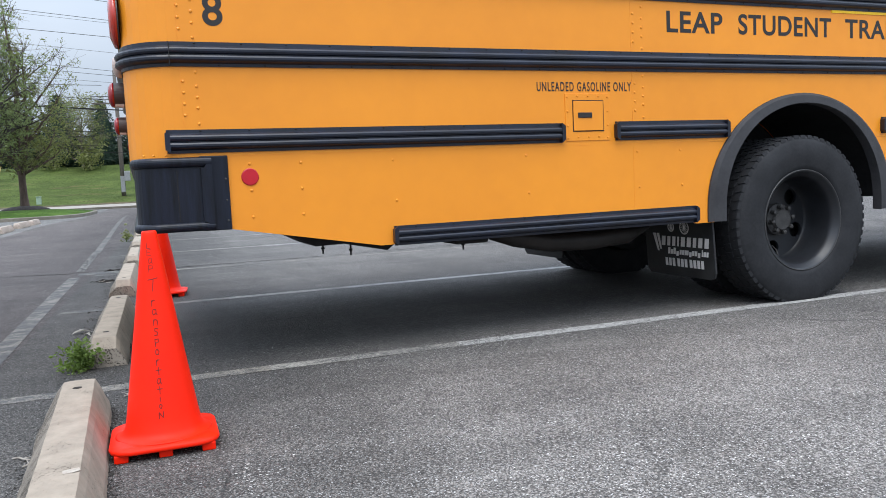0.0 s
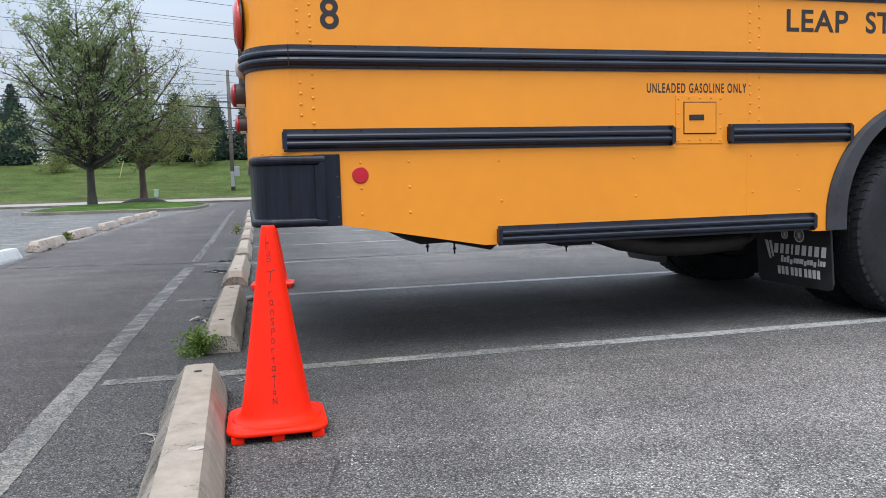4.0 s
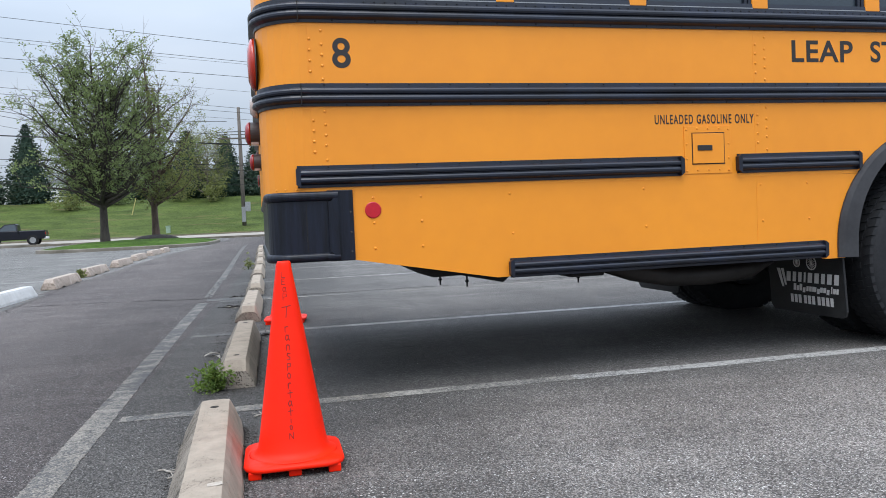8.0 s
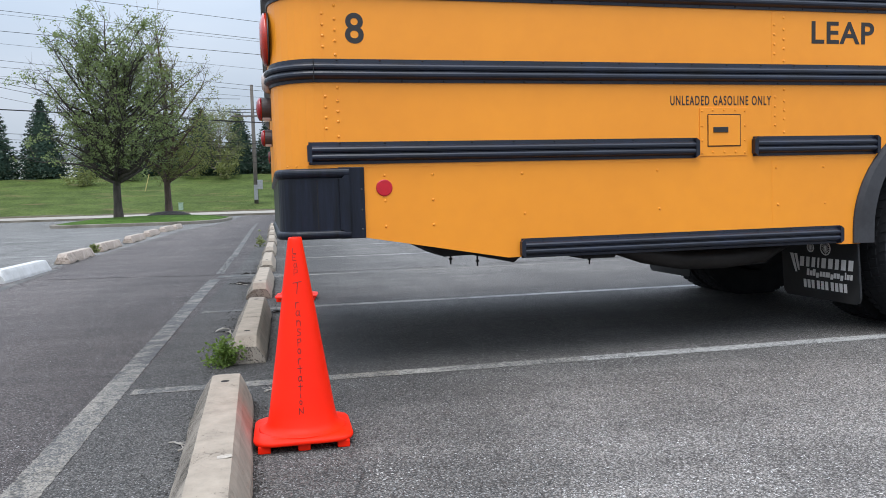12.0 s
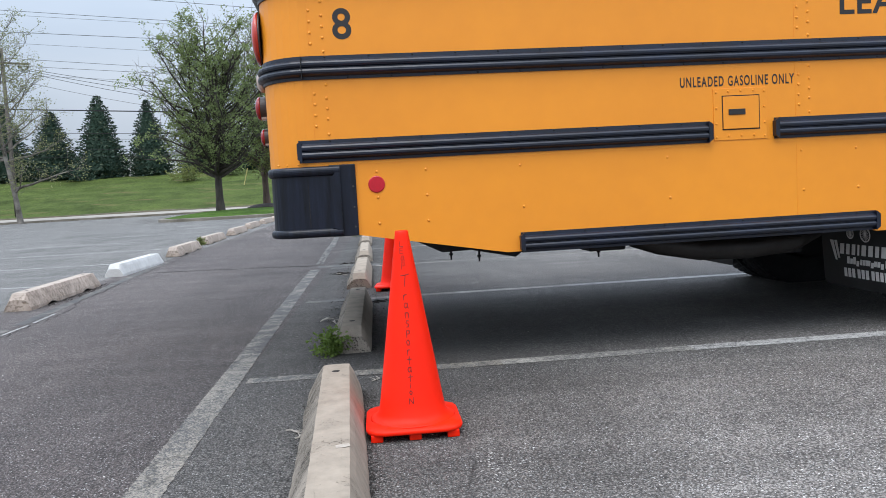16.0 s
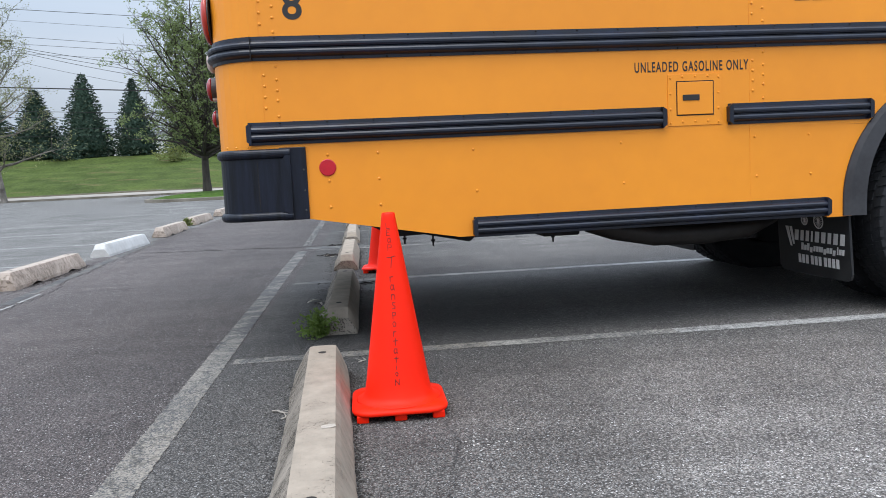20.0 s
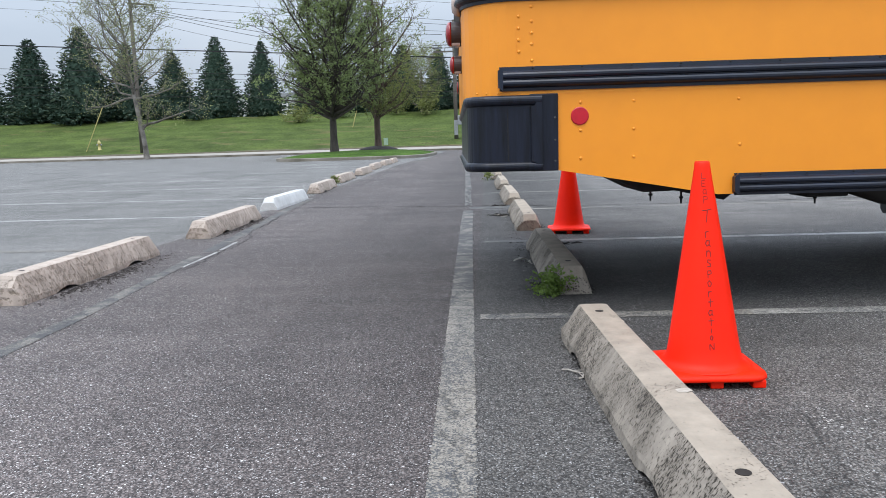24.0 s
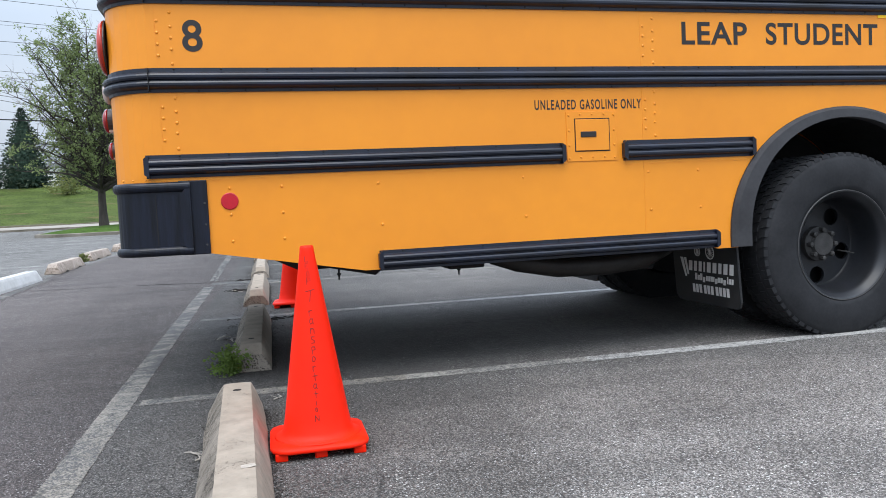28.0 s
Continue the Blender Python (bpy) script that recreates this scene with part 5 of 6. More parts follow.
# rivets: columns by the seams, rows on skirt, sill and rails
def rivets():
    bm = bmesh.new()
    lathe(bm, [(1.0, 0.0), (0.8, -0.35), (0.35, -0.58)], 10, "y")
    head = bpy.data.meshes.new("rivet")
    bm.to_mesh(head)
    bm.free()
    head.materials.append(M_YELLOW)
    def stud(x, z, r=0.0072):
        ob = new("rivet", head)
        ob.parent, ob.location, ob.scale = bus, (x, 0.0, z), (r, r, r)
    def dot(x, z, r=0.0072, y=0.0):
        lathe(bm, [(r, y), (r * 0.8, y - 0.0025), (r * 0.35, y - 0.0042)], 8, "y", (x, 0, z))
    for x0 in (-0.2605, 2.062 + 0.022):
        for k in range(4):
            stud(x0, 1.686 - 0.0497 * k)
            stud(x0 + 0.003, 1.313 - 0.0487 * k)
        for z in (1.724, 1.662, 1.613, 1.564, 1.501):
            stud(x0 + 0.056, z)
        for z in (1.352, 1.292, 1.244, 1.198, 1.129):
            stud(x0 + 0.058, z)
    for x in (0.003, 0.233):
        for z in (0.947, 0.828, 0.708):
            stud(x, z)
    for x in (0.68, 1.405, 2.095, 2.385):
        stud(x, 0.943)
        stud(x + 0.010, 0.748)
    for x in (-0.250, -0.205):
        stud(x, 1.925)
        stud(x, 2.10)
    for x in posts:
        for q in (-0.032, 0.032):
            stud(x + q, 1.948, 0.006)
            stud(x + q, 2.12, 0.006)
    for x in (-0.44, -0.40, -0.35):
        stud(x, 0.995, 0.005)
    bm = bmesh.new()
    for i in range(46):
        x = -0.2 + 0.2 * i
        dot(x, 1.476, 0.005, -0.006)
        dot(x + 0.1, 1.382, 0.005, -0.006)
        dot(x + 0.05, 1.770, 0.005, -0.006)
        dot(x * 0.5 + 0.1, 1.857, 0.0045, -0.006)
        dot(x * 0.5 + 0.15, 1.857, 0.0045, -0.006)
    for i in range(9):
        dot(-0.2 + 0.21 * i, 1.098, 0.005, -0.006)
        dot(0.78 + 0.2 * i, 0.618, 0.005, -0.006)
    part("rail_rivets", bm, M_UNDER, bus, "small black rivets along the rails")["kind"] = "stuff"


rivets()
# red reflector, orange marker, tape, fuel door
bm = bmesh.new()
lathe(bm, [(0.0385, 0.0), (0.0385, -0.004), (0.035, -0.006), (0.0005, -0.0065)], 36, "y", (0, 0, 0.889))
part("reflector", bm, M_RED, bus, "round red reflector")
bm = bmesh.new()
lathe(bm, [(0.042, 0.0), (0.040, -0.008), (0.03, -0.014), (0.0005, -0.017)], 28, "y", (4.645, 0, 0.898))
part("marker_lamp", bm, M_ORANGE_L, bus, "small orange side marker")
bm = bmesh.new()
box(bm, 3.54, 4.30, -0.004, 0.0, 1.744, 1.763)
part("reflective_tape", bm, M_TAPE, bus, "bright yellow reflective strip")
for x in (3.572, 4.240):
    bm = bmesh.new()
    box(bm, x, x + 0.022, -0.003, 0.0, 1.89, 2.55)
    part("reflective_tape", bm, M_TAPE, bus, "bright yellow reflective strip")


def fuel_door():
    root = new("fuel_door")
    root.parent = bus
    tagged(root, "yellow riveted fuel filler door")
    bm = bmesh.new()
    box(bm, 1.645, 1.919, -0.004, 0.0, 1.010, 1.258, 0.001)
    part("plate", bm, M_YELLOW, root)
    bm = bmesh.new()
    box(bm, 1.688, 1.880, -0.0055, -0.004, 1.058, 1.224)
    part("gap", bm, M_UNDER, root)
    bm = bmesh.new()
    box(bm, 1.692, 1.875, -0.009, -0.005, 1.063, 1.219, 0.0015)
    part("door", bm, M_YELLOW, root)
    bm = bmesh.new()
    box(bm, 1.718, 1.804, -0.013, -0.009, 1.130, 1.158, 0.002)
    part("latch", bm, M_LETTER, root, "dark recessed latch")
    bm = bmesh.new()
    for x in (1.658, 1.905):
        for z in (1.025, 1.09, 1.165, 1.24):
            lathe(bm, [(0.006, -0.004), (0.004, -0.0075), (0.001, -0.008)], 8, "y", (x, 0, z))
    for x in (1.72, 1.785, 1.85):
        for z in (1.03, 1.245):
            lathe(bm, [(0.006, -0.004), (0.004, -0.0075), (0.001, -0.008)], 8, "y", (x, 0, z))
    part("door_rivets", bm, M_YELLOW, root)["kind"] = "stuff"


fuel_door()
# painted words
lettering("number", "8", -0.157, 1.553, 0.139, 0.086, M_LETTER, bus, weight=0.017, label="bold black numeral")
lettering("lettering", "LEAP", 2.309, 1.594, 0.117, 0.390, M_LETTER, bus, weight=0.020, label="bold black capitals", spacing=1.08)
lettering("lettering", "STUDENT", 2.815, 1.594, 0.117, 0.722, M_LETTER, bus, weight=0.020, label="bold black capitals", spacing=1.08)
lettering("lettering", "TRANSPORTATION", 3.655, 1.594, 0.117, 1.585, M_LETTER, bus, weight=0.020, label="bold black capitals", spacing=1.08)
lettering("fuel_notice", "UNLEADED GASOLINE ONLY", 1.481, 1.270, 0.049, 0.583, M_LETTER, bus, weight=0.016, label="small black capitals above the fuel door", spacing=1.22)


# lamps on the rear face
def rear_lamp(y, z0, z1, out, lens, housing, name, label):
    root = new(name)
    root.parent = bus
    tagged(root, label)
    h, m = (z1 - z0) / 2, (z0 + z1) / 2
    bm = bmesh.new()
    lathe(bm, [(h * 0.98, 0.0), (h * 0.98, -out * housing), (h * 0.9, -out * housing)], 28, "x", (REAR, y, m))
    part("housing", bm, M_HOUSING, root)
    bm = bmesh.new()
    lathe(bm, [(h, -out * housing), (h * 0.95, -out * (housing + (1 - housing) * 0.5)), (h * 0.6, -out * 0.96), (0.0005, -out)], 28, "x", (REAR, y, m))
    part("lens", bm, lens, root, smooth=True)
    if housing > 0.5:
        bm = bmesh.new()
        box(bm, REAR - out * housing * 0.98, REAR - 0.004, y - h * 0.62, y + h * 0.62, z0 + h * 0.03, z0 + h * 0.62, 0.004)
        part("clear_lens", bm, M_CLEAR, root, "pale lower lens")


for y, s in ((0.0, 1), (WIDE, -1)):
    k = 1.0 if s > 0 else 0.3
    rear_lamp(y + s * 0.25, 1.488, 1.742, 0.042 * k, M_LENS2, 0.15, "warning_lamp", "large round red warning lamp")
    rear_lamp(y + s * 0.28, 1.363, 1.471, 0.042 * k, M_CLEAR, 0.1, "backup_lamp", "pale backup lamp")
    rear_lamp(y + s * 0.42, 1.246, 1.364, 0.074 * k, M_LENS, 0.62, "tail_lamp", "red tail lamp in a dark housing")
    rear_lamp(y + s * 0.42, 1.118, 1.203, 0.058 * k, M_LENS, 0.62, "tail_lamp", "small red tail lamp in a dark housing")


# ---------------------------------------------------------------- trees
def leaf_cards(rnd, tips, count, size, reach, drop=0.0):
    """Small bent leaf pairs scattered round the twig ends."""
    vs, fs = [], []
    for _ in range(count):
        q, d = tips[rnd.randrange(len(tips))]
        c = q + Vector((rnd.gauss(0, reach), rnd.gauss(0, reach), rnd.gauss(0, reach * 0.8) - drop))
        a = Vector((rnd.uniform(-1, 1), rnd.uniform(-1, 1), rnd.uniform(-0.7, 0.7))).normalized()
        b = a.orthogonal()
        b.rotate(Matrix.Rotation(rnd.uniform(0, 6.28), 3, a))
        s = size * rnd.uniform(0.6, 1.35)
        fold = a.cross(b) * s * 0.25
        k = len(vs)
        vs += [c - a * s, c + b * s * 0.45 + fold, c + a * s, c - b * s * 0.45 + fold]
        fs += [(k, k + 1, k + 2), (k, k + 2, k + 3)]
    return vs, fs


def broadleaf(name, m, seed, height, rad, base, wide, limbs, leaves, size, bark, leaf, label, rise=0.75, reach=0.20, widest=0.40, bare_top=0.0, lean=0.0, crook=1.0, stems=1, boughs=(), side=0.0, bunch=1.0, fork=0.0, spread=0.3):
    """One leader or several, with limbs set round them that fill an egg-shaped crown; leaves sit in tufts on the outer twigs."""
    rnd = random.Random(seed)
    root = empty(name, label, "tree", m=m)
    bm, tips = bmesh.new(), []
    n = 14
    radius = lambda f: rad * (1 - f) ** 0.85 + 0.012
    leads = []
    for k in range(stems):
        a, tall = 2.4 * k + seed, height * (0.95 if k == 0 else 0.84 - 0.14 * ((k * 0.618) % 1))
        lead = []
        for i in range(n + 1):
            f = i / n
            z = tall * f
            over = max(0.0, z - fork)
            out = 0.0 if stems == 1 or k == 0 else spread * (0.55 + 0.45 * ((k * 0.382) % 1)) * over * (1 - 0.42 * over / (tall - fork))
            lead.append(Vector((lean * f ** 1.4 * tall + 0.18 * crook * math.sin(f * 7 + seed + k) * f + out * math.cos(a), 0.16 * crook * math.cos(f * 6 + seed + k) * f + out * math.sin(a), z)))
        first = 1 if k == 0 else max(1, int(fork / tall * n))
        foot = [Vector((0, 0, -0.35)), Vector((0, 0, 0.02))] if k == 0 else []
        thin = 1.0 if k == 0 else 0.72
        tube(bm, foot + lead[first:], ([rad * 1.7, rad * 1.3] if k == 0 else []) + [radius(i / n) * thin for i in range(first, n + 1)], 9)
        leads.append(lead)

    def twigs(pts, d, length, g, first):
        for j in range(first, len(pts)):
            for t in range(3):
                e = Vector((rnd.uniform(-1, 1), rnd.uniform(-1, 1), rnd.uniform(-0.35, 0.9))).normalized()
                e = (e + d * 0.5).normalized()
                l2 = length * rnd.uniform(0.16, 0.34)
                mid = pts[j] + e * l2 * 0.5 + Vector((0, 0, rnd.uniform(-0.05, 0.12)))
                end = pts[j] + e * l2 + Vector((0, 0, rnd.uniform(-0.2, 0.25)))
                tube(bm, [pts[j], mid, end], [0.016, 0.010, 0.004], 4)
                for u in range(2):
                    e2 = (e + Vector((rnd.uniform(-1, 1), rnd.uniform(-1, 1), rnd.uniform(-0.5, 1))) * 0.9).normalized()
                    tw = mid.lerp(end, rnd.random()) + e2 * l2 * 0.5
                    tube(bm, [mid.lerp(end, 0.5), tw], [0.007, 0.003], 3)
                    if rnd.random() > bare_top * max(0, g - 0.25) * 1.8:
                        tips.append((tw, e2))
                if rnd.random() > bare_top * max(0, g - 0.25) * 1.8:
                    tips.extend(((end, e), (mid, e)))

    def limb(q, d, length, r0, g, bend):
        pts, steps = [q.copy()], 7
        for j in range(steps):
            d = (d + crook * Vector((rnd.uniform(-0.22, 0.22), rnd.uniform(-0.22, 0.22), bend / crook + rnd.uniform(-0.12, 0.16)))).normalized()
            q = q + d * length / steps
            pts.append(q.copy())
        tube(bm, pts, [r0 * (1 - 0.9 * j / steps) + 0.005 for j in range(steps + 1)], 6)
        twigs(pts, d, length, g, 2)

    for lead in leads if stems > 1 else ():
        twigs(lead[8:], Vector((0, 0, 0.4)), 4.2, 0.75, 0)
    for k in range(limbs):
        lead = leads[k % stems]
        f0 = base / height + (0.93 - base / height) * ((k + rnd.uniform(0, 0.8)) / limbs) ** 1.15
        i = min(int(f0 * n), n - 1)
        q = lead[i].lerp(lead[i + 1], f0 * n - i)
        a = k * 2.399963 + rnd.uniform(-0.3, 0.3)
        g = (f0 - base / height) / (1 - base / height)
        r = wide * (1 + side * math.cos(a)) * math.sqrt(max(0.12, 1 - ((g + 0.12 - widest) / (0.64 if g + 0.12 > widest else 0.75)) ** 2)) * rnd.uniform(0.75, 1.12)
        up = rise * (0.6 + 0.8 * g)
        limb(q, Vector((math.cos(a), math.sin(a), up * 0.7)).normalized(), r * math.sqrt(1 + up * up * 0.6), max(0.018, radius(f0) * 0.60), g, 0.05)
    # single heavy boughs: height, turn, length, rise, thickness
    for z, turn, length, up, thick in boughs:
        f0 = z / height
        i = min(int(f0 * n), n - 1)
        a = radians(turn)
        limb(leads[0][i].lerp(leads[0][i + 1], f0 * n - i), Vector((math.cos(a), math.sin(a), up)).normalized(), length, thick, 0.2, 0.0)
    part("trunk", bm, bark, root, smooth=True)
    tips = [q for q in tips if rnd.random() < bunch]
    vs, fs = leaf_cards(rnd, tips, leaves, size, reach)
    raw("crown", vs, fs, leaf, root)
    return root


def conifer_mesh(seed, h, r):
    """Trunk and tiers of drooping sprays for a dense spruce."""
    rnd = random.Random(seed)
    vs, fs = [], []
    tiers = 34
    for t in range(tiers):
        f = t / tiers
        z = h * (0.03 + 0.95 * f)
        rr = r * (1 - f) ** 0.72 * min(1, 0.66 + 1.9 * f) * rnd.uniform(0.86, 1.12) + 0.12
        n = int(12 + 32 * (1 - f))
        for k in range(n):
            a = 2 * math.pi * (k + rnd.random()) / n
            reach = rr * rnd.uniform(0.70, 1.08)
            out = Vector((math.cos(a), math.sin(a), 0))
            for g in (0.45, 0.72, 0.9, 1.04):
                c = out * reach * g + Vector((0, 0, z - 0.22 * reach * g + rnd.uniform(-0.12, 0.12)))
                tan = Vector((-math.sin(a), math.cos(a), 0))
                for q in range(2):
                    s = rnd.uniform(0.13, 0.27) * (0.7 + 0.5 * (1 - f))
                    w = (tan * rnd.uniform(-1, 1) + out * rnd.uniform(0.2, 1) + Vector((0, 0, rnd.uniform(-0.5, 0.7)))).normalized()
                    e = w.orthogonal()
                    e.rotate(Matrix.Rotation(rnd.uniform(0, 6.28), 3, w))
                    b = len(vs)
                    vs += [c - w * s * 0.5 + e * s * 0.35, c - w * s * 0.5 - e * s * 0.35, c + w * s]
                    fs.append((b, b + 1, b + 2))
    me = bpy.data.meshes.new("spruce_crown")
    me.from_pydata(vs, [], fs)
    me.materials.append(M_NEEDLE)
    me.materials.append(M_NEEDLE_TIP)
    for p in me.polygons:
        p.material_index = 1 if rnd.random() < 0.22 else 0
    bm = bmesh.new()
    tube(bm, [(0, 0, -0.3), (0, 0, h * 0.5), (0, 0, h * 0.98)], [0.16, 0.1, 0.02], 7)
    # dense inner foliage that closes the view through the tiers
    lathe(bm, [(r * 0.55, h * 0.06)] + [(r * 0.62 * (1 - i / 9) ** 0.85 + 0.02, h * (0.10 + 0.86 * i / 9)) for i in range(9)], 14, "z")
    t = bpy.data.meshes.new("spruce_trunk")
    bm.to_mesh(t)
    bm.free()
    t.materials.append(M_NEEDLE)
    return me, t


SPRUCE = [conifer_mesh(5, 9.0, 2.7), conifer_mesh(6, 9.0, 2.6), conifer_mesh(7, 9.0, 2.9)]


def spruce(x, y, h, kind, turn, wide=1.0):
    root = empty("spruce_tree", "dense dark green spruce on the grass bank", "tree", "row of spruces on the bank", pose(x, y, ground_z(y) - 0.1, 0, 0, turn))
    s = h / 9.0
    for nm, me in zip(("crown", "trunk"), SPRUCE[kind]):
        ob = new(nm, me)
        ob.parent = root
        ob.scale = (s * wide * 1.28, s * wide * 1.28, s)


EYE_X, EYE_Y = 0.30, -3.05
far = lambda side, dist: (EYE_X + side * dist, EYE_Y + dist)
for side, dist, h, kind, turn, wide in ((-0.685, 84, 8.8, 0, 10, 1.1), (-0.61, 84, 9.8, 1, 50, 1.1), (-0.540, 83, 10.8, 2, 80, 1.0), (-0.478, 85, 9.0, 0, 120, 1.0), (-0.418, 84, 7.8, 1, 200, 1.1),
                                        (-0.359, 84, 9.3, 2, 260, 0.85), (-0.2985, 84, 8.6, 0, 300, 0.82), (-0.235, 85, 7.0, 1, 20, 1.0), (-0.188, 88, 5.6, 2, 44, 1.1), (-0.150, 88, 6.2, 0, 70, 1.0), (-0.115, 86, 7.8, 0, 33, 1.05), (-0.068, 86, 7.2, 2, 66, 0.9), (-0.03, 86, 7.0, 1, 99, 1.0), (0.02, 87, 7.6, 0, 12, 1.0), (0.09, 87, 8, 1, 160, 1.0)):
    x, y = far(side, dist)
    spruce(x, y, h - 0.1, kind, turn, wide)

x, y = far(-0.2165, 42)
broadleaf("maple_tree", pose(x, y, 0.40), 11, 10.7, 0.20, 2.3, 3.25, 92, 27500, 0.060, M_BARK, M_LEAF, "spring-green leafy maple tree on the grass island", rise=0.85, reach=0.11, widest=0.38, side=0.10, bunch=0.30, stems=4, fork=2.1, spread=0.36,
          boughs=[(2.2 + 0.22 * i, 37 + 137.5 * i, (4.0 if math.cos(radians(37 + 137.5 * i)) < 0 else 3.3), 0.25 + 0.07 * i, 0.075) for i in range(9)])
x, y = far(-0.157, 46.5)
broadleaf("pear_tree", pose(x, y, 0.50), 23, 11.6, 0.19, 1.9, 2.0, 36, 10000, 0.060, M_BARK_RED, M_LEAF_PALE, "half-bare tree with young leaves in a mulch bed", rise=1.3, bare_top=0.95, stems=4, side=0.2, reach=0.12, bunch=0.6, fork=1.7, spread=0.24)
x, y = far(-0.466, 51.9)
broadleaf("sycamore_tree", pose(x, y, 0.25), 34, 12.6, 0.165, 4.2, 4.4, 30, 13000, 0.055, M_BARK_MOTTLED, M_LEAF_BUD, "mottled half-bare tree with a low bough beside the kerb", rise=0.75, reach=0.16, lean=-0.16, crook=1.5, widest=0.5, side=-0.2,
          boughs=((2.3, 8, 4.2, 0.42, 0.10), (2.0, -20, 2.4, 0.9, 0.07), (4.4, 175, 4.4, 0.05, 0.08), (5.6, 200, 3.4, 0.5, 0.07), (7.6, 170, 4.8, 0.6, 0.07)))
x, y = far(-0.092, 82)
broadleaf("young_tree", pose(x, y, ground_z(y) - 0.1, 0, 0, 160), 37, 6.2, 0.10, 0.4, 2.8, 24, 4200, 0.085, M_BARK_PALE, M_LEAF_PALE, "pale young tree on the bank", rise=1.1, reach=0.25)


def shrub(x, y, z, r, h, count, seed, leaf, label, name="shrub", size=0.10):
    rnd = random.Random(seed)
    tips = [(Vector((rnd.gauss(0, r * 0.42), rnd.gauss(0, r * 0.42), abs(rnd.gauss(h * 0.45, h * 0.25)))), Vector((0, 0, 1))) for _ in range(60)]
    root = empty(name, label, "shrub" if name == "shrub" else "weed", m=pose(x, y, z))
    bm = bmesh.new()
    for q, _ in tips[:26]:
        tube(bm, [(0, 0, -0.02), (q.x * 0.4, q.y * 0.4, q.z * 0.6), q], [size * 0.10, size * 0.07, size * 0.03], 4)
    part("stems", bm, M_BARK if name == "shrub" else M_WEED, root)
    vs, fs = leaf_cards(rnd, tips, count, size, r * 0.16)
    vs = [Vector((v.x, v.y, max(v.z, 0.004))) for v in vs]
    raw("leaves", vs, fs, leaf, root)


for side, dist, r, h, lf in ((-0.255, 78, 1.6, 1.8, M_LEAF_PALE), (-0.20, 80, 1.8, 2.0, M_LEAF), (-0.085, 80, 1.5, 2.6, M_LEAF_PALE), (-0.125, 81, 1.8, 3.0, M_LEAF_PALE), (-0.39, 81, 1.6, 1.6, M_NEEDLE)):
    x, y = far(side, dist)
    shrub(x, y, ground_z(y), r, h, 900, int(1000 * -side), lf, "loose shrub with young leaves on the bank", size=0.12)
shrub(-0.088, 1.0, 0, 0.10, 0.135, 760, 3, M_WEED, "green leafy weed growing at the wheel stop's end", "weed", 0.0118)
shrub(-0.42, 11.9, ground_z(11.9), 0.10, 0.24, 180, 4, M_LEAF_PALE, "green weed growing between wheel stops", "weed", 0.018)
shrub(-3.44, 12.15, ground_z(12.15), 0.07, 0.16, 130, 5, M_LEAF_PALE, "green weed growing between far wheel stops", "weed", 0.03)


# ---------------------------------------------------------------- the island
def island():
    cx, cy, rx, ry = -7.3, 39.4, 4.0, 6.0
    def out(k, a):
        c, s = math.cos(a), math.sin(a)
        return (cx + k * rx * math.copysign(abs(c) ** 0.5, c), cy + k * ry * math.copysign(abs(s) ** 0.5, s))
    n = 72
    bm = bmesh.new()
    rings = []
    for k, z in ((1.0, -0.06), (1.0, 0.13), (0.995, 0.15), (0.955, 0.15)):
        rings.append([bm.verts.new((*out(k, 2 * math.pi * i / n), ground_z(out(k, 2 * math.pi * i / n)[1]) + z)) for i in range(n)])
    for a, b in zip(rings, rings[1:]):
        for i in range(n):
            j = (i + 1) % n
            bm.faces.new((a[i], a[j], b[j], b[i]))
    tagged(part("island_kerb", bm, M_KERB), "pale concrete kerb round the planted island", "kerb", kind="structure")
    bm = bmesh.new()
    rings = []
    for k, z in ((0.956, 0.14), (0.8, 0.24), (0.55, 0.34), (0.25, 0.38), (0.02, 0.38)):
        rings.append([bm.verts.new((*out(k, 2 * math.pi * i / n), ground_z(out(k, 2 * math.pi * i / n)[1]) + z)) for i in range(n)])
    for a, b in zip(rings, rings[1:]):
        for i in range(n):
            j = (i + 1) % n
            bm.faces.new((a[i], a[j], b[j], b[i]))
    tagged(part("island_grass", bm, M_GRASS_LUSH, smooth=True), "low crowned grass island in the lot", "grass", kind="structure")
    x, y = far(-0.157, 46.5)
    bm = bmesh.new()
    lathe(bm, [(1.35, 0.0), (1.15, 0.16), (0.7, 0.30), (0.01, 0.36)], 30, "z", (x, y, 0.32))
    tagged(part("mulch_mound", bm, M_MULCH, smooth=True), "dark mulch mound round a tree", "mulch", kind="structure")


island()


# ---------------------------------------------------------------- poles, wires, fences, building
def utility_pole(side, dist, top, label, arms):
    x, y = far(side, dist)
    z = ground_z(y)
    root = empty("utility_pole", label, "utility pole", "poles along the street", pose(x, y, z))
    bm = bmesh.new()
    tube(bm, [(0, 0, -0.4), (0, 0, top * 0.5), (0, 0, top)], [0.19, 0.165, 0.13], 12)
    part("shaft", bm, M_WOOD, root, smooth=True)
    for h, w in arms:
        bm = bmesh.new()
        box(bm, -w, w, -0.18, -0.08, h - 0.06, h + 0.06)
        part("cross_arm", bm, M_WOOD, root)
        for q in (-0.9, -0.45, 0.45, 0.9):
            bm = bmesh.new()
            lathe(bm, [(0.05, 0.06), (0.06, 0.12), (0.03, 0.18), (0.05, 0.24), (0.01, 0.28)], 10, "z", (q * w, -0.13, h))
            part("insulator", bm, M_GREY, root)
    return root, x, y, z


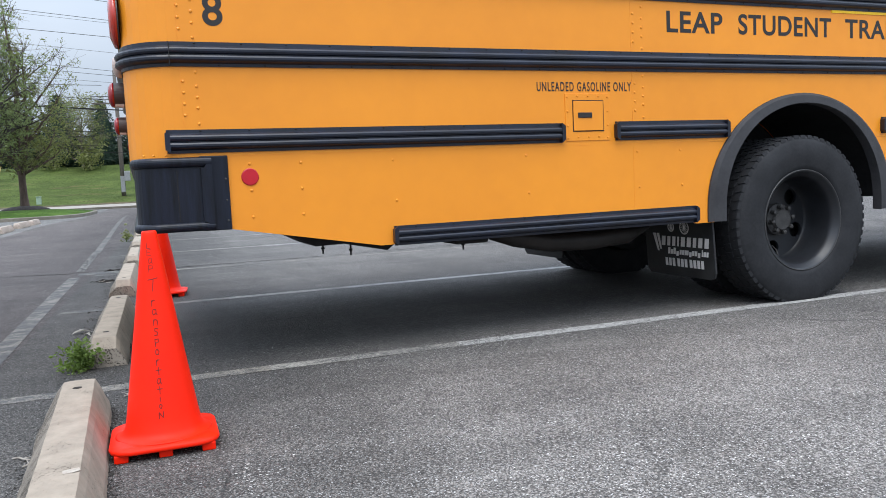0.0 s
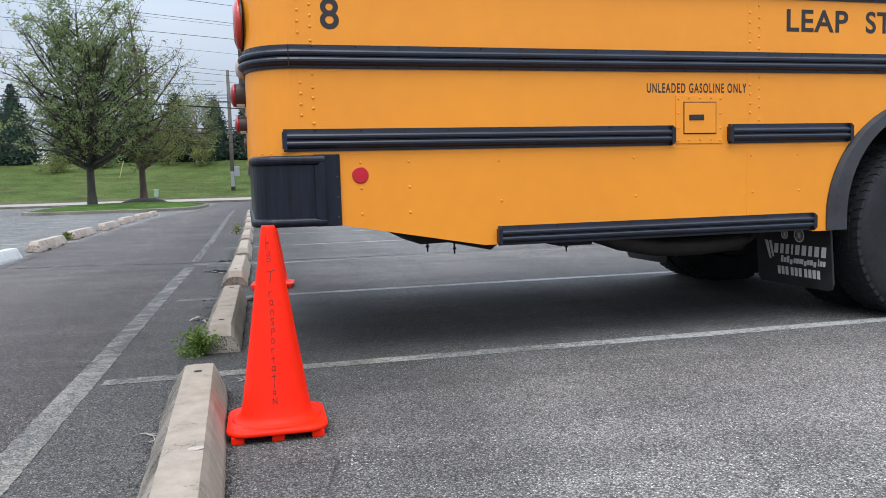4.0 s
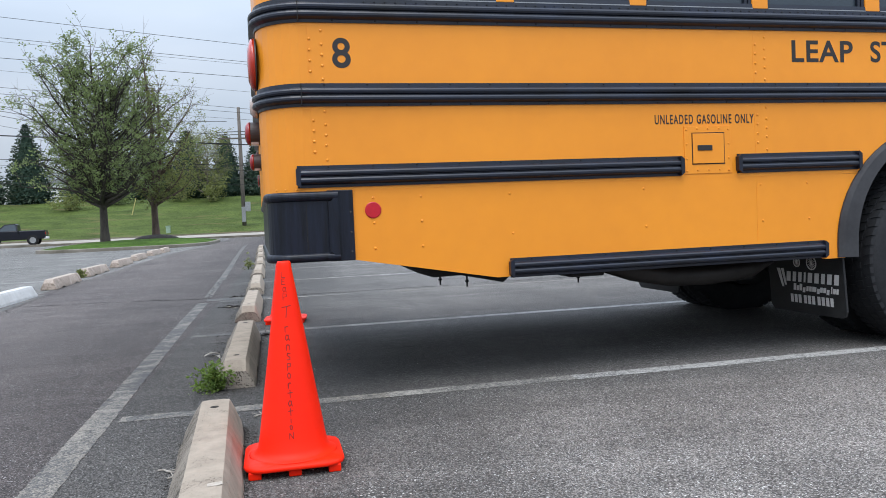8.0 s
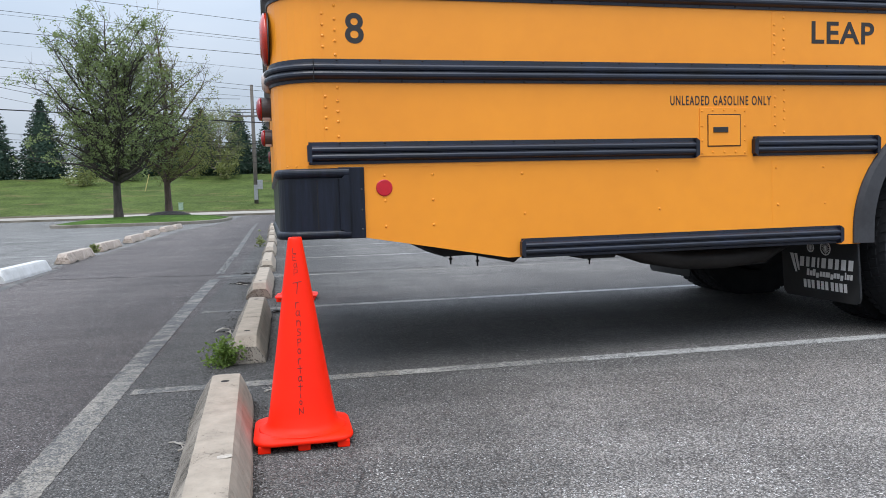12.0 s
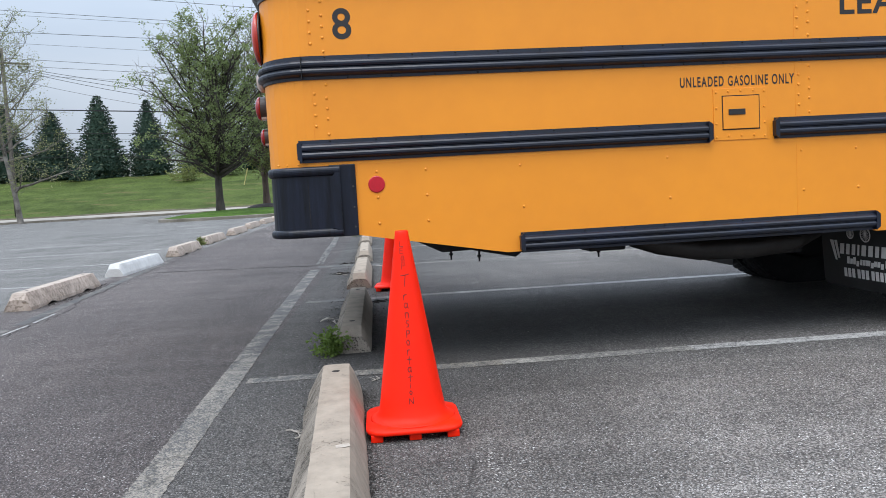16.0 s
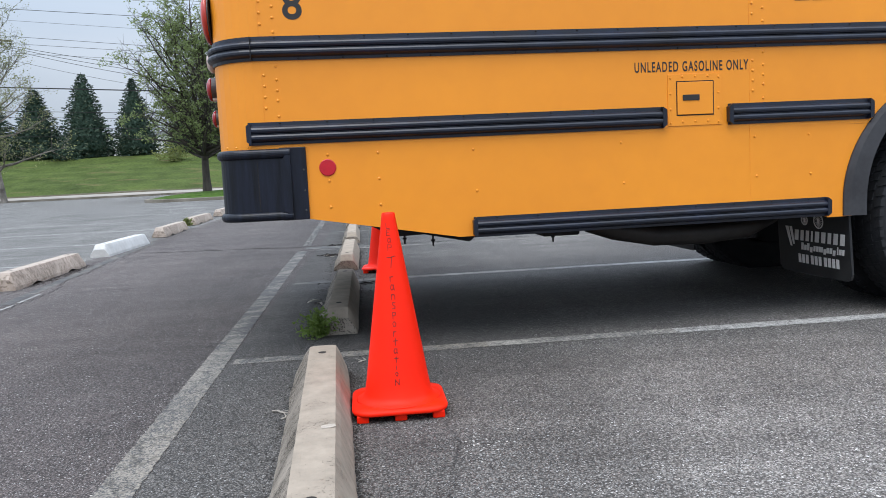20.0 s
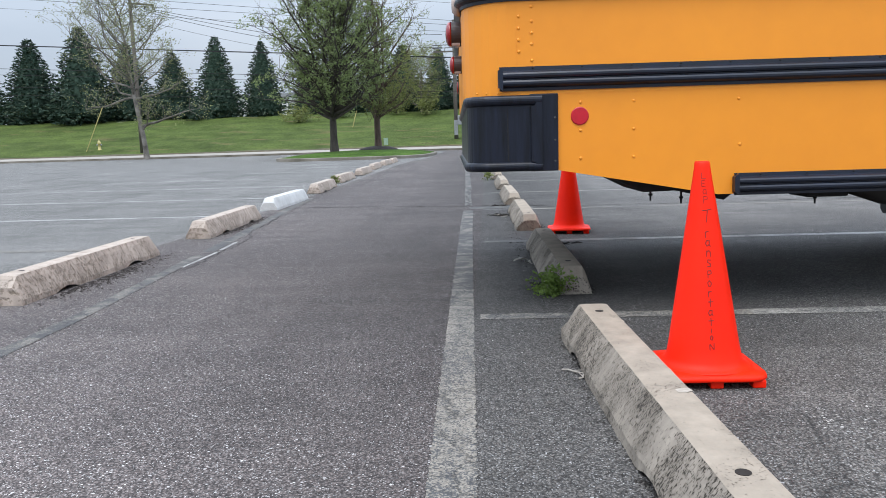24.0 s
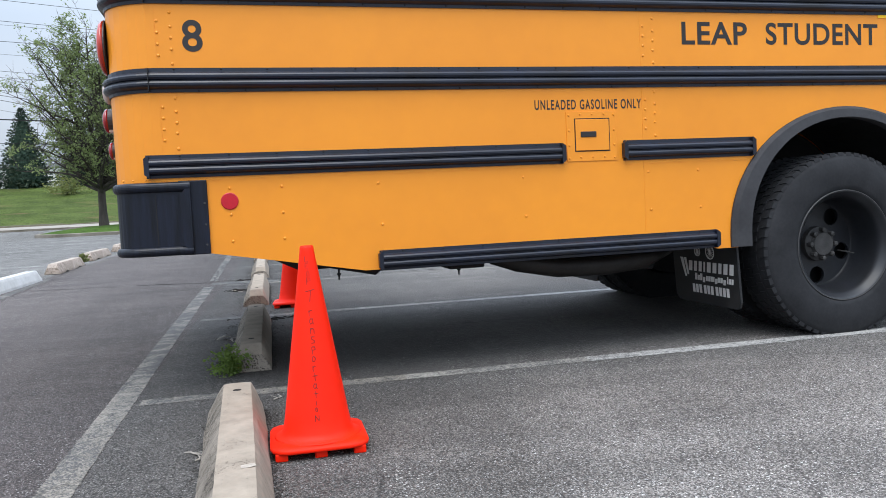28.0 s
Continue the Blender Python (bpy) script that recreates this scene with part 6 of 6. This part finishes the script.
p1, x1, y1, z1 = utility_pole(-0.469, 66, 13.9, "tall weathered wooden utility pole", [])
bm = bmesh.new()
prism(bm, [(-0.15, 12.62), (2.15, 12.40), (2.17, 12.54), (-0.15, 12.76)], 1, -0.26, -0.13)
part("cross_arm", bm, M_WOOD, p1, "grey timber arm carrying the wires to one side")
bm = bmesh.new()
tube(bm, [(0.10, -0.15, 11.75), (1.15, -0.2, 12.45)], 0.03, 6)
part("brace", bm, M_GREY, p1)
for q, h in ((0.55, 12.40), (1.35, 12.32), (2.05, 12.26)):
    bm = bmesh.new()
    lathe(bm, [(0.03, 0.10), (0.09, 0.06), (0.05, 0.02), (0.09, -0.03), (0.05, -0.07), (0.08, -0.12), (0.02, -0.16)], 10, "z", (q, -0.2, h))
    part("insulator", bm, M_UNDER, p1)
bm = bmesh.new()
lathe(bm, [(0.16, 12.95), (0.17, 13.05), (0.17, 13.75), (0.10, 13.85)], 14, "z", (-0.12, -0.30, 0))
part("pole_cap", bm, M_UNDER, p1, "dark fitting at the pole's head")
p2, x2, y2, z2 = utility_pole(-0.0500, 67.5, 10.2, "grey wooden utility pole with a meter box", [(7.55, 1.8)])
for h in (7.85, 8.1):
    bm = bmesh.new()
    tube(bm, [(-1.9, -0.1, h), (1.9, -0.1, h + 0.05)], 0.03, 5)
    part("line_bracket", bm, M_WIRE, p2)
bm = bmesh.new()
box(bm, 0.16, 0.60, -0.5, -0.2, 1.3, 2.1, 0.02)
part("meter_box", bm, M_GREY, p2)
bm = bmesh.new()
box(bm, -0.16, 0.16, -0.26, -0.18, 0.4, 1.7, 0.02)
part("conduit_guard", bm, M_GREY, p2)


def wire(name, a, b, sag, r, label):
    bm = bmesh.new()
    a, b = Vector(a), Vector(b)
    n = 18
    tube(bm, [a.lerp(b, i / n) - Vector((0, 0, 4 * sag * (i / n) * (1 - i / n))) for i in range(n + 1)], r, 4)
    tagged(part(name, bm, M_WIRE), label, "power line", "power lines across the sky")


D = 66.0
for a, b, r in ((0.2314, -0.1165, 0.016), (0.2104, -0.105, 0.016), (0.2075, -0.100, 0.010), (0.1917, -0.0886, 0.018), (0.173, -0.10, 0.010), (0.151, -0.1064, 0.014), (0.146, -0.098, 0.014), (0.138, -0.09, 0.010), (0.1074, -0.0638, 0.045), (0.081, -0.058, 0.02), (0.075, -0.055, 0.014), (0.0655, -0.045, 0.014), (0.058, -0.04, 0.012)):
    x0, x1w, r = -150.0, 60.0, r * 1.3
    f = lambda x: 0.83 + D * a + (x - EYE_X) * b
    wire("power_line", (x0, EYE_Y + D, f(x0)), (x1w, EYE_Y + D, f(x1w)), 0.4, r, "dark overhead power line")
for q, h, e, r in ((2.05, 12.1, 9.0, 0.014), (1.35, 12.15, 7.9, 0.014), (0.55, 12.2, 7.0, 0.014), (0.2, 11.5, 6.2, 0.010)):
    wire("service_line", (x1 + q, y1 - 0.2, z1 + h), (x2 - 1.0, y2 - 0.1, z2 + e), 0.7, r * 1.7, "service wire between two poles")


def guy(x, y, x_top, z_top):
    bm = bmesh.new()
    z = ground_z(y)
    tube(bm, [(x, y, z), (x + (x_top - x) * 0.33, y, z + (z_top - z) * 0.33)], 0.038, 8)
    tagged(part("guy_guard", bm, M_HYDRANT), "yellow plastic guard on a guy wire", "guy wire")
    bm = bmesh.new()
    tube(bm, [(x + (x_top - x) * 0.33, y, z + (z_top - z) * 0.33), (x_top, y, z_top)], 0.012, 5)
    tagged(part("guy_wire", bm, M_WIRE), "thin steel guy wire from a pole", "guy wire")


xg, yg = far(-0.546, 67)
guy(xg, yg, x1, z1 + 12)
xg, yg = far(-0.184, 74.5)
guy(xg, yg, xg + 1.3, 7.2)


def hydrant():
    x, y = far(-0.527, 67.5)
    root = empty("fire_hydrant", "pale yellow fire hydrant on the grass", "fire hydrant", m=pose(x, y, ground_z(y) + 0.04))
    bm = bmesh.new()
    lathe(bm, [(0.20, 0), (0.20, 0.06), (0.13, 0.08), (0.13, 0.55), (0.17, 0.57), (0.17, 0.63), (0.15, 0.66), (0.11, 0.80), (0.04, 0.86), (0.04, 0.94), (0.001, 0.94)], 20, "z")
    part("barrel", bm, M_HYDRANT, root, smooth=True)
    for s in (-1, 1):
        bm = bmesh.new()
        lathe(bm, [(0.075, 0.1 * s), (0.075, 0.22 * s), (0.03, 0.26 * s)], 14, "x", (0, 0, 0.48))
        part("outlet", bm, M_GREY, root)


hydrant()


def utility_box():
    x, y = far(-0.1425, 66)
    root = empty("utility_box", "pale green utility pedestal on the grass", "utility box", m=pose(x, y, ground_z(y)))
    bm = bmesh.new()
    box(bm, -0.17, 0.17, -0.16, 0.16, 0, 0.60, 0.03)
    part("cabinet", bm, M_GREENBOX, root)
    bm = bmesh.new()
    box(bm, -0.19, 0.19, -0.18, 0.18, 0.60, 0.66, 0.02)
    part("lid", bm, M_GREENBOX, root)


utility_box()


def mesh_fence():
    root = empty("mesh_fence", "dark green windscreen fence on steel posts", "fence")
    y = EYE_Y + 90
    for i in range(17):
        x = -10.1 + 2.6 * i
        bm = bmesh.new()
        tube(bm, [(x, y, 4.1), (x, y, 6.4)], 0.05, 8)
        part("post", bm, M_GREY, root)
        if i < 16:
            bm = bmesh.new()
            box(bm, x + 0.05, x + 2.55, y - 0.01, y + 0.01, 4.35, 6.3)
            part("screen", bm, M_FENCE, root)
    bm = bmesh.new()
    tube(bm, [(-10.1, y, 6.38), (-7.5 + 39, y, 6.38)], 0.03, 6)
    part("top_rail", bm, M_GREY, root)


mesh_fence()


def rail_fence():
    root = empty("rail_fence", "white rail fence on top of the bank", "fence")
    y = EYE_Y + 92
    for i in range(26):
        x = -62 + 2.2 * i
        bm = bmesh.new()
        box(bm, x - 0.07, x + 0.07, y - 0.07, y + 0.07, 4.2, 5.9, 0.01)
        part("post", bm, M_WHITE, root)
    for z in (4.8, 5.2, 5.65):
        bm = bmesh.new()
        box(bm, -62, -7, y - 0.12, y - 0.07, z - 0.06, z + 0.06)
        part("rail", bm, M_WHITE, root)


rail_fence()


def building():
    root = empty("warehouse", "long pale flat-roofed building beyond the trees", "building")
    y = EYE_Y + 140
    bm = bmesh.new()
    box(bm, -110, 10, y, y + 30, 4.15, 9.8)
    part("wall", bm, M_BUILD, root)
    bm = bmesh.new()
    box(bm, -110.4, 10.4, y - 0.4, y + 30.4, 9.8, 10.4)
    part("roof_edge", bm, M_GREY, root)
    for i in range(18):
        bm = bmesh.new()
        box(bm, -106 + 6.3 * i, -102.6 + 6.3 * i, y - 0.06, y, 6.6, 8.2)
        part("window", bm, M_GLASS, root)


building()


# ---------------------------------------------------------------- passing vehicles
def road_wheel(root, x, y, r, s, rim):
    w = new("wheel")
    w.parent = root
    w.location = (x, y, r)
    bm = bmesh.new()
    lathe(bm, [(r * 0.62, -0.1), (r * 0.9, -0.11), (r, -0.07), (r, 0.07), (r * 0.9, 0.11), (r * 0.62, 0.1)], 26, "y", close=True)
    part("tyre", bm, M_RUBBER, w)
    bm = bmesh.new()
    lathe(bm, [(r * 0.66, s * 0.095), (r * 0.60, s * 0.112), (r * 0.2, s * 0.085), (0.001, s * 0.10)], 20, "y")
    part("rim", bm, rim, w, "silver rim" if rim is M_GREY else "dark alloy rim")


def vehicle(name, label, category, side, paint, cabin, width, wheels, r, extra):
    """Heads towards -x. side: closed outline of the body in x and z; cabin: its glass house."""
    root = empty(name, label, category)
    bm = bmesh.new()
    prism(bm, side, 1, -width / 2, width / 2)
    es = [e for e in bm.edges if abs(e.verts[0].co.y - e.verts[1].co.y) < 1e-6]
    bmesh.ops.bevel(bm, geom=es, offset=0.06, segments=2, affect="EDGES", profile=0.5)
    part("body", bm, paint, root)
    bm = bmesh.new()
    n = len(cabin)
    lo, hi = [], []
    for x, z in cabin:
        k = width / 2 - 0.05 - 0.16 * max(0, (z - 0.95) / 0.6)
        lo.append(bm.verts.new((x, -k, z)))
        hi.append(bm.verts.new((x, k, z)))
    bm.faces.new(lo)
    bm.faces.new(hi[::-1])
    for i in range(n):
        j = (i + 1) % n
        bm.faces.new((lo[i], lo[j], hi[j], hi[i]))
    part("cabin", bm, paint, root)
    for s in (-1, 1):
        for pts in extra["glass"]:
            bm = bmesh.new()
            ring = []
            for off in (0.0, 0.012):
                for x, z in pts:
                    k = width / 2 - 0.05 - 0.16 * max(0, (z - 0.95) / 0.6) + off
                    ring.append(bm.verts.new((x, s * k, z)))
            m = len(pts)
            bm.faces.new(ring[:m])
            bm.faces.new(ring[m:])
            for i in range(m):
                j = (i + 1) % m
                bm.faces.new((ring[i], ring[j], ring[m + j], ring[m + i]))
            part("side_window", bm, M_GLASS, root)
        for x in wheels:
            road_wheel(root, x, s * (width / 2 - 0.085), r, s, extra["rim"])
            bm = bmesh.new()
            lathe(bm, [(r + 0.055, s * (width / 2 - 0.2)), (r + 0.055, s * (width / 2 + 0.006)), (r + 0.005, s * (width / 2 + 0.006)), (r + 0.005, s * (width / 2 - 0.2))], 24, "y", (x, 0, r + 0.01), True)
            part("wheel_arch", bm, M_UNDER, root)
        bm = bmesh.new()
        box(bm, extra["lamp"][0] - 0.02, extra["lamp"][0] + 0.16, s * (width / 2 - 0.2) - 0.17, s * (width / 2 - 0.2) + 0.17, extra["lamp"][1], extra["lamp"][1] + 0.14, 0.02)
        part("headlamp", bm, M_LAMP_GLASS, root)
        bm = bmesh.new()
        box(bm, extra["tail"][0] - 0.12, extra["tail"][0] + 0.02, s * (width / 2 - 0.14) - 0.12, s * (width / 2 - 0.14) + 0.12, extra["tail"][1], extra["tail"][1] + 0.2, 0.02)
        part("tail_lamp", bm, M_LENS, root)
    bm = bmesh.new()
    a, b = extra["screen"]
    q = lambda z: width / 2 - 0.10 - 0.16 * max(0, (z - 0.95) / 0.6)
    vs = [bm.verts.new(p) for p in ((a[0] - 0.012, -q(a[1]), a[1]), (a[0] - 0.012, q(a[1]), a[1]), (b[0] - 0.012, q(b[1]), b[1]), (b[0] - 0.012, -q(b[1]), b[1]))]
    bm.faces.new(vs)
    bmesh.ops.solidify(bm, geom=bm.faces[:], thickness=0.008)
    part("windshield", bm, M_GLASS, root)
    bm = bmesh.new()
    box(bm, extra["bumper"][0], extra["bumper"][0] + 0.18, -width / 2 + 0.02, width / 2 - 0.02, extra["bumper"][1], extra["bumper"][1] + 0.2, 0.04)
    part("front_bumper", bm, extra["chrome"], root)
    bm = bmesh.new()
    box(bm, extra["tail"][0] - 0.14, extra["tail"][0] + 0.05, -width / 2 + 0.03, width / 2 - 0.03, 0.42, 0.60, 0.04)
    part("rear_bumper", bm, extra["chrome"], root)
    return root


truck = vehicle("pickup_truck", "dark blue regular-cab pickup truck driving along the street", "pickup truck",
                [(-2.30, 0.45), (-2.33, 0.85), (-2.25, 0.98), (-1.15, 1.08), (0.42, 1.08), (0.46, 0.62), (0.48, 0.62), (0.48, 1.10), (2.30, 1.10), (2.33, 0.50), (2.0, 0.42), (-2.0, 0.38)], M_TRUCK,
                [(-1.15, 1.04), (-0.45, 1.62), (0.22, 1.65), (0.40, 1.55), (0.42, 1.04)], 1.72, (-1.42, 1.42), 0.35,
                {"glass": [[(-0.92, 1.10), (-0.40, 1.55), (0.16, 1.58), (0.28, 1.50), (0.30, 1.10)]], "lamp": (-2.33, 0.78), "tail": (2.33, 0.75), "screen": ((-1.10, 1.10), (-0.50, 1.58)), "bumper": (-2.45, 0.42), "chrome": M_WHITE, "rim": M_GREY})
sedan = vehicle("sedan_car", "silver grey four-door sedan driving along the street", "car",
                [(-2.30, 0.35), (-2.34, 0.62), (-2.15, 0.80), (-1.10, 0.96), (1.70, 1.00), (2.25, 0.96), (2.34, 0.70), (2.30, 0.38), (1.9, 0.26), (-1.9, 0.24)], M_CAR,
                [(-1.25, 0.92), (-0.45, 1.38), (0.20, 1.45), (0.80, 1.40), (1.85, 0.97)], 1.78, (-1.40, 1.38), 0.33,
                {"glass": [[(-0.95, 0.98), (-0.40, 1.31), (0.10, 1.37), (0.12, 0.98)], [(0.20, 0.98), (0.18, 1.37), (0.75, 1.33), (1.35, 1.04)]], "lamp": (-2.30, 0.66), "tail": (2.32, 0.78), "screen": ((-1.20, 0.98), (-0.52, 1.34)), "bumper": (-2.37, 0.32), "chrome": M_CAR, "rim": M_RIM})


truck.scale = (0.89, 0.91, 0.89)
sedan.scale = (0.89, 0.92, 0.88)


# ---------------------------------------------------------------- small litter on the asphalt
def twig(x, y, turn, length, seed):
    rnd = random.Random(seed)
    bm = bmesh.new()
    p, pts = Vector((0, 0, 0.006)), []
    for i in range(6):
        pts.append(p.copy())
        p = p + Vector((length / 5, rnd.uniform(-0.015, 0.015), rnd.uniform(-0.002, 0.004)))
    tube(bm, pts, [0.0035, 0.0035, 0.003, 0.003, 0.002, 0.0015], 5)
    tube(bm, [pts[2], pts[2] + Vector((0.03, 0.035, 0.004))], [0.0022, 0.001], 4)
    ob = part("twig", bm, M_STICK)
    ob.matrix_basis = pose(x, y, 0.0, 0, 0, turn)
    tagged(ob, "dry brown twig lying on the asphalt", "twig")


for i, (x, y, t, l) in enumerate(((-0.170, -0.297, -49, 0.10), (-0.125, -0.40, 60, 0.06), (-0.36, 5.2, 10, 0.10), (-0.28, 5.1, -40, 0.09), (0.13, 0.35, 80, 0.08))):
    twig(x, y, t, l, i)


def dead_leaf(x, y, turn, size):
    """A curled dry leaf: a bent blade with raised edges and a stalk."""
    bm = bmesh.new()
    rows = []
    for i in range(7):
        f = i / 6
        w = size * 0.42 * math.sin(math.pi * (0.08 + 0.88 * f)) * (1.15 if i % 2 else 0.85)
        rows.append([bm.verts.new((size * (f - 0.5) * 2, s * w, 0.004 + 0.35 * w * abs(s) + 0.012 * math.sin(3 * f))) for s in (-1, -0.5, 0, 0.5, 1)])
    for a, b in zip(rows, rows[1:]):
        for i in range(4):
            bm.faces.new((a[i], a[i + 1], b[i + 1], b[i]))
    bmesh.ops.solidify(bm, geom=bm.faces[:], thickness=0.0008)
    tube(bm, [(size, 0, 0.006), (size * 1.5, size * 0.1, 0.004)], [0.0016, 0.001], 4)
    ob = part("dead_leaf", bm, M_CHIP)
    ob.matrix_basis = pose(x, y, 0, 0, 0, turn)
    tagged(ob, "curled pale dead leaf beside a wheel stop", "leaf")


dead_leaf(-0.205, 2.12, 20, 0.055)
dead_leaf(-0.165, 2.02, -60, 0.035)


def debris(x, y, r, count, seed):
    """A scatter of dark curled scraps of bark and leaf."""
    rnd = random.Random(seed)
    bm = bmesh.new()
    for _ in range(count):
        a, q = rnd.uniform(0, 6.28), r * math.sqrt(rnd.random())
        c, d = Vector((q * math.cos(a), q * 0.7 * math.sin(a), 0.006)), Vector((rnd.uniform(-1, 1), rnd.uniform(-1, 1), 0)).normalized()
        l, side = rnd.uniform(0.02, 0.05), Vector((-d.y, d.x, 0)) * rnd.uniform(-0.015, 0.015)
        tube(bm, [c - d * l, c + side + Vector((0, 0, rnd.uniform(0.002, 0.012))), c + d * l], [0.002, rnd.uniform(0.004, 0.007), 0.002], 5)
    ob = part("leaf_scraps", bm, M_HOLE)
    ob.matrix_basis = pose(x, y, 0)
    tagged(ob, "small heap of dark leaf and bark scraps on asphalt", "debris", kind="stuff")


debris(-0.325, 5.2, 0.13, 22, 4)
debris(-0.30, 6.4, 0.10, 9, 5)
debris(-0.12, 1.25, 0.08, 10, 6)
debris(0.17, 2.9, 0.10, 14, 7)


def pebbles():
    """Grit and leaf scraps gathered along the stops."""
    rnd = random.Random(77)
    vs, fs = [], []
    for k in range(900):
        y = rnd.uniform(-1.6, 9.0)
        x = rnd.choice((0.13, -0.13)) + rnd.gauss(0, 0.035) - 0.02 * y
        s = rnd.uniform(0.002, 0.006) * (1.4 if y > 2 else 1)
        b = len(vs)
        a = rnd.uniform(0, 6.28)
        for i in range(4):
            vs.append((x + s * math.cos(a + i * 1.57) * rnd.uniform(0.6, 1.2), y + s * math.sin(a + i * 1.57) * rnd.uniform(0.6, 1.2), 0.001))
        vs.append((x, y, 0.001 + s * rnd.uniform(0.6, 1.1)))
        fs += [(b + i, b + (i + 1) % 4, b + 4) for i in range(4)]
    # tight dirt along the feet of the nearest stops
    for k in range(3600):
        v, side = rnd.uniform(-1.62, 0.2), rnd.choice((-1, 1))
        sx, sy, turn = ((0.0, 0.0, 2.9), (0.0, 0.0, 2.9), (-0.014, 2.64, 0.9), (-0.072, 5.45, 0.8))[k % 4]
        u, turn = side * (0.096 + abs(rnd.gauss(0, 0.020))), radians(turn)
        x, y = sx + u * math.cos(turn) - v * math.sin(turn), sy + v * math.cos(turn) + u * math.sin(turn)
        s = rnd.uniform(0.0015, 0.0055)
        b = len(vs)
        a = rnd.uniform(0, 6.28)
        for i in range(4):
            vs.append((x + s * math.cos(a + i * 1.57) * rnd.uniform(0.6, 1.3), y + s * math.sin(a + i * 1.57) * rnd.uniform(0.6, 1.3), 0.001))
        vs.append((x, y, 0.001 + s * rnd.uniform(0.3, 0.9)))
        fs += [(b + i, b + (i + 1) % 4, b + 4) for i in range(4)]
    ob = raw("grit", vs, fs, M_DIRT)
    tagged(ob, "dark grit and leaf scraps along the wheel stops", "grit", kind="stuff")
    vs, fs = [], []
    for k in range(2600):
        y = rnd.choice((1.6, 2.1, 4.3, 4.8, 5.2, 9.8)) + rnd.gauss(0, 0.30)
        x = -3.03 - 0.03 * (y - 2.6) + 0.115 + abs(rnd.gauss(0, 0.075))
        s = rnd.uniform(0.003, 0.011)
        b = len(vs)
        a = rnd.uniform(0, 6.28)
        for i in range(4):
            vs.append((x + s * math.cos(a + i * 1.57) * rnd.uniform(0.4, 1.3), y + s * math.sin(a + i * 1.57) * rnd.uniform(0.4, 1.3), 0.001))
        vs.append((x, y, 0.001 + s * rnd.uniform(0.2, 0.8)))
        fs += [(b + i, b + (i + 1) % 4, b + 4) for i in range(4)]
    tagged(raw("leaf_litter", vs, fs, M_MULCH), "dark dry leaf scraps along the far wheel stops", "leaf litter", kind="stuff")
    vs, fs = [], []
    for k in range(700):
        x, y = rnd.uniform(-2.4, 4.5), rnd.uniform(-2.6, 6)
        s = rnd.uniform(0.0015, 0.004) * (1.6 if rnd.random() < 0.06 else 1)
        b = len(vs)
        a = rnd.uniform(0, 6.28)
        for i in range(4):
            vs.append((x + s * math.cos(a + i * 1.57), y + s * math.sin(a + i * 1.57), 0.0005))
        vs.append((x, y, 0.0005 + s * 0.5))
        fs += [(b + i, b + (i + 1) % 4, b + 4) for i in range(4)]
    # a rubbed chalk spot: flakes that thin out round it
    for k in range(70):
        x, y = 0.505 + rnd.gauss(0, 0.028) + 0.1 * rnd.random() ** 3, -0.80 + rnd.gauss(0, 0.075)
        s, b, a = rnd.uniform(0.001, 0.0032), len(vs), rnd.uniform(0, 6.28)
        for i in range(4):
            vs.append((x + s * 1.6 * math.cos(a + i * 1.57), y + s * math.sin(a + i * 1.57), 0.0008))
        vs.append((x, y, 0.0012))
        fs += [(b + i, b + (i + 1) % 4, b + 4) for i in range(4)]
    ob = raw("gravel_specks", vs, fs, M_LITTER)
    tagged(ob, "tiny pale stones scattered on the asphalt", "gravel", kind="stuff")


pebbles()


# ---------------------------------------------------------------- what moves
BUS_ROWS = [(0, 0.714, 0.527, 1.95), (11.5, 0.714, 0.526, 1.95), (12, 0.709, 0.516, 2.10), (12.5, 0.699, 0.508, 2.25), (14.5, 0.575, 0.512, 2.32), (15, 0.462, 0.512, 2.28), (15.5, 0.333, 0.509, 2.38),
            (16, 0.203, 0.502, 2.52), (16.5, 0.122, 0.496, 2.72), (17, 0.075, 0.490, 2.92), (17.5, 0.046, 0.488, 3.00), (18, 0.043, 0.487, 3.03), (20, 0.039, 0.486, 3.03), (20.5, 0.006, 0.490, 2.85), (21, -0.009, 0.498, 2.55), (21.5, -0.010, 0.499, 2.47), (28, -0.013, 0.500, 2.47)]


def motions():
    walk(bus, [(t, pose(x, y, 0, 0, 0, turn)) for t, x, y, turn in BUS_ROWS])
    for w in WHEELS:
        at = tuple(w.location)
        walk(w, [(t, pose(*at, 0, -math.degrees((BUS_ROWS[0][1] - x) / 0.52), 0)) for t, x, y, turn in BUS_ROWS])
    sy = EYE_Y + 55.5
    tx = lambda t: EYE_X - 0.168 * 58.5 - 16.9 * (t - 7.5)
    ty = lambda t: EYE_Y + 58.5 - 2.6 * max(-0.6, min(0.8, t - 7.5))
    walk(truck, [(t, pose(tx(t), ty(t), ground_z(ty(t)), 0, 0, 9)) for t in (0, 3, 6, 6.5, 6.9, 7.2, 7.5, 7.8, 8.1, 8.3, 10, 20, 28)])
    sx = lambda t: 0.22 - 0.2575 * 55.5 - 2.25 + 19.5 * (t - 27.5)
    walk(sedan, [(t, pose(sx(t), sy, ground_z(sy), 0, 0, 180)) for t in (0, 10, 20, 25, 26, 26.5, 27, 27.5, 28)])


motions()
